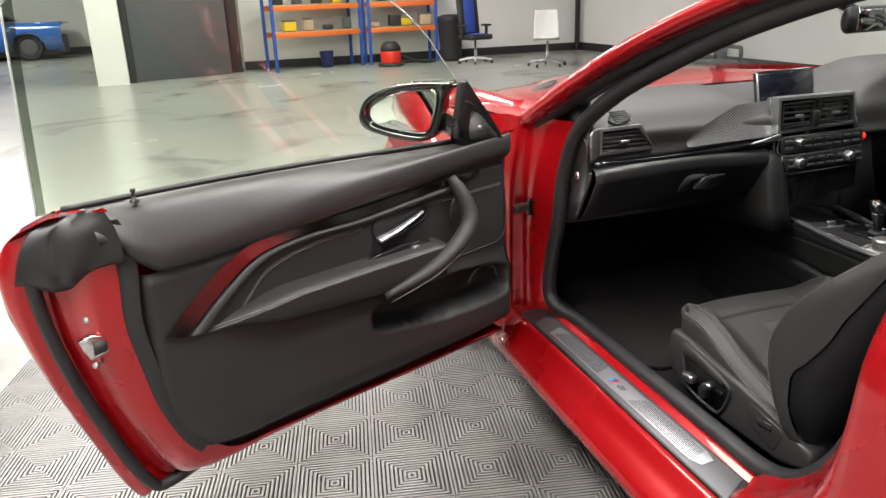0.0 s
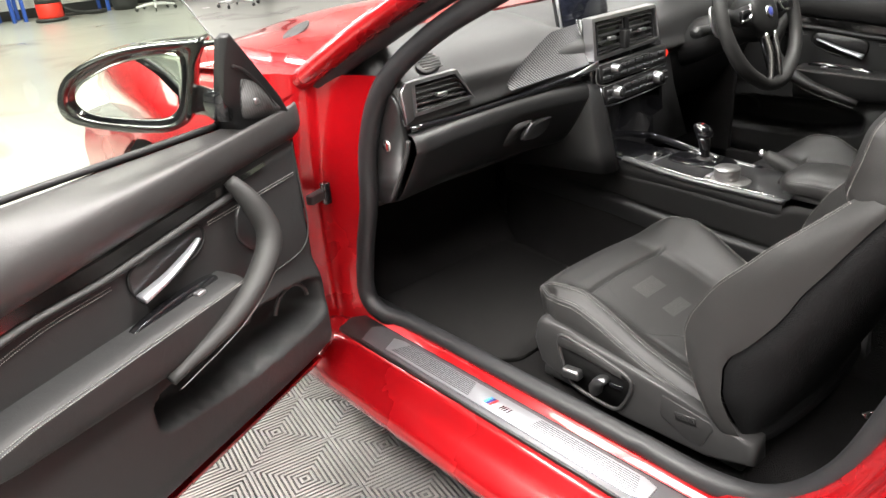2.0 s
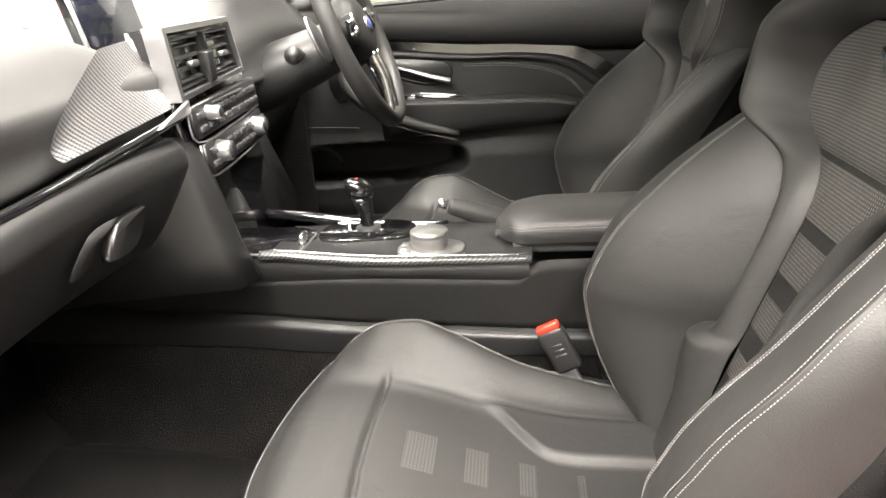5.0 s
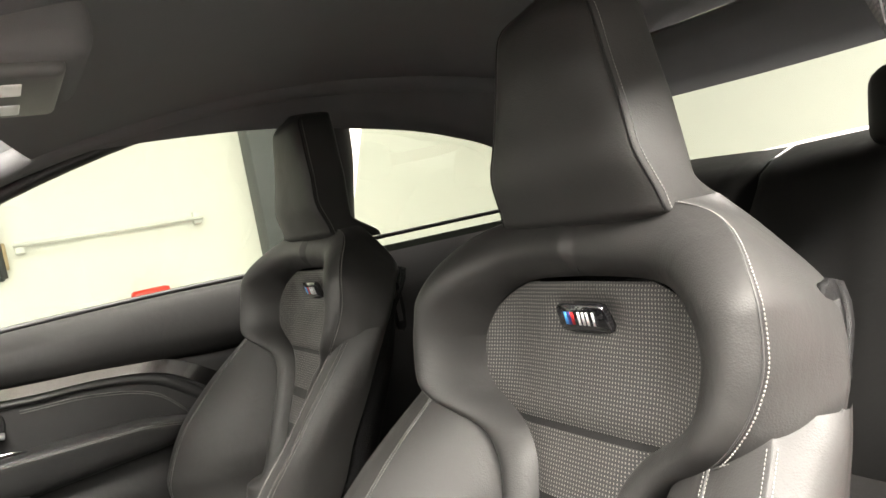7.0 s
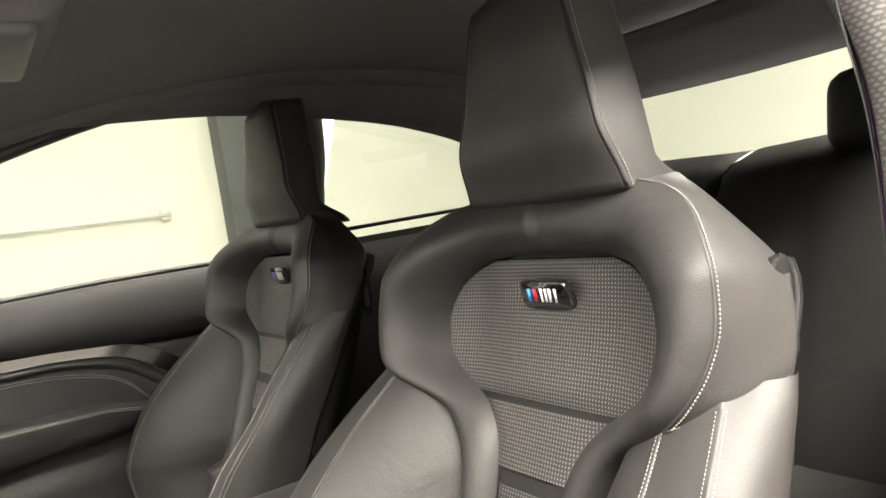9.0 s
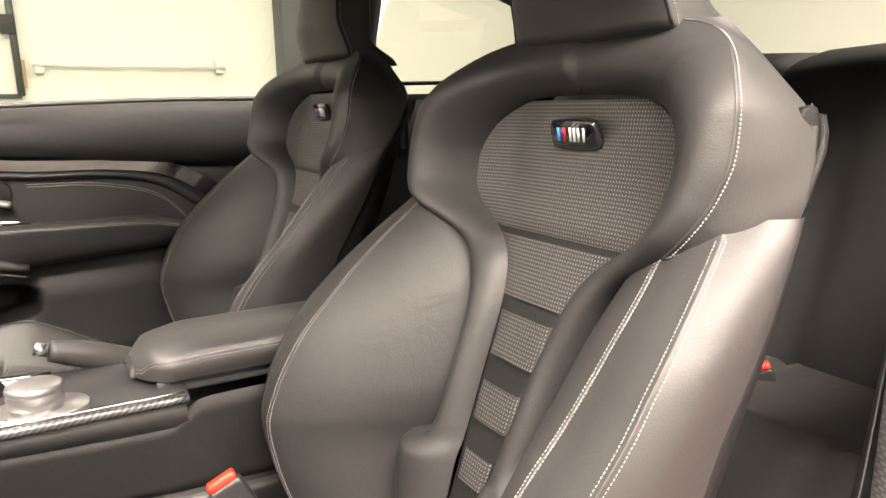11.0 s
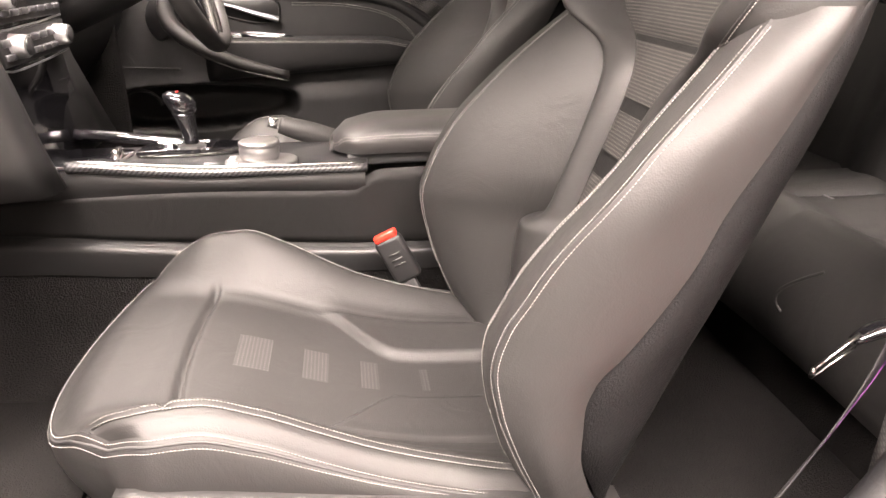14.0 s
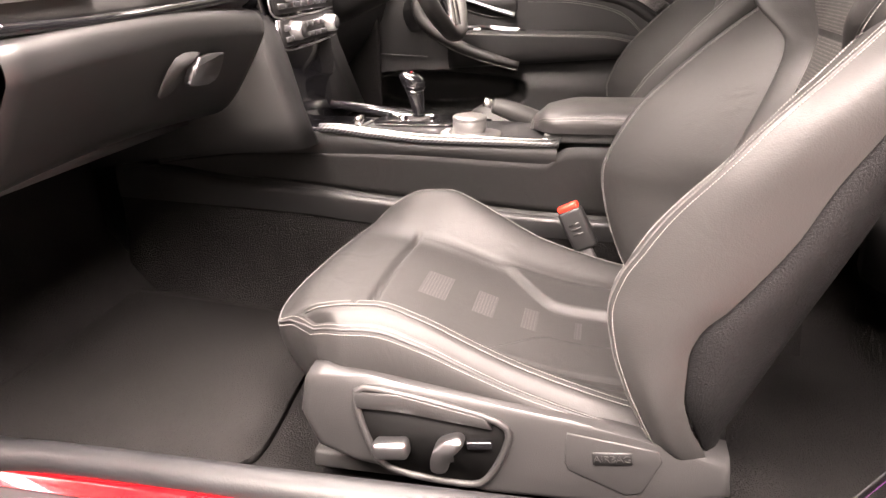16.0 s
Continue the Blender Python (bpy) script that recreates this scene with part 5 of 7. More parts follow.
# added silver strip draws the highlight on the handle's plastic bevel
part("handle_highlight", tube([(-0.427, -0.975, 0.7475), (-0.410, -0.976, 0.763), (-0.395, -0.976, 0.777)], 0.0028, 8), M_ALU_SATIN, gh, "silver strip standing in for the bevel highlight")
part("handle_gap", prism(round_outline([(-0.462, 0.738), (-0.452, 0.784), (-0.400, 0.786), (-0.395, 0.777), (-0.428, 0.738)], 3), lambda a, b, d: Vector((a, -0.9715 + 0.58 * (0.776 - b) - d, b)), 0.001, 0), M_BLACKTRIM, gb)
part("dash_underside", box(-0.44, -0.66, 0.655, 0.58, 0.33, 0.02, 0), M_BLACKTRIM, dash)
# knee bolster down to the tunnel
part("tunnel_cheek", skin(bmesh.new(), [[Vector((x, y, z)) for y, z in ((-0.955 + dy, 0.825), (-0.975 + dy, 0.80), (-0.992 + dy, 0.74), (-1.012 + dy, 0.66), (-1.03 + dy, 0.607), (-0.80, 0.59), (-0.62, 0.56), (-0.62, 0.82))] for x, dy in ((-0.195, 0.012), (-0.180, 0.0), (-0.150, -0.004), (-0.128, 0.004), (-0.118, 0.03))]), M_PLASTIC, dash)
part("tunnel_cheek", skin(bmesh.new(), [[Vector((x, y, z)) for y, z in ((-0.93, 0.825), (-0.95, 0.74), (-1.0, 0.607), (-0.62, 0.56), (-0.62, 0.82))] for x in (0.09, 0.22)]), M_PLASTIC, dash)


def vent(tl, tr, br, bl, at, parent, slats, frame_mat, rim=0.007, label="satin silver vent surround"):
    """Air vent with a flat sharp-cornered frame, throat, slats and a thumb tab."""
    inner = [tl, tr, br, bl]
    mx, mz = sum(p[0] for p in inner) / 4, sum(p[1] for p in inner) / 4
    outer_ = [(a + math.copysign(rim, a - mx), b + math.copysign(rim, b - mz)) for a, b in inner]
    rings = [[at(a, b, d) for a, b in ol] for ol, d in ((outer_, -0.010), (outer_, 0.005), (inner, 0.006), (inner, -0.012))]
    fr = part("vent_frame", skin(bmesh.new(), rings, caps=False), frame_mat, parent, label, smooth=False)
    part("vent_throat", prism(inner, lambda a, b, d: at(a, b, -0.016 + d), 0.004, 0), M_BLACKTRIM, fr)
    for k in range(slats):
        f = (k + 0.5) / slats
        x0, x1 = bl[0] + (tl[0] - bl[0]) * f, br[0] + (tr[0] - br[0]) * f
        z = bl[1] + (tl[1] - bl[1]) * f
        part("vent_slat", prism([(x0, z), (x0, z + 0.003), (x1, z + 0.003), (x1, z)], lambda a, b, d: at(a, b - 0.35 * d, -0.010 + d), 0.012, 0.0008), M_PLASTIC, fr, smooth=False)
    part("vent_tab", box(*at(mx, mz - 0.004, 0.008), 0.026, 0.010, 0.008, 0.002), M_CHROME_DARK, fr)
    return fr


dash_at = lambda a, b, d: Vector((a, -0.950 + 0.10 * (b - 0.86) - d, b))
vent((-0.700, 0.922), (-0.592, 0.924), (-0.553, 0.872), (-0.704, 0.868), dash_at, dash, 5, M_CHROME_DARK)
part("vent_blade", prism([(-0.735, 0.850), (-0.738, 0.915), (-0.724, 0.930), (-0.709, 0.930), (-0.714, 0.858)], lambda a, b, d: dash_at(a, b, d), 0.008, 0.002), M_CHROME_DARK, dash, "satin silver trim beside the vent")
df = part("defrost_vent", prism(round_outline([(-0.665, -0.915), (-0.64, -0.895), (-0.60, -0.89), (-0.592, -0.905), (-0.615, -0.925), (-0.65, -0.93)], 4), lambda a, b, d: Vector((a, b, 0.952 + 0.7 * (b + 0.90) + d)), 0.006, 0.002), M_BLACKTRIM, dash)
for k in range(6):
    part("vent_slat", box(-0.628, -0.926 + 0.0062 * k, 0.9605 + 0.0042 * k - 0.02, 0.05, 0.0018, 0.003, 0), M_PLASTIC_LIGHT, df)


def stack(a, b, d):
    """Centre stack, turned towards the driver."""
    return Vector((-0.150 + 0.98 * a, -0.966 + 0.04 * a - d + 0.12 * (b - 0.85), b))


part("carbon_trim", grid(lambda u, v: Vector((-0.450 + 0.285 * u, -0.969 + 0.010 * u + 0.03 * v * (0.3 + u) + 0.006 * math.sin(math.pi * v), 0.862 + 0.004 * u + (0.018 + 0.075 * min(1, u * 1.7) ** 0.8) * v)), 24, 8), M_CARBON_DASH, dash, "glossy carbon fibre trim")
part("carbon_trim", prism([(0.125, 0.87), (0.13, 0.93), (0.20, 0.92), (0.26, 0.88)], lambda a, b, d: Vector((a, -0.905 - d, b)), 0.008, 0.002), M_CARBON_DASH, dash)
part("silver_wedge", prism([(-0.255, 0.853), (-0.245, 0.857), (-0.165, 0.872), (-0.158, 0.874), (-0.158, 0.858), (-0.165, 0.856)], lambda a, b, d: Vector((a, -0.974 - d, b)), 0.006, 0.0015), M_CHROME_DARK, dash, "satin silver trim wedge")
part("stack_body", prism([(-0.005, 0.60), (-0.015, 0.87), (0.0, 0.965), (0.27, 0.965), (0.31, 0.87), (0.30, 0.60)], lambda a, b, d: stack(a, b, -0.05 + d), 0.045, 0.006), M_PIANO, dash, "gloss black centre stack")
vent((0.012, 0.950), (0.116, 0.950), (0.118, 0.890), (0.006, 0.888), stack, dash, 4, M_PLASTIC, 0.003, "")
vent((0.146, 0.950), (0.250, 0.948), (0.256, 0.890), (0.144, 0.890), stack, dash, 4, M_PLASTIC, 0.003, "")
so, si = [(-0.012, 0.970), (0.266, 0.968), (0.278, 0.878), (-0.016, 0.872)], [(-0.004, 0.962), (0.260, 0.960), (0.268, 0.885), (-0.006, 0.880)]
part("vent_surround", skin(bmesh.new(), [[stack(p, q, d) for p, q in ol] for ol, d in ((so, -0.02), (so, 0.009), (si, 0.010), (si, -0.012))], caps=False), M_CHROME_DARK, dash, "satin silver surround of the centre vents", smooth=False)
part("hazard_switch", box(*stack(0.12, 0.905, 0.006), 0.022, 0.02, 0.045, 0.003), M_PLASTIC, dash)
for z0, z1, a0, a1 in ((0.816, 0.862, 0.0, 0.30), (0.764, 0.808, 0.012, 0.29)):
    pn = part("control_panel", prism([(a0, z0), (a0 - 0.004, z1), (a1 + 0.006, z1), (a1, z0)], lambda a, b, d: stack(a, b, d), 0.012, 0.003), M_PLASTIC, dash, "black control panel with buttons")
    part("panel_line", tube([stack(a0 - 0.006, z1, 0.006), stack(a0 - 0.002, z0 - 0.002, 0.008), stack((a0 + a1) / 2, z0 - 0.006, 0.010), stack(a1 + 0.004, z0 - 0.002, 0.008)], 0.0016, 6, n=4), M_CHROME_DARK, pn)
    for k in range(8):
        if z0 < 0.8 and k in (1, 6):
            continue
        part("button", box(*stack(a0 + 0.022 + 0.036 * k, (z0 + z1) / 2 + 0.008, 0.013), 0.026, 0.007, 0.010, 0.002), M_BUTTON, pn)
        part("button", box(*stack(a0 + 0.022 + 0.036 * k, (z0 + z1) / 2 - 0.010, 0.013), 0.026, 0.007, 0.009, 0.002), M_BUTTON, pn)
KN = Matrix.Rotation(math.radians(90), 4, "X")
for a, b, r in ((0.055, 0.846, 0.011), (0.058, 0.788, 0.016), (0.245, 0.788, 0.016)):
    kn = part("rotary_knob", lathe([(0.0, 0.026), (r * 0.82, 0.026), (r * 0.92, 0.023), (r, 0.012), (r * 1.05, 0.004), (r * 1.1, 0.0)], 24, m=Matrix.Translation(stack(a, b, 0.006)) @ KN), M_CHROME_DARK, dash, "silver rotary knob")
    part("knob_face", lathe([(0.0, 0.0275), (r * 0.7, 0.0275), (r * 0.75, 0.0255)], 20, m=Matrix.Translation(stack(a, b, 0.006)) @ KN), M_PLASTIC, kn)
part("disc_slot", box(*stack(0.15, 0.855, 0.013), 0.13, 0.006, 0.004, 0.001), M_BLACKTRIM, dash)
part("start_button", lathe([(0.0, 0.006), (0.009, 0.006), (0.011, 0.004), (0.012, -0.01)], 20, m=Matrix.Translation(stack(0.318, 0.835, -0.004)) @ KN), M_REDPLASTIC, dash, "red start button")
# navigation screen
sm = Matrix.Translation((-0.008, -0.805, 0.974)) @ Matrix.Rotation(math.radians(6), 4, "Z") @ Matrix.Rotation(math.radians(-12), 4, "X")
scr = part("display", box(0, 0, 0, 0.232, 0.018, 0.104, 0.006, 3, bm=None), M_PIANO, dash, "wide navigation display in a black frame")
scr.data.transform(sm)
face = part("display_glass", box(0, -0.0098, 0.0, 0.212, 0.002, 0.086, 0.001, 1), M_SCREEN, scr)
face.data.transform(sm)
edge = part("display_edge", box(-0.1135, -0.007, 0, 0.004, 0.008, 0.092, 0.001, 1), M_CHROME_DARK, scr)
edge.data.transform(sm)
# instrument cluster
part("cluster_shroud", prism([(0.17, 0.86), (0.17, 0.97), (0.21, 1.0), (0.50, 1.0), (0.545, 0.97), (0.545, 0.86)], lambda a, b, d: Vector((a, -0.84 - d - 0.25 * (1.0 - b), b)), 0.01, 0.002), M_PLASTIC, dash)
for dx, r in ((0.255, 0.046), (0.345, 0.05), (0.425, 0.046)):
    mt = Matrix.Translation((dx, -0.878, 0.925)) @ Matrix.Rotation(math.radians(75), 4, "X")
    dl = part("dial", lathe([(0.0, 0.0), (r * 0.9, 0.0), (r * 0.94, 0.004), (r, 0.004), (r, 0.0)], 32, m=mt), M_PIANO, dash, "round instrument dial with white marks")
    part("dial_ring", tube([mt @ Vector((r * math.cos(t), r * math.sin(t), 0.004)) for t in (2 * math.pi * k / 24 for k in range(24))], 0.0016, 6, True, 1, raw=True), M_CHROME, dl)
    for k in range(17):
        t = math.radians(-40 + 260 * k / 16)
        part("dial_mark", tube([mt @ Vector((r * 0.72 * math.cos(t), r * 0.72 * math.sin(t), 0.002)), mt @ Vector((r * 0.86 * math.cos(t), r * 0.86 * math.sin(t), 0.002))], 0.0011, 4, raw=True), M_WHITE, dl)
    part("needle", tube([mt @ Vector((0, 0, 0.004)), mt @ Vector((-r * 0.6, -r * 0.45, 0.004))], 0.0013, 4, raw=True), M_REDPLASTIC, dl, "red needle")
for zz in (0.905, 0.885):
    part("indicator", box(0.30, -0.885, zz, 0.012, 0.002, 0.005, 0), M_INDICATOR, dash, "small lit blue indicator")

# steering wheel
SWM = Matrix.Translation((0.338, -1.118, 0.918)) @ Matrix.Rotation(math.radians(70), 4, "X")
wheel_ = thing("steering_wheel", pose(0.338, -1.118, 0.918), "three-spoke black leather steering wheel with silver spoke", "steering wheel")
def sp(a, b, d=0.0):
    return SWM @ Vector((a, b, d))
part("rim", tube([sp(0.182 * math.cos(t), 0.178 * math.sin(t) - (0.006 if math.sin(t) < -0.9 else 0)) for t in (2 * math.pi * k / 40 for k in range(40))], lambda t: 0.0165 + 0.002 * math.sin(4 * math.pi * t) ** 2, 12, True, 1, raw=True), M_LEATHER, wheel_, "black leather wheel rim")
hub = part("hub", skin(bmesh.new(), [[sp(r * math.cos(t) * 1.05, r * math.sin(t), d) for t in (2 * math.pi * k / 28 for k in range(28))] for r, d in ((0.058, -0.05), (0.066, -0.02), (0.066, 0.0), (0.060, 0.016), (0.04, 0.024), (0.008, 0.027))]), M_LEATHER_SOFT, wheel_)
em = part("emblem", lathe([(0.0, 0.030), (0.015, 0.030), (0.0175, 0.028), (0.018, 0.022)], 24, m=SWM), M_CHROME, hub, "round emblem")
part("emblem_field", lathe([(0.0, 0.0312), (0.011, 0.0312), (0.012, 0.0295)], 20, m=SWM), M_NAVY_BAR, em)
for sg in (-1, 1):
    part("spoke", skin(bmesh.new(), [[sp(sg * x, y + h, d) for y, d in ((-0.018 * w, -0.008), (-0.018 * w, 0.008), (0.02 * w, 0.012), (0.02 * w, -0.008))] for x, h, w in ((0.055, 0.0, 1.6), (0.10, 0.004, 1.2), (0.14, 0.01, 0.9), (0.178, 0.016, 1.1))]), M_PLASTIC, wheel_)
    pod = part("switch_pod", box(*sp(sg * 0.098, 0.006, 0.014), 0.044, 0.014, 0.03, 0.004), M_PIANO, wheel_, "gloss switch pod with silver edge")
    part("pod_trim", tube([sp(sg * 0.072, 0.030, 0.018), sp(sg * 0.085, -0.002, 0.02), sp(sg * 0.125, -0.006, 0.016)], 0.0035, 6), M_CHROME, pod)
    part("lower_spoke", tube([sp(sg * 0.022, -0.05, 0.012), sp(sg * 0.018, -0.10, 0.014), sp(sg * 0.022, -0.15, 0.006), sp(sg * 0.026, -0.172, 0.0)], 0.009, 8, flat=0.6), M_CHROME, wheel_, "silver lower spoke")
    part("shift_paddle", prism(round_outline([(sg * 0.10, -0.03), (sg * 0.155, -0.02), (sg * 0.162, 0.03), (sg * 0.145, 0.055), (sg * 0.11, 0.03)], 3), lambda a, b, d: sp(a, b, -0.045 + d), 0.006, 0.002), M_CHROME_DARK, wheel_)
part("spoke_web", prism([(-0.03, -0.045), (0.03, -0.045), (0.022, -0.165), (-0.022, -0.165)], lambda a, b, d: sp(a, b, d - 0.002), 0.008, 0.002), M_PIANO, wheel_)
col = thing("steering_column", pose(0.338, -1.0, 0.86), "black steering column shroud with stalks", "steering column")
part("shroud", tube([(0.338, -1.085, 0.895), (0.338, -1.0, 0.862), (0.338, -0.88, 0.82)], lambda t: 0.055 + 0.02 * t, 16, flat=0.85), M_PLASTIC, col)
for sg, x in ((-1, 0.17), (1, 0.50)):
    part("stalk", tube([(0.338, -1.0, 0.88), (0.338 + (x - 0.338) * 0.5, -1.02, 0.885), (x, -1.035, 0.892)], lambda t: 0.010 + 0.006 * t, 10), M_PLASTIC, col)


# ---- centre console ----
console = thing("centre_console", pose(CX, -1.2, 0.27), "black centre console with carbon fibre top and silver controller", "console")
part("console_core", skin(bmesh.new(), [[Vector((x, y, z)) for x, z in ((-0.095, 0.26), (-0.098, 0.575), (0.055, 0.585), (0.060, 0.26))] for y in (-0.55, -1.0, -1.45, -1.85)]), M_PLASTIC, console)
EDGE_Z = spline([-1.46, -1.31, -1.23, -1.17, -1.10, -1.03, -0.90, -0.70], [0.608, 0.609, 0.6095, 0.613, 0.6195, 0.6265, 0.605, 0.575])
UP = spline([-1.85, -1.46, -1.44, -1.42, -1.15, -0.90, -0.72, -0.62], [0.606, 0.603, 0.596, 0.578, 0.586, 0.581, 0.556, 0.53])
GR = spline([-1.85, -1.45, -1.33, -1.155, -0.98, -0.827, -0.714, -0.62], [0.478, 0.486, 0.493, 0.504, 0.521, 0.532, 0.549, 0.552])


def side_panel(u, v):
    y = -0.62 - 1.23 * u
    lo, hi = GR(y), UP(y)
    z = lo + (hi - lo) * v
    e = max(0, abs(2 * v - 1) - 0.8) / 0.2
    return Vector((-0.112 + 0.008 * e * e + 0.006 * (1 - v), y, z))
part("side_panel", grid(side_panel, 80, 12), M_LEATHER_SOFT, console, "black leather console side")
LOW = spline([-1.85, -1.3, -1.087, -0.975, -0.80, -0.60], [0.435, 0.445, 0.454, 0.465, 0.472, 0.48])


def lower_panel(u, v):
    y = -0.60 - 1.25 * u
    lo, hi = LOW(y), GR(y) - 0.007
    return Vector((-0.104 - 0.002 * math.sin(math.pi * v) + 0.008 * max(0, v - 0.85) / 0.15, y, lo + (hi - lo) * v))
part("lower_panel", grid(lower_panel, 40, 10), M_PLASTIC, console, "black plastic strip below the console side")
part("tunnel_carpet", grid(lambda u, v: Vector((-0.100 - 0.030 * (1 - v) ** 2, -0.60 - 1.25 * u, 0.265 + (LOW(-0.60 - 1.25 * u) + 0.002 - 0.265) * v)), 40, 8), M_CARPET, console, "black carpet on the tunnel side")
part("upper_band", grid(lambda u, v: Vector((-0.109 - 0.004 * math.sin(math.pi * v), -0.70 - 0.735 * u, UP(-0.72 - 0.68 * u) - 0.004 + (EDGE_Z(-0.70 - 0.735 * u) - 0.002 - UP(-0.72 - 0.68 * u)) * v)), 40, 6), M_PLASTIC, console)


def deck(u, v):
    """Top of the console: x across, y along; slightly domed, falling to the front."""
    y = -1.03 - 0.41 * v
    return Vector((-0.112 + 0.180 * u, y, 0.612 - 0.004 * abs(2 * u - 1) ** 3 + 0.003 * (1 - v) + 0.016 * (1 - smoothstep(0.0, 0.45, v)) * (1 - u) ** 4))
part("carbon_deck", grid(deck, 20, 24), M_CARBON, console, "glossy carbon fibre console top")
part("carbon_edge", tube([(-0.112, y, EDGE_Z(y)) for y in (-1.025, -1.06, -1.10, -1.15, -1.20, -1.26, -1.33, -1.438)], lambda t: 0.0082 - 0.0022 * t, 8), M_CARBON_EDGE, console, "carbon fibre edge rail")
part("silver_line", tube([(-0.106, y, EDGE_Z(y) + 0.0075 - 0.0015 * smoothstep(-1.1, -1.4, y)) for y in (-1.03, -1.10, -1.17, -1.25, -1.435)], 0.0012, 6), M_CHROME, console)
part("tray", prism(round_outline([(-0.085, -0.96), (-0.09, -1.06), (0.03, -1.08), (0.04, -0.96)], 3), lambda a, b, d: Vector((a, b, 0.612 + d)), 0.004, 0.001), M_PIANO, console, "black storage tray")
part("tray_rim", tube([(-0.092, -0.97, 0.625), (-0.098, -1.04, 0.620), (-0.08, -1.075, 0.618), (0.0, -1.085, 0.618)], 0.002, 6), M_CHROME_DARK, console)
part("lighter_cap", box(-0.035, -1.072, 0.625, 0.03, 0.012, 0.018, 0.004), M_CHROME, console, "chrome socket cap")
part("driver_rail", tube([(0.072, -0.98, 0.634), (0.070, -1.06, 0.626), (0.066, -1.16, 0.612), (0.062, -1.30, 0.604)], 0.010, 8), M_PIANO, console)
# gear lever
gl = thing("gear_lever", pose(0.03, -1.165, 0.61), "gloss black gear lever with silver surround", "gear lever")
part("surround", prism(round_outline([(-0.028, -1.10), (0.05, -1.10), (0.06, -1.20), (0.045, -1.245), (-0.01, -1.245), (-0.028, -1.2)], 4), lambda a, b, d: Vector((a, b, 0.613 + d)), 0.006, 0.002), M_PIANO, gl)
part("gaiter", lathe([(0.024, 0.0), (0.018, 0.004), (0.012, 0.006)], 20, m=Matrix.Translation((0.028, -1.168, 0.617))), M_BLACKTRIM, gl)
def lever_ring(r, z, f=1.0):
    y = -1.168 + 0.18 * max(0, z - 0.635)
    return [Vector((0.028 + r * math.cos(t), y + r * f * math.sin(t), z + 0.25 * r * math.sin(t) * (f > 1.1))) for t in (2 * math.pi * k / 20 for k in range(20))]
part("shaft", skin(bmesh.new(), [lever_ring(0.012, 0.618), lever_ring(0.0112, 0.626), lever_ring(0.0122, 0.640), lever_ring(0.0145, 0.655), lever_ring(0.0165, 0.665), lever_ring(0.0180, 0.672)]), M_PIANO, gl, "gloss black lever")
part("knob", skin(bmesh.new(), [lever_ring(0.0180, 0.672), lever_ring(0.0195, 0.682, 1.2), lever_ring(0.0200, 0.690, 1.25), lever_ring(0.0180, 0.697, 1.25), lever_ring(0.0115, 0.7025, 1.25), lever_ring(0.003, 0.704, 1.25)]), M_PIANO, gl, "gloss black knob with red mark")
part("shift_mark", box(0.028, -1.156, 0.7042, 0.007, 0.004, 0.001, 0), M_RED_BAR, gl)
for k in range(4):
    part("shift_button", box(0.046, -1.12 - 0.022 * k, 0.621, 0.012, 0.016, 0.005, 0.0015), M_CHROME, gl)
# rotary controller
ic = thing("rotary_controller", pose(-0.072, -1.283, 0.61), "silver rotary controller with surrounding buttons", "controller")
part("base_ring", prism(round_outline([(-0.112 + 0.004, -1.283), (-0.095, -1.238), (-0.055, -1.236), (-0.036, -1.26), (-0.034, -1.30), (-0.05, -1.332), (-0.092, -1.332)], 5), lambda a, b, d: Vector((a, b, 0.611 + d)), 0.006, 0.002), M_SILVER, ic, "silver button surround")
part("knob", lathe([(0.028, 0.0), (0.0285, 0.006), (0.0265, 0.008), (0.030, 0.010), (0.031, 0.024), (0.0295, 0.027), (0.0295, 0.029), (0.031, 0.031), (0.0305, 0.036), (0.028, 0.038), (0.0, 0.0375)], 40, m=Matrix.Translation((-0.072, -1.283, 0.614)) @ Matrix.Diagonal((0.95, 0.95, 0.84, 1))), M_SILVER, ic, "ribbed silver knob")
for k, (a, b) in enumerate(((-0.098, -1.25), (-0.08, -1.243), (-0.062, -1.243), (-0.044, -1.262))):
    part("button", box(a, b, 0.6185, 0.013, 0.010, 0.004, 0.001), M_CHROME_DARK, ic)
# handbrake
hb = thing("handbrake", pose(0.075, -1.36, 0.60), "black leather handbrake lever with chrome tip", "handbrake")
part("grip", tube([(0.078, -1.432, 0.592), (0.076, -1.39, 0.608), (0.074, -1.34, 0.626), (0.072, -1.302, 0.638)], lambda t: 0.014 + 0.005 * math.sin(math.pi * t), 12), M_LEATHER, hb)
part("button", tube([(0.072, -1.300, 0.639), (0.0715, -1.285, 0.644)], 0.009, 10, n=2), M_CHROME, hb, "chrome release button")
part("gaiter", tube([(0.078, -1.45, 0.575), (0.078, -1.43, 0.592)], lambda t: 0.03 - 0.012 * t, 12, n=3), M_LEATHER_SOFT, hb)
# armrest lid
arm = thing("armrest", pose(CX, -1.57, 0.615), "black leather armrest lid with white stitching, on the console", "armrest")


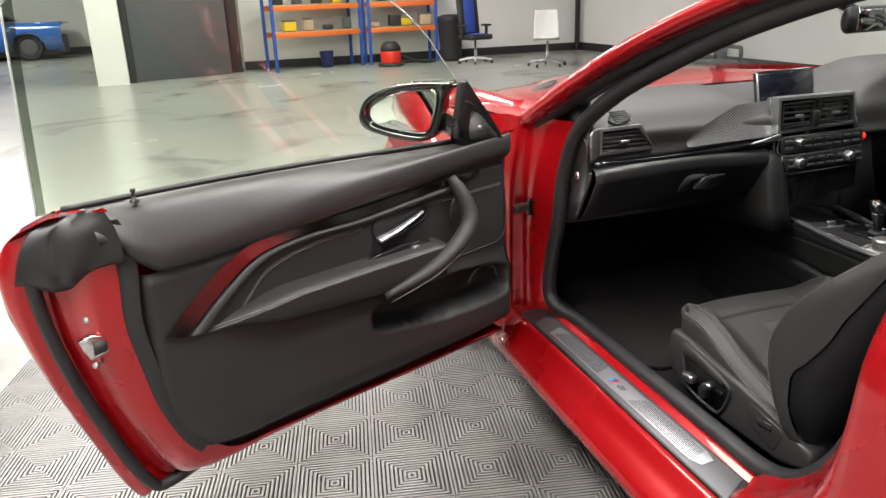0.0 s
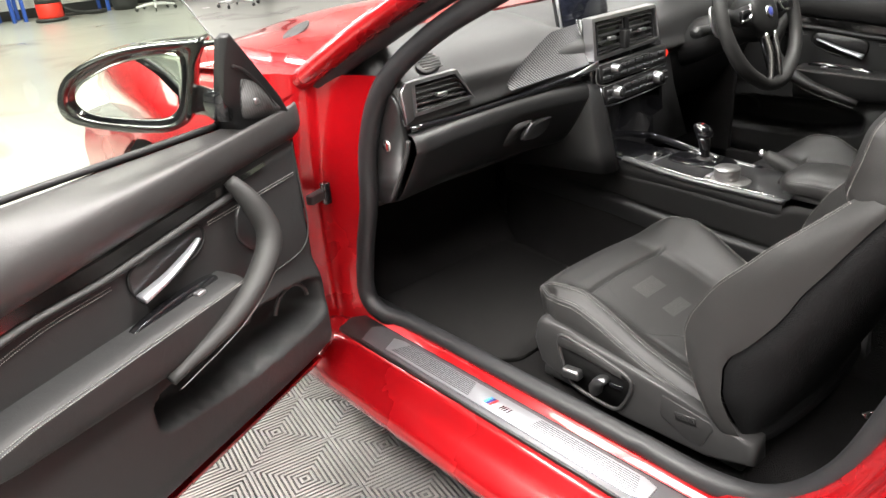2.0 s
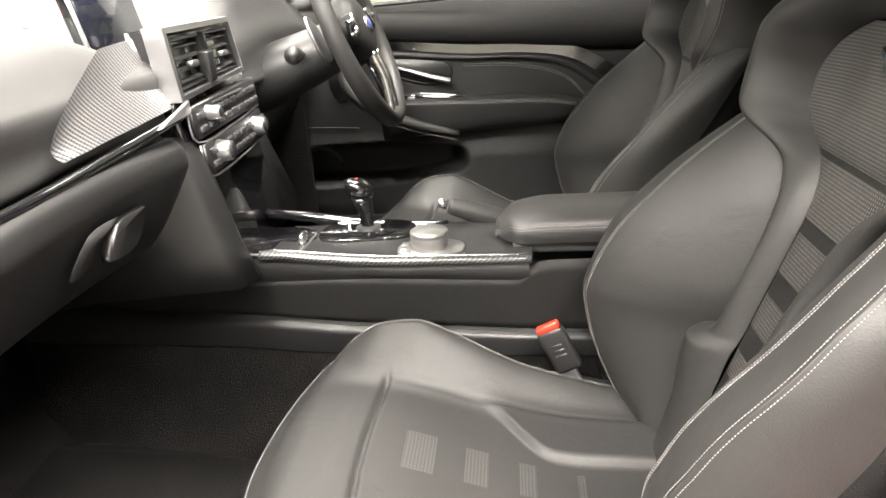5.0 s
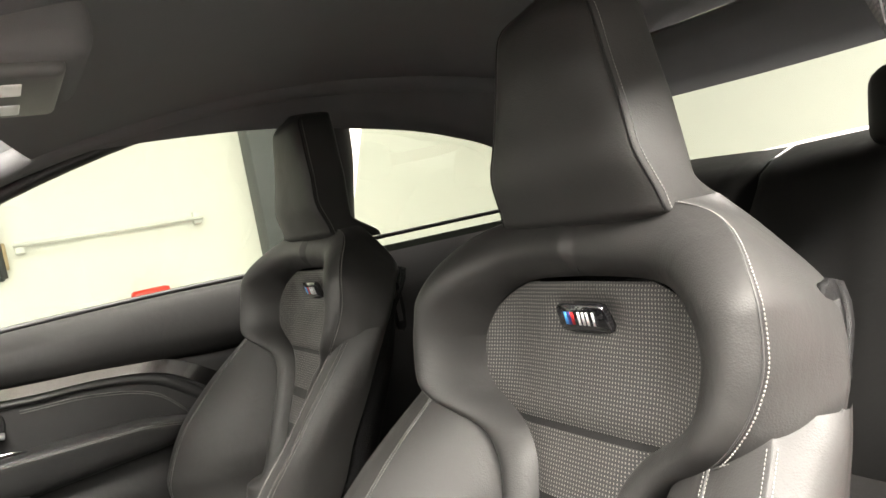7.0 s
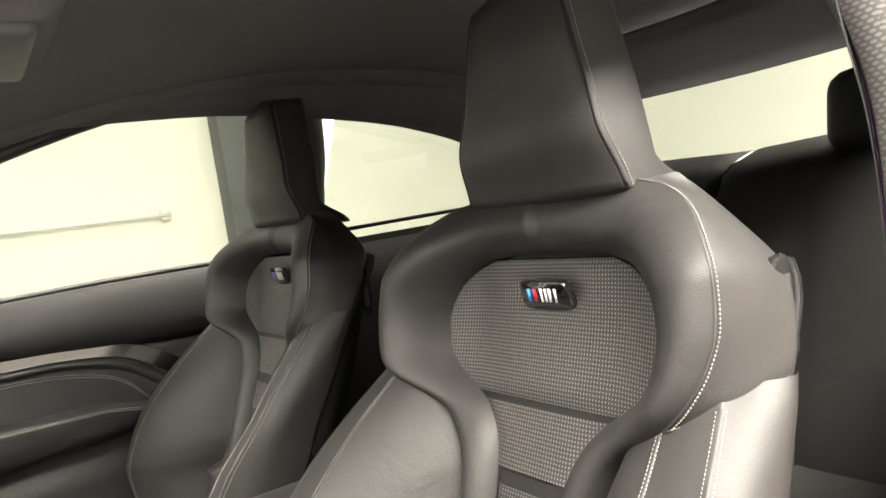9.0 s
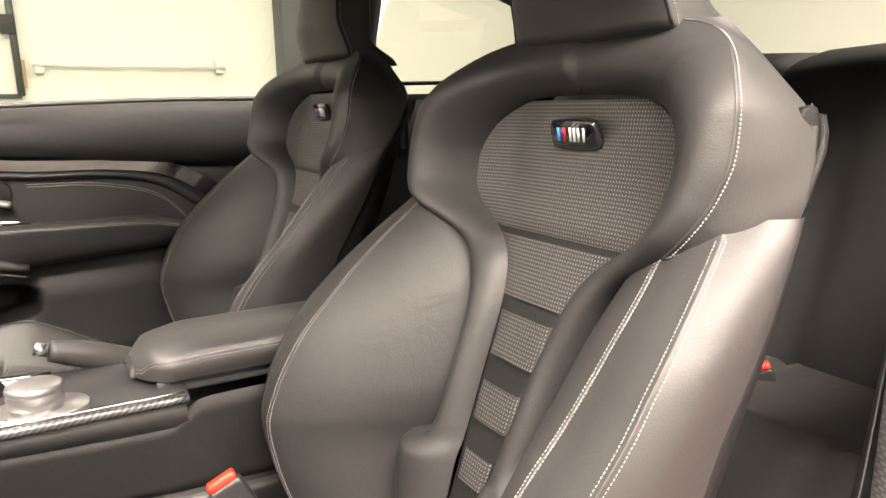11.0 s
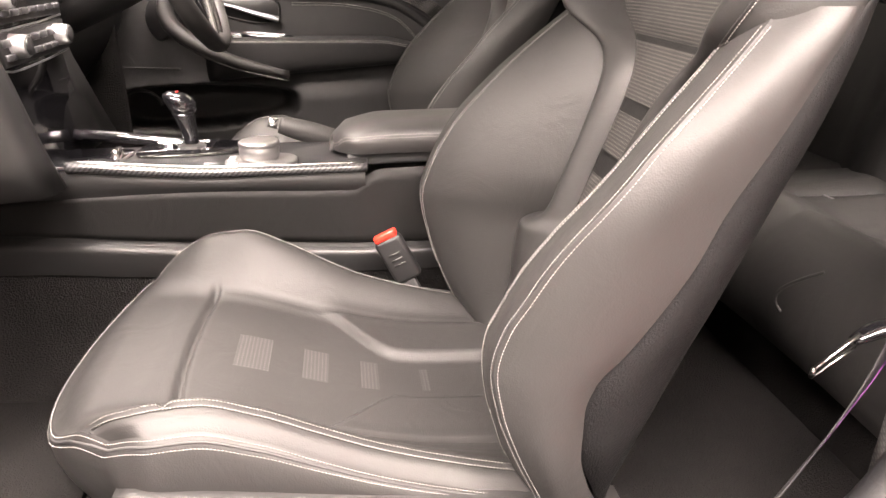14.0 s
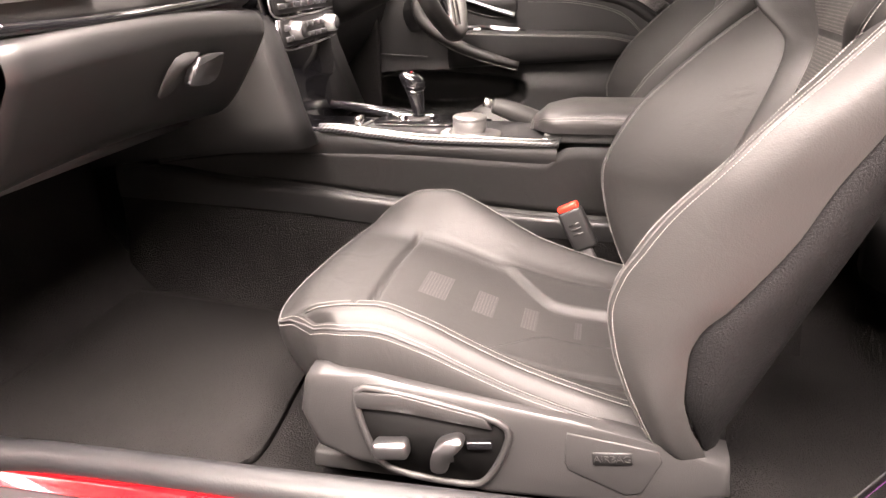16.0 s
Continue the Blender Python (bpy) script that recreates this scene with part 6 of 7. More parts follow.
def lid(u, v, dz=0.0):
    y = -1.390 - 0.40 * v
    front = smoothstep(0.0, 0.20, v)
    hw = 0.030 + 0.041 * min(1.0, v / 0.085) ** 0.55
    pts = [(-1.0, 0.618, 0), (-1.03, 0.630, 0), (-1.0, 0.637 + 0.004 * front, 0), (-0.86, 0.645 + 0.009 * front, 0), (-0.4, 0.650 + 0.014 * front, 0), (0.4, 0.650 + 0.014 * front, 0), (0.86, 0.645 + 0.009 * front, 0), (1.0, 0.637 + 0.004 * front, 0), (1.03, 0.63, 0), (1.0, 0.618, 0)]
    p = path(pts, 4)
    q = p[int(round(u * (len(p) - 1)))]
    nose = 0.014 * (1 - smoothstep(0, 0.05, v))
    return Vector((-0.004 + hw * q.x, y, max(0.618, q.y - nose) + dz))
bm = grid(lid, 36, 40)
# lighter leather puts the sheen from above into the lid's colour
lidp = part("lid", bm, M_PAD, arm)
part("lid_nose", grid(lambda u, v: (lambda p: Vector((p.x, p.y + 0.006 * math.sin(math.pi * v), 0.616 + (p.z - 0.616) * (1 - v))))(lid(u, 0.0)), 36, 6), M_LEATHER, arm)
st = bmesh.new()
for o in (0.0, 0.0045):
    stitches([lid(8 / 36, k / 60, 0.0006) + Vector((-0.0008, 0, o)) for k in range(61)], bm=st)
part("stitching", st, M_STITCH, lidp)
part("hinge_base", box(-0.004, -1.63, 0.609, 0.128, 0.44, 0.018, 0.004), M_BLACKTRIM, arm)
# seat belt buckles
def buckle(x, y, z, rx, ry, rz, sc=1.0):
    m = pose(x, y, z, rx, ry, rz) @ Matrix.Scale(sc, 4)
    b = thing("belt_buckle", pose(x, y, z), "black seat belt buckle with red release button", "buckle", "belt buckles")
    o = part("case", box(0, 0, -0.034, 0.018, 0.038, 0.066, 0.006, 3), M_PLASTIC, b)
    o.data.transform(m)
    o2 = part("release_button", box(0, 0, 0.002, 0.014, 0.032, 0.010, 0.003, 2), M_REDPLASTIC, b, "red button")
    o2.data.transform(m)
    o3 = part("stem", box(0, 0.004, -0.10, 0.010, 0.022, 0.09, 0.003, 2), M_BLACKTRIM, b)
    o3.data.transform(m)
    for k in range(3):
        o4 = part("imprint_bar", box(-0.0095, 0, -0.024 - 0.008 * k, 0.001, 0.016, 0.003, 0), M_PLASTIC_LIGHT, o)
        o4.data.transform(m)
    return b
buckle(-0.150, -1.460, 0.512, -27, 0, -8, 1.1)
buckle(-0.232, -2.292, 0.508, -20, 0, -53, 1.2)


# ---- front seats ----
SX = -0.378
back_y = spline([0.36, 0.42, 0.62, 0.80, 0.90, 1.02, 1.3], [-1.570, -1.597, -1.682, -1.758, -1.789, -1.806, -1.83])
P_IN = spline([0.40, 0.50, 0.60, 0.70, 0.755, 0.79, 0.815, 0.845, 0.88, 0.91, 0.93, 0.941], [0.018, 0.026, 0.036, 0.047, 0.058, 0.082, 0.122, 0.151, 0.153, 0.14, 0.115, 0.085])
INNER = spline([0.36, 0.45, 0.55, 0.575, 0.595, 0.63, 0.72, 0.78, 0.85], [0.110, 0.110, 0.108, 0.102, 0.092, 0.083, 0.090, 0.112, 0.150])
# seams of the side bolsters by height: crest seam, corner seam, edge of the back shell
CREST_S = spline([0.36, 0.45, 0.60, 0.75, 0.83, 0.86], [0.165, 0.183, 0.187, 0.187, 0.179, 0.172])
CREST_Y = spline([0.37, 0.40, 0.43, 0.47, 0.50, 0.54, 0.565, 0.59, 0.624, 0.662, 0.70, 0.732, 0.763, 0.794, 0.828, 0.86], [-1.600, -1.572, -1.552, -1.540, -1.532, -1.528, -1.531, -1.543, -1.562, -1.592, -1.628, -1.655, -1.680, -1.708, -1.738, -1.766])
FAR_Y = spline([0.37, 0.40, 0.45, 0.53, 0.583, 0.62, 0.676, 0.729, 0.78, 0.82, 0.86], [-1.605, -1.575, -1.545, -1.518, -1.510, -1.521, -1.552, -1.600, -1.655, -1.704, -1.756])
CORNER_S = spline([0.36, 0.42, 0.50, 0.57, 0.65, 0.70, 0.75, 0.78, 0.81, 0.845, 0.87], [0.222, 0.244, 0.250, 0.250, 0.257, 0.260, 0.254, 0.246, 0.237, 0.226, 0.215])
CORNER_Y = spline([0.37, 0.40, 0.435, 0.477, 0.52, 0.56, 0.599, 0.625, 0.649, 0.674, 0.70, 0.725, 0.751, 0.78, 0.813, 0.845, 0.87], [-1.600, -1.580, -1.563, -1.545, -1.531, -1.525, -1.535, -1.550, -1.564, -1.582, -1.605, -1.628, -1.651, -1.681, -1.715, -1.747, -1.775])
EDGE_S = spline([0.36, 0.40, 0.48, 0.60, 0.75, 0.82, 0.86], [0.222, 0.245, 0.260, 0.264, 0.262, 0.256, 0.247])
EDGE_Y = spline([0.37, 0.41, 0.435, 0.479, 0.52, 0.55, 0.575, 0.61, 0.65, 0.70, 0.74, 0.785, 0.815, 0.84, 0.86], [-1.645, -1.627, -1.614, -1.603, -1.603, -1.612, -1.634, -1.660, -1.686, -1.710, -1.735, -1.762, -1.780, -1.797, -1.810])


def wing_depth(s, z):
    """How far the shoulders reach forward of the plain back."""
    up = smoothstep(0.72, 0.84, z) * (1 - 0.6 * smoothstep(0.93, 1.0, z))
    return 0.034 * smoothstep(0.09, 0.222, abs(s)) * up - 0.018 * smoothstep(0.95, 1.012, z) ** 2


def seat_front(s, z, lift=0.0):
    return Vector((SX + s, back_y(z) + wing_depth(s, z) + lift, z))


# the raised surround: inner seam (s, z), outer edge (s, z), way out beyond it (s, z), roll height
YOKE = [((0.018, 0.405), (0.112, 0.405), (1, 0), 0.004), ((0.026, 0.50), (0.120, 0.50), (1, 0), 0.020), ((0.030, 0.545), (0.128, 0.546), (1, 0), 0.034),
        ((0.033, 0.572), (0.124, 0.578), (1, 0), 0.040), ((0.035, 0.592), (0.098, 0.584), (1, 0), 0.023), ((0.037, 0.61), (0.083, 0.612), (1, 0), 0.020),
        ((0.043, 0.67), (0.085, 0.672), (1, 0), 0.021), ((0.049, 0.72), (0.097, 0.728), (1, 0), 0.021), ((0.060, 0.762), (0.117, 0.768), (1, 0), 0.021),
        ((0.080, 0.789), (0.147, 0.795), (1, 0.05), 0.021), ((0.107, 0.808), (0.178, 0.814), (1, 0.1), 0.019), ((0.133, 0.827), (0.203, 0.836), (1, 0.05), 0.017), ((0.150, 0.853), (0.220, 0.864), (1, 0), 0.015),
        ((0.153, 0.882), (0.228, 0.897), (1, 0), 0.014), ((0.144, 0.907), (0.226, 0.930), (0.97, 0.2), 0.014), ((0.125, 0.926), (0.213, 0.958), (0.85, 0.5), 0.014),
        ((0.098, 0.938), (0.190, 0.982), (0.7, 0.7), 0.014), ((0.070, 0.943), (0.150, 1.000), (0.4, 0.9), 0.013), ((0.035, 0.9445), (0.080, 1.010), (0.1, 1), 0.011), ((0.0, 0.945), (0.0, 1.012), (0, 1), 0.010)]
_k = list(range(len(YOKE)))
Y_IS, Y_IZ, Y_OS, Y_OZ, Y_NS, Y_NZ, Y_ROLL = (spline(_k, [f(r) for r in YOKE]) for f in (lambda r: r[0][0], lambda r: r[0][1], lambda r: r[1][0], lambda r: r[1][1], lambda r: r[2][0], lambda r: r[2][1], lambda r: r[3]))


def yoke(t, v, side):
    """Point on the surround: t along it from the bottom to the top middle, v from the inner seam outward."""
    s, z = Y_IS(t) + (Y_OS(t) - Y_IS(t)) * v, Y_IZ(t) + (Y_OZ(t) - Y_IZ(t)) * v
    hem = smoothstep(7.2, 9.6, t)
    d = Y_ROLL(t) * (math.sin(math.pi * (0.04 + v * (0.92 - 0.22 * hem))) ** 0.75)
    d -= 0.009 * (1 - v) ** 10 + (0.030 - 0.030 * hem) * v ** 9
    full = smoothstep(8.5, 11.5, t) * (1 - 0.55 * smoothstep(15.0, 18.0, t))
    d += (0.030 if side > 0 else 0.013) * full * math.sin(math.pi * v ** 1.35) ** 0.9
    if side > 0:
        s *= 1 + 0.05 * full * v
    return seat_front(side * s, z, d)


# rear limit of the shoulder piece along the surround's outer edge
SH_T = (9.6, 10.3, 11, 12, 13, 14, 15, 16, 17, 17.55)
SH_S = spline(SH_T, (0.246, 0.247, 0.247, 0.243, 0.235, 0.223, 0.206, 0.185, 0.159, 0.137))
SH_Y = spline(SH_T, (-1.796, -1.800, -1.806, -1.818, -1.832, -1.845, -1.860, -1.866, -1.856, -1.842))
SH_Z = spline(SH_T, (0.846, 0.851, 0.860, 0.880, 0.900, 0.917, 0.931, 0.948, 0.980, 1.008))
SH_BULGE = spline(SH_T, (0.020, 0.018, 0.014, 0.010, 0.009, 0.009, 0.008, 0.006, 0.003, 0.001))


def shoulder(t, v, side):
    """Side of the shoulder, from the surround's stitched edge (v = 0) back to the shell (v = 1) and in behind it."""
    e = yoke(t, 1.0, side)
    r = Vector((SX + side * SH_S(t), SH_Y(t), SH_Z(t)))
    w = min(1.0, v / 0.88)
    out = Vector((side * 0.80, 0.60, 0.0))
    p = e.lerp(r, w) + out * SH_BULGE(t) * math.sin(math.pi * w) ** 0.85
    if v > 0.88:
        k = (v - 0.88) / 0.12
        p += Vector((-side * 0.030 * k * k, -0.016 * k, -0.010 * k))
    return p


def bolster_profile(z, side):
    """Section of a side bolster: inner foot, crest seam, corner seam, shell edge."""
    b = back_y(z)
    s1, s2, s3 = CREST_S(z), CORNER_S(z), EDGE_S(z)
    if side < 0:
        c1, c2 = CREST_Y(z) - b, CORNER_Y(z) - b
    else:
        s1, s2 = s1 + 0.014, s2 - 0.004
        c1 = FAR_Y(z) - b
        c2 = c1 - 0.008
    c3 = EDGE_Y(z) - b
    inn = INNER(z) - 0.006
    w = s1 - inn
    pts = [(inn - 0.012, -0.045), (inn + 0.10 * w, -0.014 + 0.06 * c1), (inn + 0.30 * w, 0.32 * c1), (inn + 0.55 * w, 0.66 * c1), (inn + 0.80 * w, 0.89 * c1), (s1 - 0.006, 0.985 * c1),
           (s1 - 0.0025, c1), (s1 + 0.0025, c1 + 0.001), ((s1 + s2) / 2, (c1 + c2) / 2 + 0.004), (s2 - 0.003, c2 + 0.001), (s2 + 0.002, c2 - 0.003), (s2 + 0.45 * (s3 - s2) + 0.009, c2 + 0.38 * (c3 - c2)), (s3 + 0.004, c2 + 0.75 * (c3 - c2)), (s3, c3)]
    p = path([(side * a, q, 0) for a, q in pts], 4)
    return [Vector((SX + v.x, b + v.y, z)) for v in p]


def on_bolster(z, idx, side, lift=0.0012):
    prof = bolster_profile(z, side)
    a = prof[idx * 4]
    t = (prof[min(idx * 4 + 1, len(prof) - 1)] - prof[idx * 4 - 1])
    nrm = Vector((t.y, -t.x, 0)) * (-1 if side > 0 else 1)
    nrm.normalize()
    if nrm.y < 0:
        nrm = -nrm
    return a + nrm * lift


CUSH_Z = spline([-1.62, -1.55, -1.49, -1.42, -1.36, -1.29, -1.23, -1.19, -1.15, -1.12, -1.08], [0.398, 0.402, 0.406, 0.420, 0.438, 0.462, 0.478, 0.485, 0.485, 0.478, 0.46])
RIM_Z = spline([-1.62, -1.554, -1.48, -1.424, -1.371, -1.318, -1.265, -1.23, -1.19, -1.145, -1.10], [0.413, 0.426, 0.446, 0.465, 0.488, 0.512, 0.527, 0.525, 0.517, 0.500, 0.478])
FAR_RIM = spline([-1.62, -1.42, -1.35, -1.26, -1.22, -1.17, -1.13, -1.08], [0.0, 0.0, 0.006, 0.016, 0.016, 0.002, -0.008, -0.008])
CUSH_HALF, CUSH_BACK = 0.224, -1.615


def cushion_front(q):
    return -1.085 - (0.075 if q < 0 else 0.045) * q * q - 0.030 * abs(q) ** 6


def cushion_at(q, v, lift=0.0):
    """Top of the cushion: q from -1 at the door side to 1, v from the back (0) to the front edge (1)."""
    y = CUSH_BACK + (cushion_front(q) - CUSH_BACK) * v
    a = abs(q)
    rim = RIM_Z(y) + (FAR_RIM(y) if q > 0 else 0.0)
    z = CUSH_Z(y) + (rim - CUSH_Z(y)) * smoothstep(0.52, 0.90, a) ** 1.2
    s = CUSH_HALF * q * (1 - 0.09 * smoothstep(0.90, 1.02, v) * a ** 4)
    edge = 0.046 + 0.085 * smoothstep(-1.46, -1.36, y)
    z += 0.012 * smoothstep(-1.345, -1.40, y) * smoothstep(edge - 0.003, edge + 0.010, abs(s)) * (1 - smoothstep(0.55, 0.72, a))
    z -= 0.016 * smoothstep(0.90, 1.0, a) ** 1.6
    z -= 0.014 * smoothstep(0.90, 1.0, v) ** 2 * (1 - 0.6 * a ** 4)
    z -= 0.0035 * math.exp(-((a - 0.915) / 0.010) ** 2) + 0.0035 * math.exp(-((a - 0.63) / 0.012) ** 2) * smoothstep(-1.215, -1.25, y)
    z -= 0.010 * math.exp(-((y + 1.222 + 0.020 * q * q) / 0.0032) ** 2) * (1 - smoothstep(0.62, 0.66, q) - smoothstep(0.88, 0.91, -q))
    return Vector((SX + s, y, z + lift))


def cushion_v(q, y):
    return (y - CUSH_BACK) / (cushion_front(q) - CUSH_BACK)


def build_seat():
    seat = thing("sports_seat", pose(SX, -1.38, 0.30), "black leather sports seat with white stitching on the cabin floor", "car seat", "front seats")
    # backrest upholstery
    top_t = len(YOKE) - 1
    surround = bmesh.new()
    rows = [[yoke(top_t * k / 170, i / 18, -1) for i in range(19)] for k in range(171)]
    rows += [[yoke(top_t * (1 - k / 170), i / 18, 1) for i in range(19)] for k in range(1, 171)]
    surround = part("backrest_surround", skin(surround, rows, closed=False), M_LEATHER, seat)
    # centre panel, in bands
    def panel(name, z0, z1, mat, shrink=1.0, lift=-0.002, label="", rows=16, parent=seat):
        def fn(u, v):
            z = z0 + (z1 - z0) * v
            q = -1 + 2 * u
            e = max(abs(q) ** 10, abs(2 * v - 1) ** 12 if rows > 12 else 0)
            hump = 0.010 * math.exp(-((z - 0.907) / 0.019) ** 2 - (P_IN(z) * q / 0.047) ** 4)
            return seat_front(P_IN(z) * shrink * q, z, lift - 0.003 * e - hump)
        return part(name, grid(fn, 26, rows), mat, parent, label)
    panel("backrest_panel", 0.803, 0.940, M_PERF, label="perforated black leather panel")
    panel("backrest_band", 0.797, 0.8045, M_LEATHER_SOFT, 1.0, -0.002, rows=3)
    panel("backrest_panel", 0.738, 0.798, M_PERF, label="perforated black leather panel", rows=10)
    panel("centre_strip", 0.408, 0.740, M_LEATHER_SOFT, 1.0, -0.003, rows=30)
    for z0, z1, sh in ((0.680, 0.724, 0.86), (0.618, 0.655, 0.8), (0.560, 0.589, 0.70), (0.500, 0.518, 0.55)):
        panel("perforated_patch", z0, z1, M_PERF, sh, 0.0006, rows=6)
    seam = [seat_front(0.0, 0.949 + 0.060 * k / 10, 0.0125 * math.sin(math.pi * (0.1 + 0.065 * k)) - 0.001) for k in range(11)]
    part("centre_seam", tube(seam, 0.0009, 5, raw=True), M_BLACKTRIM, surround)
    # badge in the panel
    bz, tilt = 0.907, math.radians(-16)
    bm_ = Matrix.Translation((SX, back_y(bz) + 0.0, bz)) @ Matrix.Rotation(tilt, 4, "X")
    ol = round_outline([(-0.036, -0.010), (-0.032, -0.015), (0, -0.0165), (0.032, -0.015), (0.036, -0.010), (0.034, 0.008), (0.028, 0.0145), (0, 0.016), (-0.028, 0.0145), (-0.034, 0.008)], 4)
    badge = part("badge", prism(ol, lambda a, b, d: bm_ @ Vector((a, -0.004 + d, b)), 0.007, 0.0025), M_PIANO, seat, "gloss black emblem plate with coloured bars")
    face = bm_ @ Matrix.Translation((0, 0.0036, 0)) @ Matrix.Rotation(math.radians(90), 4, "X") @ Matrix.Rotation(math.pi, 4, "Y")
    marks(0.021, face @ Matrix.Translation((0.008, 0, 0)), M_WHITE, badge, "white raised emblem bar")
    for k, mt in enumerate((M_BLUE_BAR, M_NAVY_BAR, M_RED_BAR)):
        x0 = -0.0235 + 0.0048 * k
        part("emblem_bar", prism([(x0 - 0.002, -0.0072), (x0 + 0.0022, -0.0072), (x0 + 0.0048, 0.0072), (x0 + 0.0006, 0.0072)], lambda a, b, d: face @ Vector((a, b, d)), 0.0006, 0), mt, badge)
    # side bolsters of the backrest, with shoulder pieces
    for side in (-1, 1):
        top_z = 0.852 if side < 0 else 0.856
        rings = [bolster_profile(0.372 + (top_z - 0.372) * k / 70, side) for k in range(71)]
        bol = part("backrest_bolster", skin(bmesh.new(), rings, closed=False), M_LEATHER, seat)
        st = bmesh.new()
        zs = [0.40 + (0.838 - 0.40) * k / 70 for k in range(71)]
        for idx in ((6, 7, 9, 10) if side < 0 else (5, 6)):
            stitches([on_bolster(z, idx, side) for z in zs], bm=st)
        part("stitching", st, M_STITCH, bol)
        for ia, ib in (((6, 7), (9, 10)) if side < 0 else ((5, 6),)):
            part("seam", tube([(on_bolster(z, ia, side, 0.0002) + on_bolster(z, ib, side, 0.0002)) / 2 for z in zs], 0.0011, 6, raw=True), M_BLACKTRIM, bol)
        t0, t1 = 10.2, 17.55
        sh = part("shoulder_piece", grid(lambda u, v: shoulder(t0 + (t1 - t0) * v, u, side), 36, 60), M_LEATHER, seat)
        st = bmesh.new()
        stitches([shoulder(t0 + (t1 - t0) * k / 80, 0.055, side) + Vector((side * 0.0012, 0.0010, 0.0004)) for k in range(81)], bm=st, r=0.0007)
        stitches([shoulder(t0 + 0.10, 0.06 + 0.80 * k / 30, side) + Vector((side * 0.0010, 0.0010, 0)) for k in range(31)], bm=st)
        part("stitching", st, M_STITCH, sh)
        part("seam", tube([shoulder(t0, 0.02 + 0.84 * k / 30, side) + Vector((side * 0.0004, 0.0006, 0)) for k in range(31)], 0.0014, 6, raw=True), M_BLACKTRIM, sh)
        part("seam", tube([shoulder(t0 + (t1 - t0) * k / 60, 0.012, side) + Vector((side * 0.0002, 0.0002, 0)) for k in range(61)], 0.0009, 6, raw=True), M_BLACKTRIM, sh)
    # hard back shell
    SHELL_W = spline([0.37, 0.40, 0.48, 0.60, 0.75, 0.82, 0.86, 0.90, 0.94, 0.96], [0.212, 0.236, 0.256, 0.261, 0.259, 0.252, 0.240, 0.230, 0.205, 0.185])
    SHELL_Y = spline([0.37, 0.41, 0.479, 0.52, 0.55, 0.575, 0.61, 0.65, 0.70, 0.74, 0.785, 0.84, 0.88, 0.92, 0.96], [-1.647, -1.629, -1.605, -1.605, -1.614, -1.636, -1.662, -1.688, -1.712, -1.737, -1.764, -1.800, -1.838, -1.868, -1.885])

    def shell(u, v):
        z = 0.37 + 0.555 * v
        a = -1 + 2 * u
        w = SHELL_W(z)
        q = abs(a)
        end = SHELL_Y(z) - back_y(z)
        deep = max(0.012, 0.062 + end)
        y = back_y(z) + end - deep * (1 - q ** 15) - 0.020 * (1 - q**2)
        return Vector((SX + w * a, y, z))
    part("back_shell", thick(grid(shell, 40, 40), 0.006), M_SHELL, seat, "grained black backrest shell")
    # headrest, joined to the backrest
    HW = spline([0.985, 1.006, 1.04, 1.075, 1.14, 1.185, 1.203, 1.214, 1.220], [0.114, 0.111, 0.105, 0.096, 0.078, 0.067, 0.058, 0.041, 0.016])
    rings = []
    for k in range(41):
        z = 0.985 + (1.220 - 0.985) * k / 40
        w = HW(z)
        rim = smoothstep(1.188, 1.221, z) ** 2
        yc = back_y(min(z, 1.1)) - 0.07 * max(0, z - 1.05) - 0.020 * rim
        f = 0.014 + 0.022 * smoothstep(0.99, 1.07, z)
        d = 0.046 - 0.012 * rim + 0.05 * smoothstep(1.03, 0.985, z)
        f0 = f - 0.03 * smoothstep(1.003, 0.985, z)
        pts = [(-w, f0 - 0.008), (-w * 0.6, f0 - 0.001), (0, f0), (w * 0.6, f0 - 0.001), (w, f0 - 0.008), (w + 0.006, f0 - 0.022), (w + 0.010, -d * 0.5), (w + 0.004, -d + 0.010), (w * 0.6, -d), (0, -d - 0.004), (-w * 0.6, -d), (-w - 0.004, -d + 0.010), (-w - 0.010, -d * 0.5), (-w - 0.006, f0 - 0.022)]
        rings.append([Vector((SX + v.x, yc + v.y, z)) for v in path([(a, b, 0) for a, b in pts], 4, True)])
    bm = skin(bmesh.new(), rings)
    hr = part("headrest", bm, M_LEATHER, seat)
    st = bmesh.new()
    for side, idx in ((-1, 0), (1, 4)):
        line = [rings[k][(idx * 4 + (-3 if side < 0 else 3)) % 56] + Vector((side * 0.0008, 0.0006, 0)) for k in range(3, 38)]
        stitches(line, bm=st)
        part("piping", tube([rings[k][(idx * 4 + (-1 if side < 0 else 1)) % 56] for k in range(3, 39)], 0.0018, 6, raw=True), M_LEATHER_SOFT, hr)
    part("stitching", st, M_STITCH, hr)
    # cushion
    top = part("cushion", grid(lambda u, v: cushion_at(-1 + 2 * u, v), 96, 150), M_LEATHER, seat)

    def border(t):
        """Edge of the cushion from the door side's back, round the front, to the other back; with the way out."""
        if t < 0.4:
            return cushion_at(-1, t / 0.4), Vector((-1, 0.25 * smoothstep(0.33, 0.4, t), 0)).normalized()
        if t > 0.6:
            return cushion_at(1, (1 - t) / 0.4), Vector((1, 0.25 * smoothstep(0.67, 0.6, t), 0)).normalized()
        q = -1 + 2 * (t - 0.4) / 0.2
        return cushion_at(q, 1.0), Vector((0.9 * q ** 5, 1, 0)).normalized()

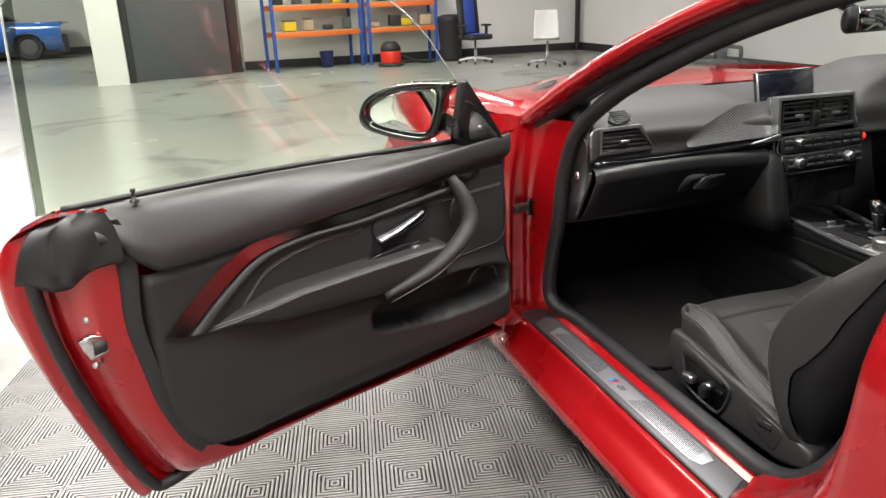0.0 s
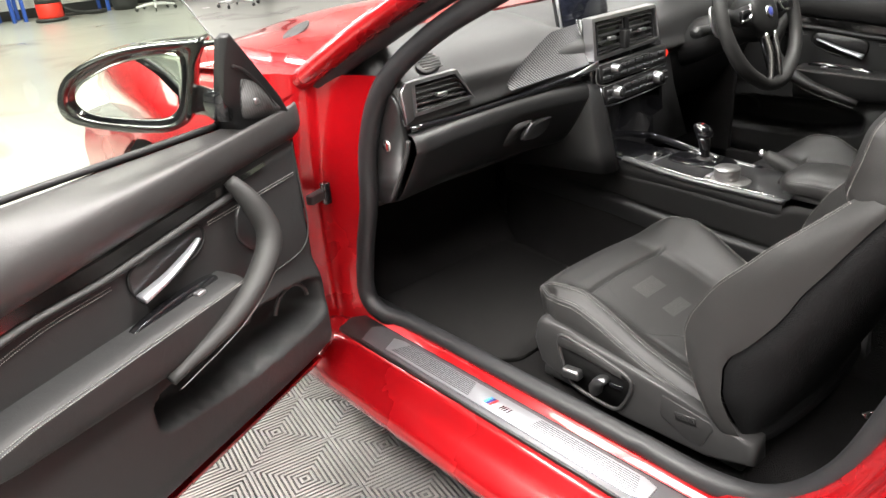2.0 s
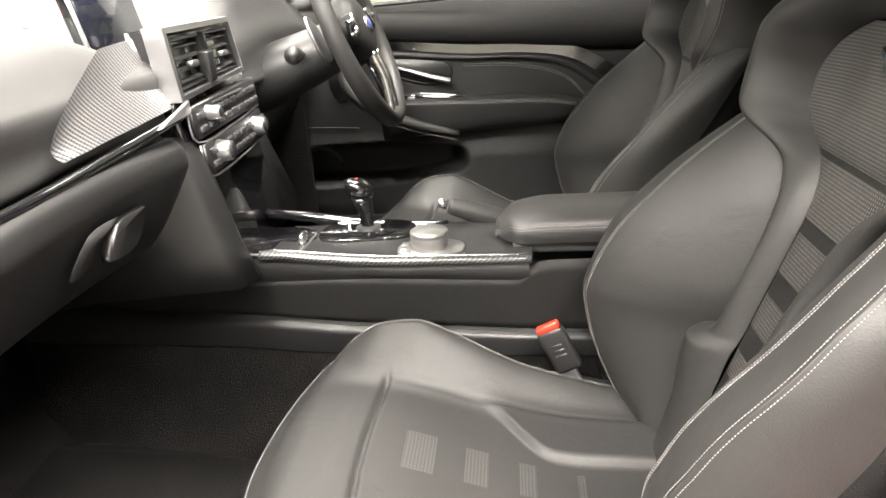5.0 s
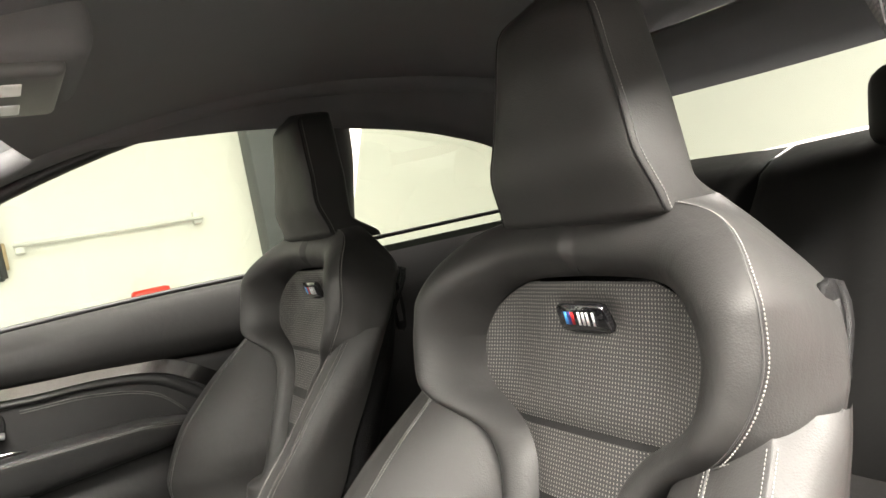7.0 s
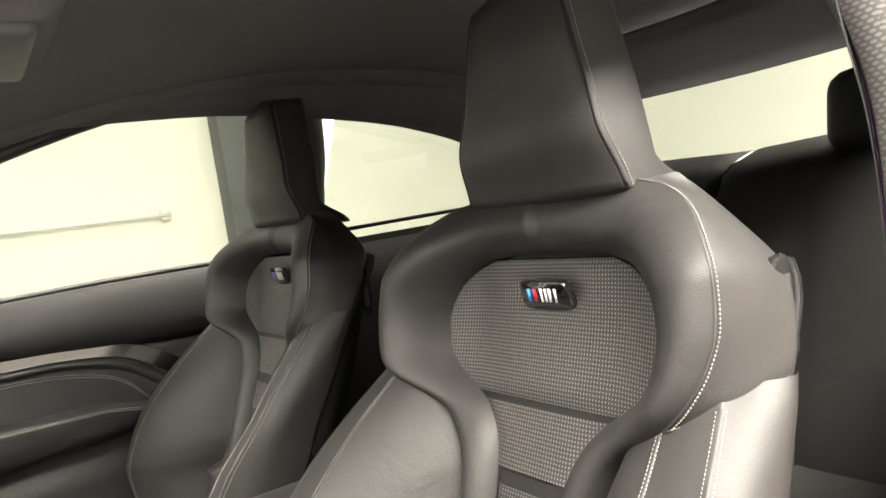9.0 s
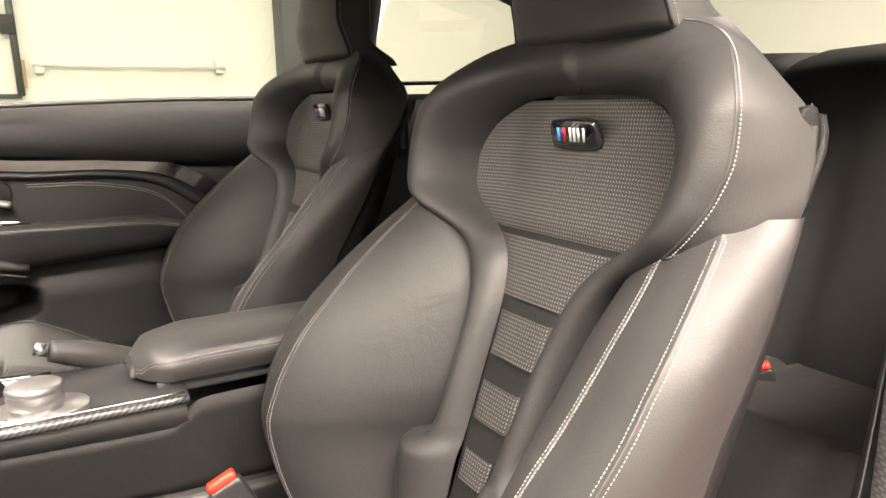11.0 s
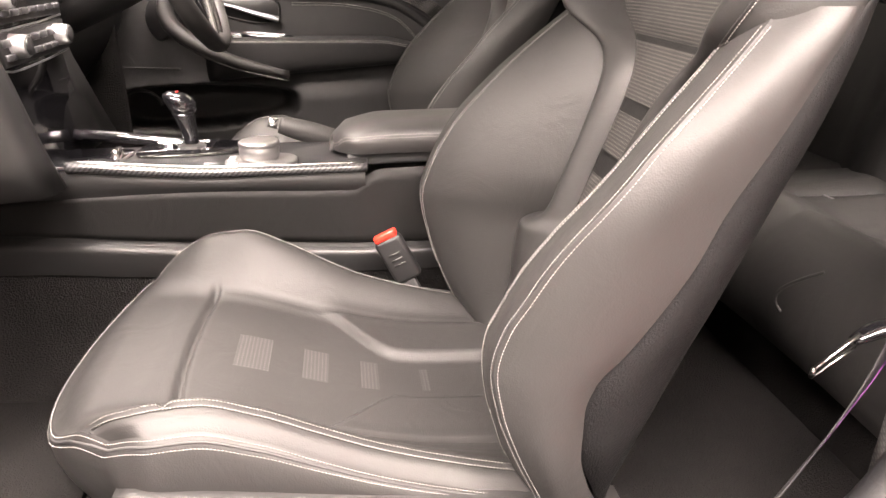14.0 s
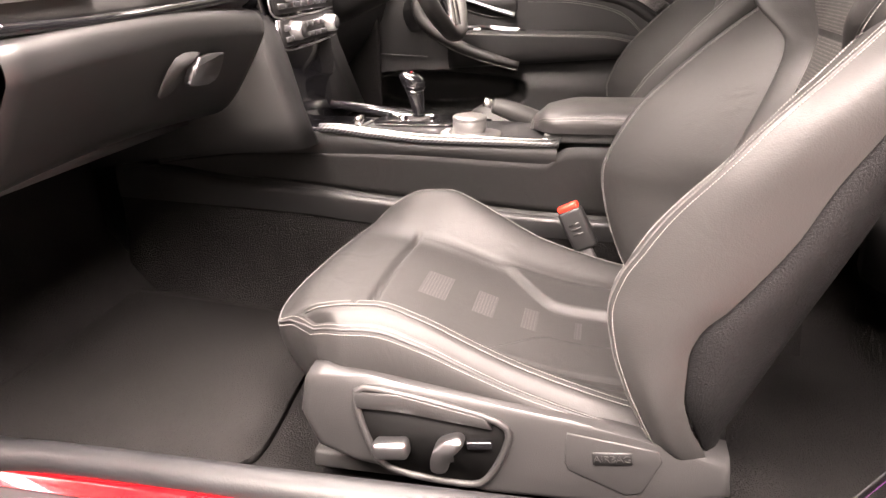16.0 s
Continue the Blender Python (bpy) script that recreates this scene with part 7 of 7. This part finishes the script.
    def apron(u, v):
        p, out = border(u)
        side_on = abs(out.x) > 0.8
        bot = 0.395 if side_on else 0.36
        f = smoothstep(0, 0.16, v) ** 0.5
        d = 0.005 * f + (0.010 if side_on else 0.006) * math.sin(math.pi * min(1, v)) - (0.018 if side_on else 0.05) * v * v
        return Vector((p.x, p.y, p.z - (p.z - bot) * v ** 1.15)) + out * d
    part("cushion_side", grid(apron, 200, 18), M_LEATHER, seat)
    st = bmesh.new()
    vs = [0.06 + 0.92 * k / 140 for k in range(141)]
    for q in (0.895, 0.925):
        for side in (-1, 1):
            stitches([cushion_at(side * q, v, 0.0015) for v in vs], bm=st)
    for dv in (0.03, 0.135):
        line = [(apron(0.02 + 0.96 * k / 260, dv), border(0.02 + 0.96 * k / 260)[1]) for k in range(261)]
        stitches([p + o * 0.0012 + Vector((0, 0, 0.0006)) for p, o in line], bm=st)
    part("stitching", st, M_STITCH, top)
    line = [(apron(0.02 + 0.96 * k / 200, 0.08), border(0.02 + 0.96 * k / 200)[1]) for k in range(201)]
    part("seam", tube([p + o * 0.0004 for p, o in line], 0.0016, 6, raw=True), M_BLACKTRIM, top)
    for side in (-1, 1):
        part("seam", tube([cushion_at(side * 0.910, v, 0.0002) for v in vs], 0.0012, 6, raw=True), M_BLACKTRIM, top)
    part("seam", tube([cushion_at(-0.88 + 1.50 * k / 40, cushion_v(-0.88 + 1.50 * k / 40, -1.222 - 0.020 * (-0.88 + 1.50 * k / 40) ** 2), 0.0) for k in range(41)], 0.0012, 6, raw=True), M_BLACKTRIM, top)
    for yc, dy, hw in ((-1.290, 0.019, 0.037), (-1.360, 0.0145, 0.034), (-1.423, 0.0105, 0.031), (-1.490, 0.005, 0.025)):
        part("perforated_patch", grid(lambda u, v: (lambda q: cushion_at(q, cushion_v(q, yc + dy * (2 * v - 1)), 0.0006))(hw * (2 * u - 1) / CUSH_HALF), 8, 6), M_PERF_SEAT, top)
    # plastic seat base with switches on the door side
    for side in (-1, 1):
        x0 = SX + side * 0.232
        ol = [(-1.176, 0.40), (-1.184, 0.440), (-1.192, 0.454), (-1.212, 0.461), (-1.268, 0.456), (-1.33, 0.447), (-1.40, 0.437), (-1.49, 0.425), (-1.58, 0.406), (-1.66, 0.39), (-1.665, 0.345), (-1.58, 0.318), (-1.40, 0.312), (-1.24, 0.335), (-1.195, 0.352)]
        base = part("seat_base", prism(ol, lambda a, b, d: Vector((x0 - side * 0.03 + side * d, a, b)), 0.045, 0.012, 3), M_PLASTIC_LIGHT, seat, "grained black plastic seat base trim")
        if side < 0:
            xo = x0 - 0.015
            rim = [(-1.250, 0.437), (-1.297, 0.439), (-1.362, 0.428), (-1.413, 0.415), (-1.425, 0.393), (-1.402, 0.338), (-1.370, 0.327), (-1.286, 0.337), (-1.262, 0.372)]
            # thin plate; near-black colour stands in for the shade of the recess
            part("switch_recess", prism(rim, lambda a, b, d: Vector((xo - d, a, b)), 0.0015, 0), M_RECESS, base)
            part("switch_bezel", tube([(xo - 0.002, a, b) for a, b in rim], 0.0045, 8, True, 3), M_PLASTIC_LIGHT, base)
            part("bezel_top", prism([(-1.247, 0.437), (-1.30, 0.440), (-1.398, 0.421), (-1.408, 0.406), (-1.30, 0.418), (-1.252, 0.416)], lambda a, b, d: Vector((xo - 0.001 - d, a, b)), 0.006, 0.002), M_PLASTIC_LIGHT, base)
            part("seat_switch", box(xo - 0.012, -1.292, 0.372, 0.022, 0.042, 0.022, 0.006, 3, Matrix.Rotation(math.radians(-8), 4, "X")), M_CHROME_DARK, base, "silver seat adjustment switch")
            part("seat_switch", prism(round_outline([(-1.338, 0.352), (-1.345, 0.384), (-1.368, 0.396), (-1.376, 0.388), (-1.362, 0.372), (-1.356, 0.350)], 4), lambda a, b, d: Vector((xo - d, a, b)), 0.020, 0.005), M_CHROME_DARK, base, "silver seat adjustment switch")
            part("memory_button", box(xo - 0.005, -1.393, 0.385, 0.008, 0.030, 0.010, 0.002, 2, Matrix.Rotation(math.radians(-8), 4, "X")), M_PIANO, base)
            tag = [(-1.488, 0.410), (-1.586, 0.398), (-1.590, 0.385), (-1.572, 0.342), (-1.555, 0.337), (-1.492, 0.362), (-1.487, 0.372)]
            part("airbag_cover", prism(tag, lambda a, b, d: Vector((xo + 0.002 - d, a, b)), 0.004, 0.0015), M_PLASTIC_LIGHT, base)
            part("airbag_plate", box(xo - 0.0025, -1.538, 0.384, 0.003, 0.042, 0.016, 0.001, 1, Matrix.Rotation(math.radians(-7), 4, "X")), M_PLASTIC, base)
            text("AIRBAG", 0.0115, Matrix.Translation((xo - 0.0046, -1.538, 0.384)) @ Matrix.Rotation(math.radians(-7), 4, "X") @ Matrix.Rotation(math.radians(-90), 4, "Z") @ Matrix.Rotation(math.radians(90), 4, "X"), M_PLASTIC_LIGHT, base)
        part("seat_rail", box(x0 + side * -0.04, -1.40, 0.302, 0.03, 0.46, 0.026, 0.006), M_BLACKTRIM, seat)
    return seat


seat_passenger = build_seat()
seat_driver = copy_thing(seat_passenger, pose(SX + 0.722, -1.38, 0.32))
tagged(seat_driver, "black leather bucket sports seat with white stitching, behind the steering wheel")


# ---- rear bench, belts, overhead parts ----
bench = thing("rear_bench", pose(CX, -2.3, 0.27), "black leather rear bench with two moulded seats", "rear seat")
for sg in (-1, 1):
    xc = CX + sg * 0.335

    def back(u, v):
        s = -1 + 2 * u
        z = 0.40 + 0.62 * v
        y = -2.38 - 0.14 * v - 0.05 * v * v
        e = abs(s)
        bul = 0.045 * smoothstep(0.45, 0.8, e) * (1 - smoothstep(0.9, 1.0, e)) * (1 - smoothstep(0.8, 1.0, v)) - 0.05 * smoothstep(0.93, 1.0, e) - 0.10 * smoothstep(0.93, 1.0, v) ** 2
        groove = 0.010 * math.exp(-((e - 0.42) / 0.02) ** 2)
        return Vector((xc + 0.325 * s, y + bul - groove, z + 0.01 * math.sin(math.pi * u)))
    part("rear_backrest", grid(back, 40, 30), M_LEATHER_SOFT, bench)

    def cush(u, v):
        s = -1 + 2 * u
        y = -2.035 - 0.37 * v
        e = abs(s)
        z = 0.548 - 0.055 * smoothstep(0.05, 0.45, v) - 0.022 * (1 - smoothstep(0, 0.10, v)) ** 2 + 0.02 * smoothstep(0.5, 0.85, e) * v - 0.05 * smoothstep(0.9, 1.0, e)
        return Vector((xc + 0.33 * s, y, z - 0.008 * math.exp(-((e - 0.45) / 0.025) ** 2)))
    part("rear_cushion", grid(cush, 36, 24), M_LEATHER, bench)
    front = part("cushion_front", grid(lambda u, v: (lambda p: Vector((p.x, p.y + 0.062 * math.sin(math.pi * 0.72 * v) ** 0.8 - 0.010 * v, p.z - (p.z - 0.375) * v - 0.012 * v * (2 * u - 1) ** 2)))(cush(u, 0.0)), 36, 14), M_LEATHER, bench)
    part("seam", tube([(xc - 0.02 + 0.012 * k - 0.026 * (k / 5) ** 3, -2.000 + 0.038 * math.sin(0.35 * k), 0.515 - 0.011 * k) for k in range(7)], 0.0022, 6), M_PLASTIC, front)
    part("cushion_riser", grid(lambda u, v: Vector((xc - 0.33 + 0.66 * u, -2.015 - 0.02 * v, 0.385 - 0.125 * v)), 10, 4), M_CARPET, bench, "dark carpet under the cushion")
    rings = []
    for k in range(15):
        t = k / 14
        r = math.sqrt(max(0.02, 1 - (2 * t - 1) ** 6))
        rings.append([Vector((xc + 0.115 * r * math.cos(a) * (1 - 0.15 * t), -2.585 + 0.05 * r * math.sin(a) + 0.0 * t, 0.985 + 0.15 * t)) for a in (2 * math.pi * j / 20 for j in range(20))])
    part("rear_headrest", skin(bmesh.new(), rings), M_LEATHER_SOFT, bench)
part("centre_tray", prism(round_outline([(-0.12, -2.0), (0.08, -2.0), (0.085, -2.36), (-0.125, -2.36)], 4), lambda a, b, d: Vector((a, b, 0.37 + d)), 0.115, 0.03, 4), M_LEATHER_SOFT, bench)
part("tray_slot", prism(round_outline([(-0.095, -2.10), (0.05, -2.10), (0.055, -2.24), (-0.10, -2.24)], 3), lambda a, b, d: Vector((a, b, 0.4845 + d)), 0.002, 0), M_BLACKTRIM, bench)
part("tray_rim", tube([(-0.095, -2.10, 0.487), (0.05, -2.10, 0.487), (0.055, -2.24, 0.487), (-0.10, -2.24, 0.487)], 0.0018, 8, True, 4), M_CHROME_DARK, bench, "satin silver tray rim")
part("parcel_shelf", box(CX, -2.98, 0.985, 1.25, 0.66, 0.03, 0.01), M_HEADLINER, body, "dark parcel shelf")
part("rear_bulkhead", box(CX, -2.74, 0.62, 1.36, 0.05, 0.74, 0), M_BLACKTRIM, body)
part("boot_lid", grid(lambda u, v: Vector((CX - 0.75 + 1.5 * u, -3.15 - 0.55 * v, 1.0 - 0.03 * v)), 6, 4), M_RED, body)
for sg in (-1, 1):
    belt = thing("seat_belt", pose(CX + sg * 0.62, -1.95, 0.9), "black woven seat belt hanging at the door pillar", "seat belt", "seat belts")
    pts = [(0.585, -1.955, 1.22), (0.590, -1.958, 1.12), (0.600, -1.965, 1.0), (0.606, -1.945, 0.80), (0.610, -1.915, 0.66), (0.612, -1.885, 0.55), (0.614, -1.845, 0.47), (0.63, -1.76, 0.36), (0.66, -1.70, 0.29)]
    p = path(pts, 8)

    def web(u, v):
        k = int(round(v * (len(p) - 1)))
        q = p[k]
        tw = 0.3 + 0.5 * v
        return Vector((CX + sg * (q.x + 0.044 * (u - 0.5) * math.sin(tw)), q.y + 0.044 * (u - 0.5) * math.cos(tw), q.z))
    wb = part("webbing", thick(grid(web, 4, len(p) - 1), 0.0015), M_BELT, belt)
    part("edge_thread", tube([web(0.0, k / (len(p) - 1)) for k in range(len(p))], 0.0011, 5, raw=True), M_PURPLE, wb, "purple edge thread")
    tm_ = Matrix.Translation((CX + sg * 0.612, -1.862, 0.572))
    body_ = part("tongue", tube([tm_ @ Vector((sg * 0.012, -0.034, 0.014)), tm_ @ Vector((0.0, -0.012, 0.006)), tm_ @ Vector((0.0, 0.012, -0.004))], lambda t: 0.007 + 0.006 * math.sin(math.pi * t), 12, flat=0.6), M_PIANO, belt, "black belt tongue")
    for off in (-0.009, 0.009):
        part("tongue_plate", tube([tm_ @ Vector((sg * off * 0.5, 0.008 + off * 0.3, -0.004 + off)), tm_ @ Vector((sg * off * 0.5, 0.046 + off * 0.3, -0.034 + off * 0.8))], 0.0026, 6, n=2, flat=0.6), M_CHROME, body_, "chrome latch plate")
    part("tongue_plate", tube([tm_ @ Vector((sg * -0.0045, 0.0433, -0.0412)), tm_ @ Vector((sg * 0.0045, 0.0487, -0.0268))], 0.0026, 6, n=2), M_CHROME, body_)
# belt guides on the seat shoulders
for sg in (0, 1):
    x0 = -0.596 + 0.722 * sg
    gd = thing("belt_guide", pose(x0, -1.86, 0.9), "black plastic belt guide on the seat shoulder", "belt guide", "belt guides")
    gb_ = part("guide_base", prism(round_outline([(-1.828, 0.922), (-1.838, 0.932), (-1.850, 0.925), (-1.852, 0.862), (-1.844, 0.852), (-1.834, 0.860)], 3), lambda a, b, d: Vector((x0 - d, a, b)), 0.007, 0.003), M_SHELL, gd)
    part("slot", box(x0 - 0.0075, -1.842, 0.892, 0.002, 0.008, 0.05, 0.0005), M_BLACKTRIM, gb_)
# interior mirror, overhead lamp unit
rv = thing("interior_mirror", pose(0.06, -0.98, 1.18), "black interior mirror hanging behind the windscreen", "mirror")
part("mirror_case", skin(bmesh.new(), [[Vector((0.03 + 0.0 + x, -0.955 + 0.018 * math.cos(a) * f + 0.2 * x, 1.165 + 0.036 * math.sin(a) * f)) for a in (2 * math.pi * k / 16 for k in range(16))] for x, f in ((0.0, 0.6), (0.008, 0.9), (0.02, 1.0), (0.20, 1.0), (0.215, 0.9), (0.222, 0.6))]), M_PLASTIC, rv)
part("mirror_glass", box(0.14, -0.955, 1.165, 0.185, 0.003, 0.056, 0.001, 1, Matrix.Rotation(math.radians(11), 4, "Z")), M_MIRROR, rv).data.transform(Matrix.Translation((0, -0.012, 0)))
part("mirror_foot", tube([(0.13, -0.92, 1.18), (0.05, -0.90, 1.215), (0.0, -0.89, 1.245)], 0.014, 8), M_PLASTIC, rv)
part("sensor_cover", box(CX, -0.95, 1.262, 0.12, 0.16, 0.05, 0.015, 3, Matrix.Rotation(math.radians(-24), 4, "X")), M_PLASTIC, rv)
oh = thing("overhead_console", pose(CX, -1.36, 1.30), "grey overhead lamp unit in the headliner", "overhead console")
part("housing", box(CX, -1.325, 1.282, 0.26, 0.24, 0.07, 0.025, 3), M_HEADLINER, oh)
part("switch_panel", box(CX, -1.325, 1.2465, 0.21, 0.18, 0.026, 0.010, 3), M_OVERHEAD, oh, "grey switch panel")
part("lens", box(CX + 0.05, -1.35, 1.2345, 0.05, 0.05, 0.006, 0.003), M_PLASTIC_WHITE, oh)
part("lens", box(CX - 0.05, -1.35, 1.2345, 0.05, 0.05, 0.006, 0.003), M_PLASTIC_WHITE, oh)
for k in range(4):
    part("switch", box(CX - 0.06 + 0.04 * k, -1.41, 1.281, 0.026, 0.014, 0.006, 0.002), M_BUTTON, oh)
single("floor_mat", prism(round_outline([(-0.68, -0.62), (-0.16, -0.62), (-0.15, -0.98), (-0.20, -1.045), (-0.38, -1.063), (-0.53, -1.078), (-0.575, -1.066), (-0.605, -1.025), (-0.655, -0.90)], 4), lambda a, b, d: Vector((a, b, 0.266 + 0.25 * max(0, b + 0.75) + d)), 0.012, 0.003), M_MAT, "black velour floor mat in the footwell", "floor mat")


# ---- interlocking floor tiles, ribbed in nested squares ----
CELL = 0.2135
bm = bmesh.new()
for qx in (-0.5, 0.5):
    for qy in (-0.5, 0.5):
        cx, cy = qx * CELL, qy * CELL
        n = 9
        for k in range(n):
            o = (CELL / 2 - 0.0015) * (k + 1) / n
            i = o - (CELL / 2) / n * 0.56
            if i < 0.001:
                i = 0.001
            for r in range(4):
                c, s = (1, 0, -1, 0)[r], (0, 1, 0, -1)[r]
                def P(a, b, z):
                    return bm.verts.new((cx + a * c - b * s, cy + a * s + b * c, z))
                a, b_, c_, d = P(o, -o, 0.014), P(o, o, 0.014), P(i, i, 0.014), P(i, -i, 0.014)
                bm.faces.new((a, b_, c_, d))
                bm.faces.new((a, P(o, -o, 0.004), P(o, o, 0.004), b_))
                bm.faces.new((d, c_, P(i, i, 0.004), P(i, -i, 0.004)))
tile_mesh = mesh_of("floor_tile", bm, M_TILE, False)
mat_floor = thing("tile_floor", pose(0, 0, 0), "grey interlocking plastic floor tiles under the car", "floor tiles", kind="structure")
ca, sa = math.cos(math.radians(-11)), math.sin(math.radians(-11))
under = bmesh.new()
for i in range(-3, 9):
    for j in range(-9, 5):
        a, b = (2 * i + 0.5) * CELL, (2 * j + 0.5) * CELL
        x, y = -1.255 + a * ca - b * sa, -0.944 + a * sa + b * ca
        t = new("floor_tile", tile_mesh)
        t.parent = mat_floor
        t.matrix_basis = pose(x, y, 0.001, 0, 0, -11)
        # added dark quad under each tile, in place of the holes' shade
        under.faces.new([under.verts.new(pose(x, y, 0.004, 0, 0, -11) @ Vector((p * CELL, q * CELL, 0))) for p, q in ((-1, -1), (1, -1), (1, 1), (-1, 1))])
part("gap_shade_sheet", under, M_GAP_SHADE, mat_floor, "dark sheet standing in for the shade between the tile ribs", False)
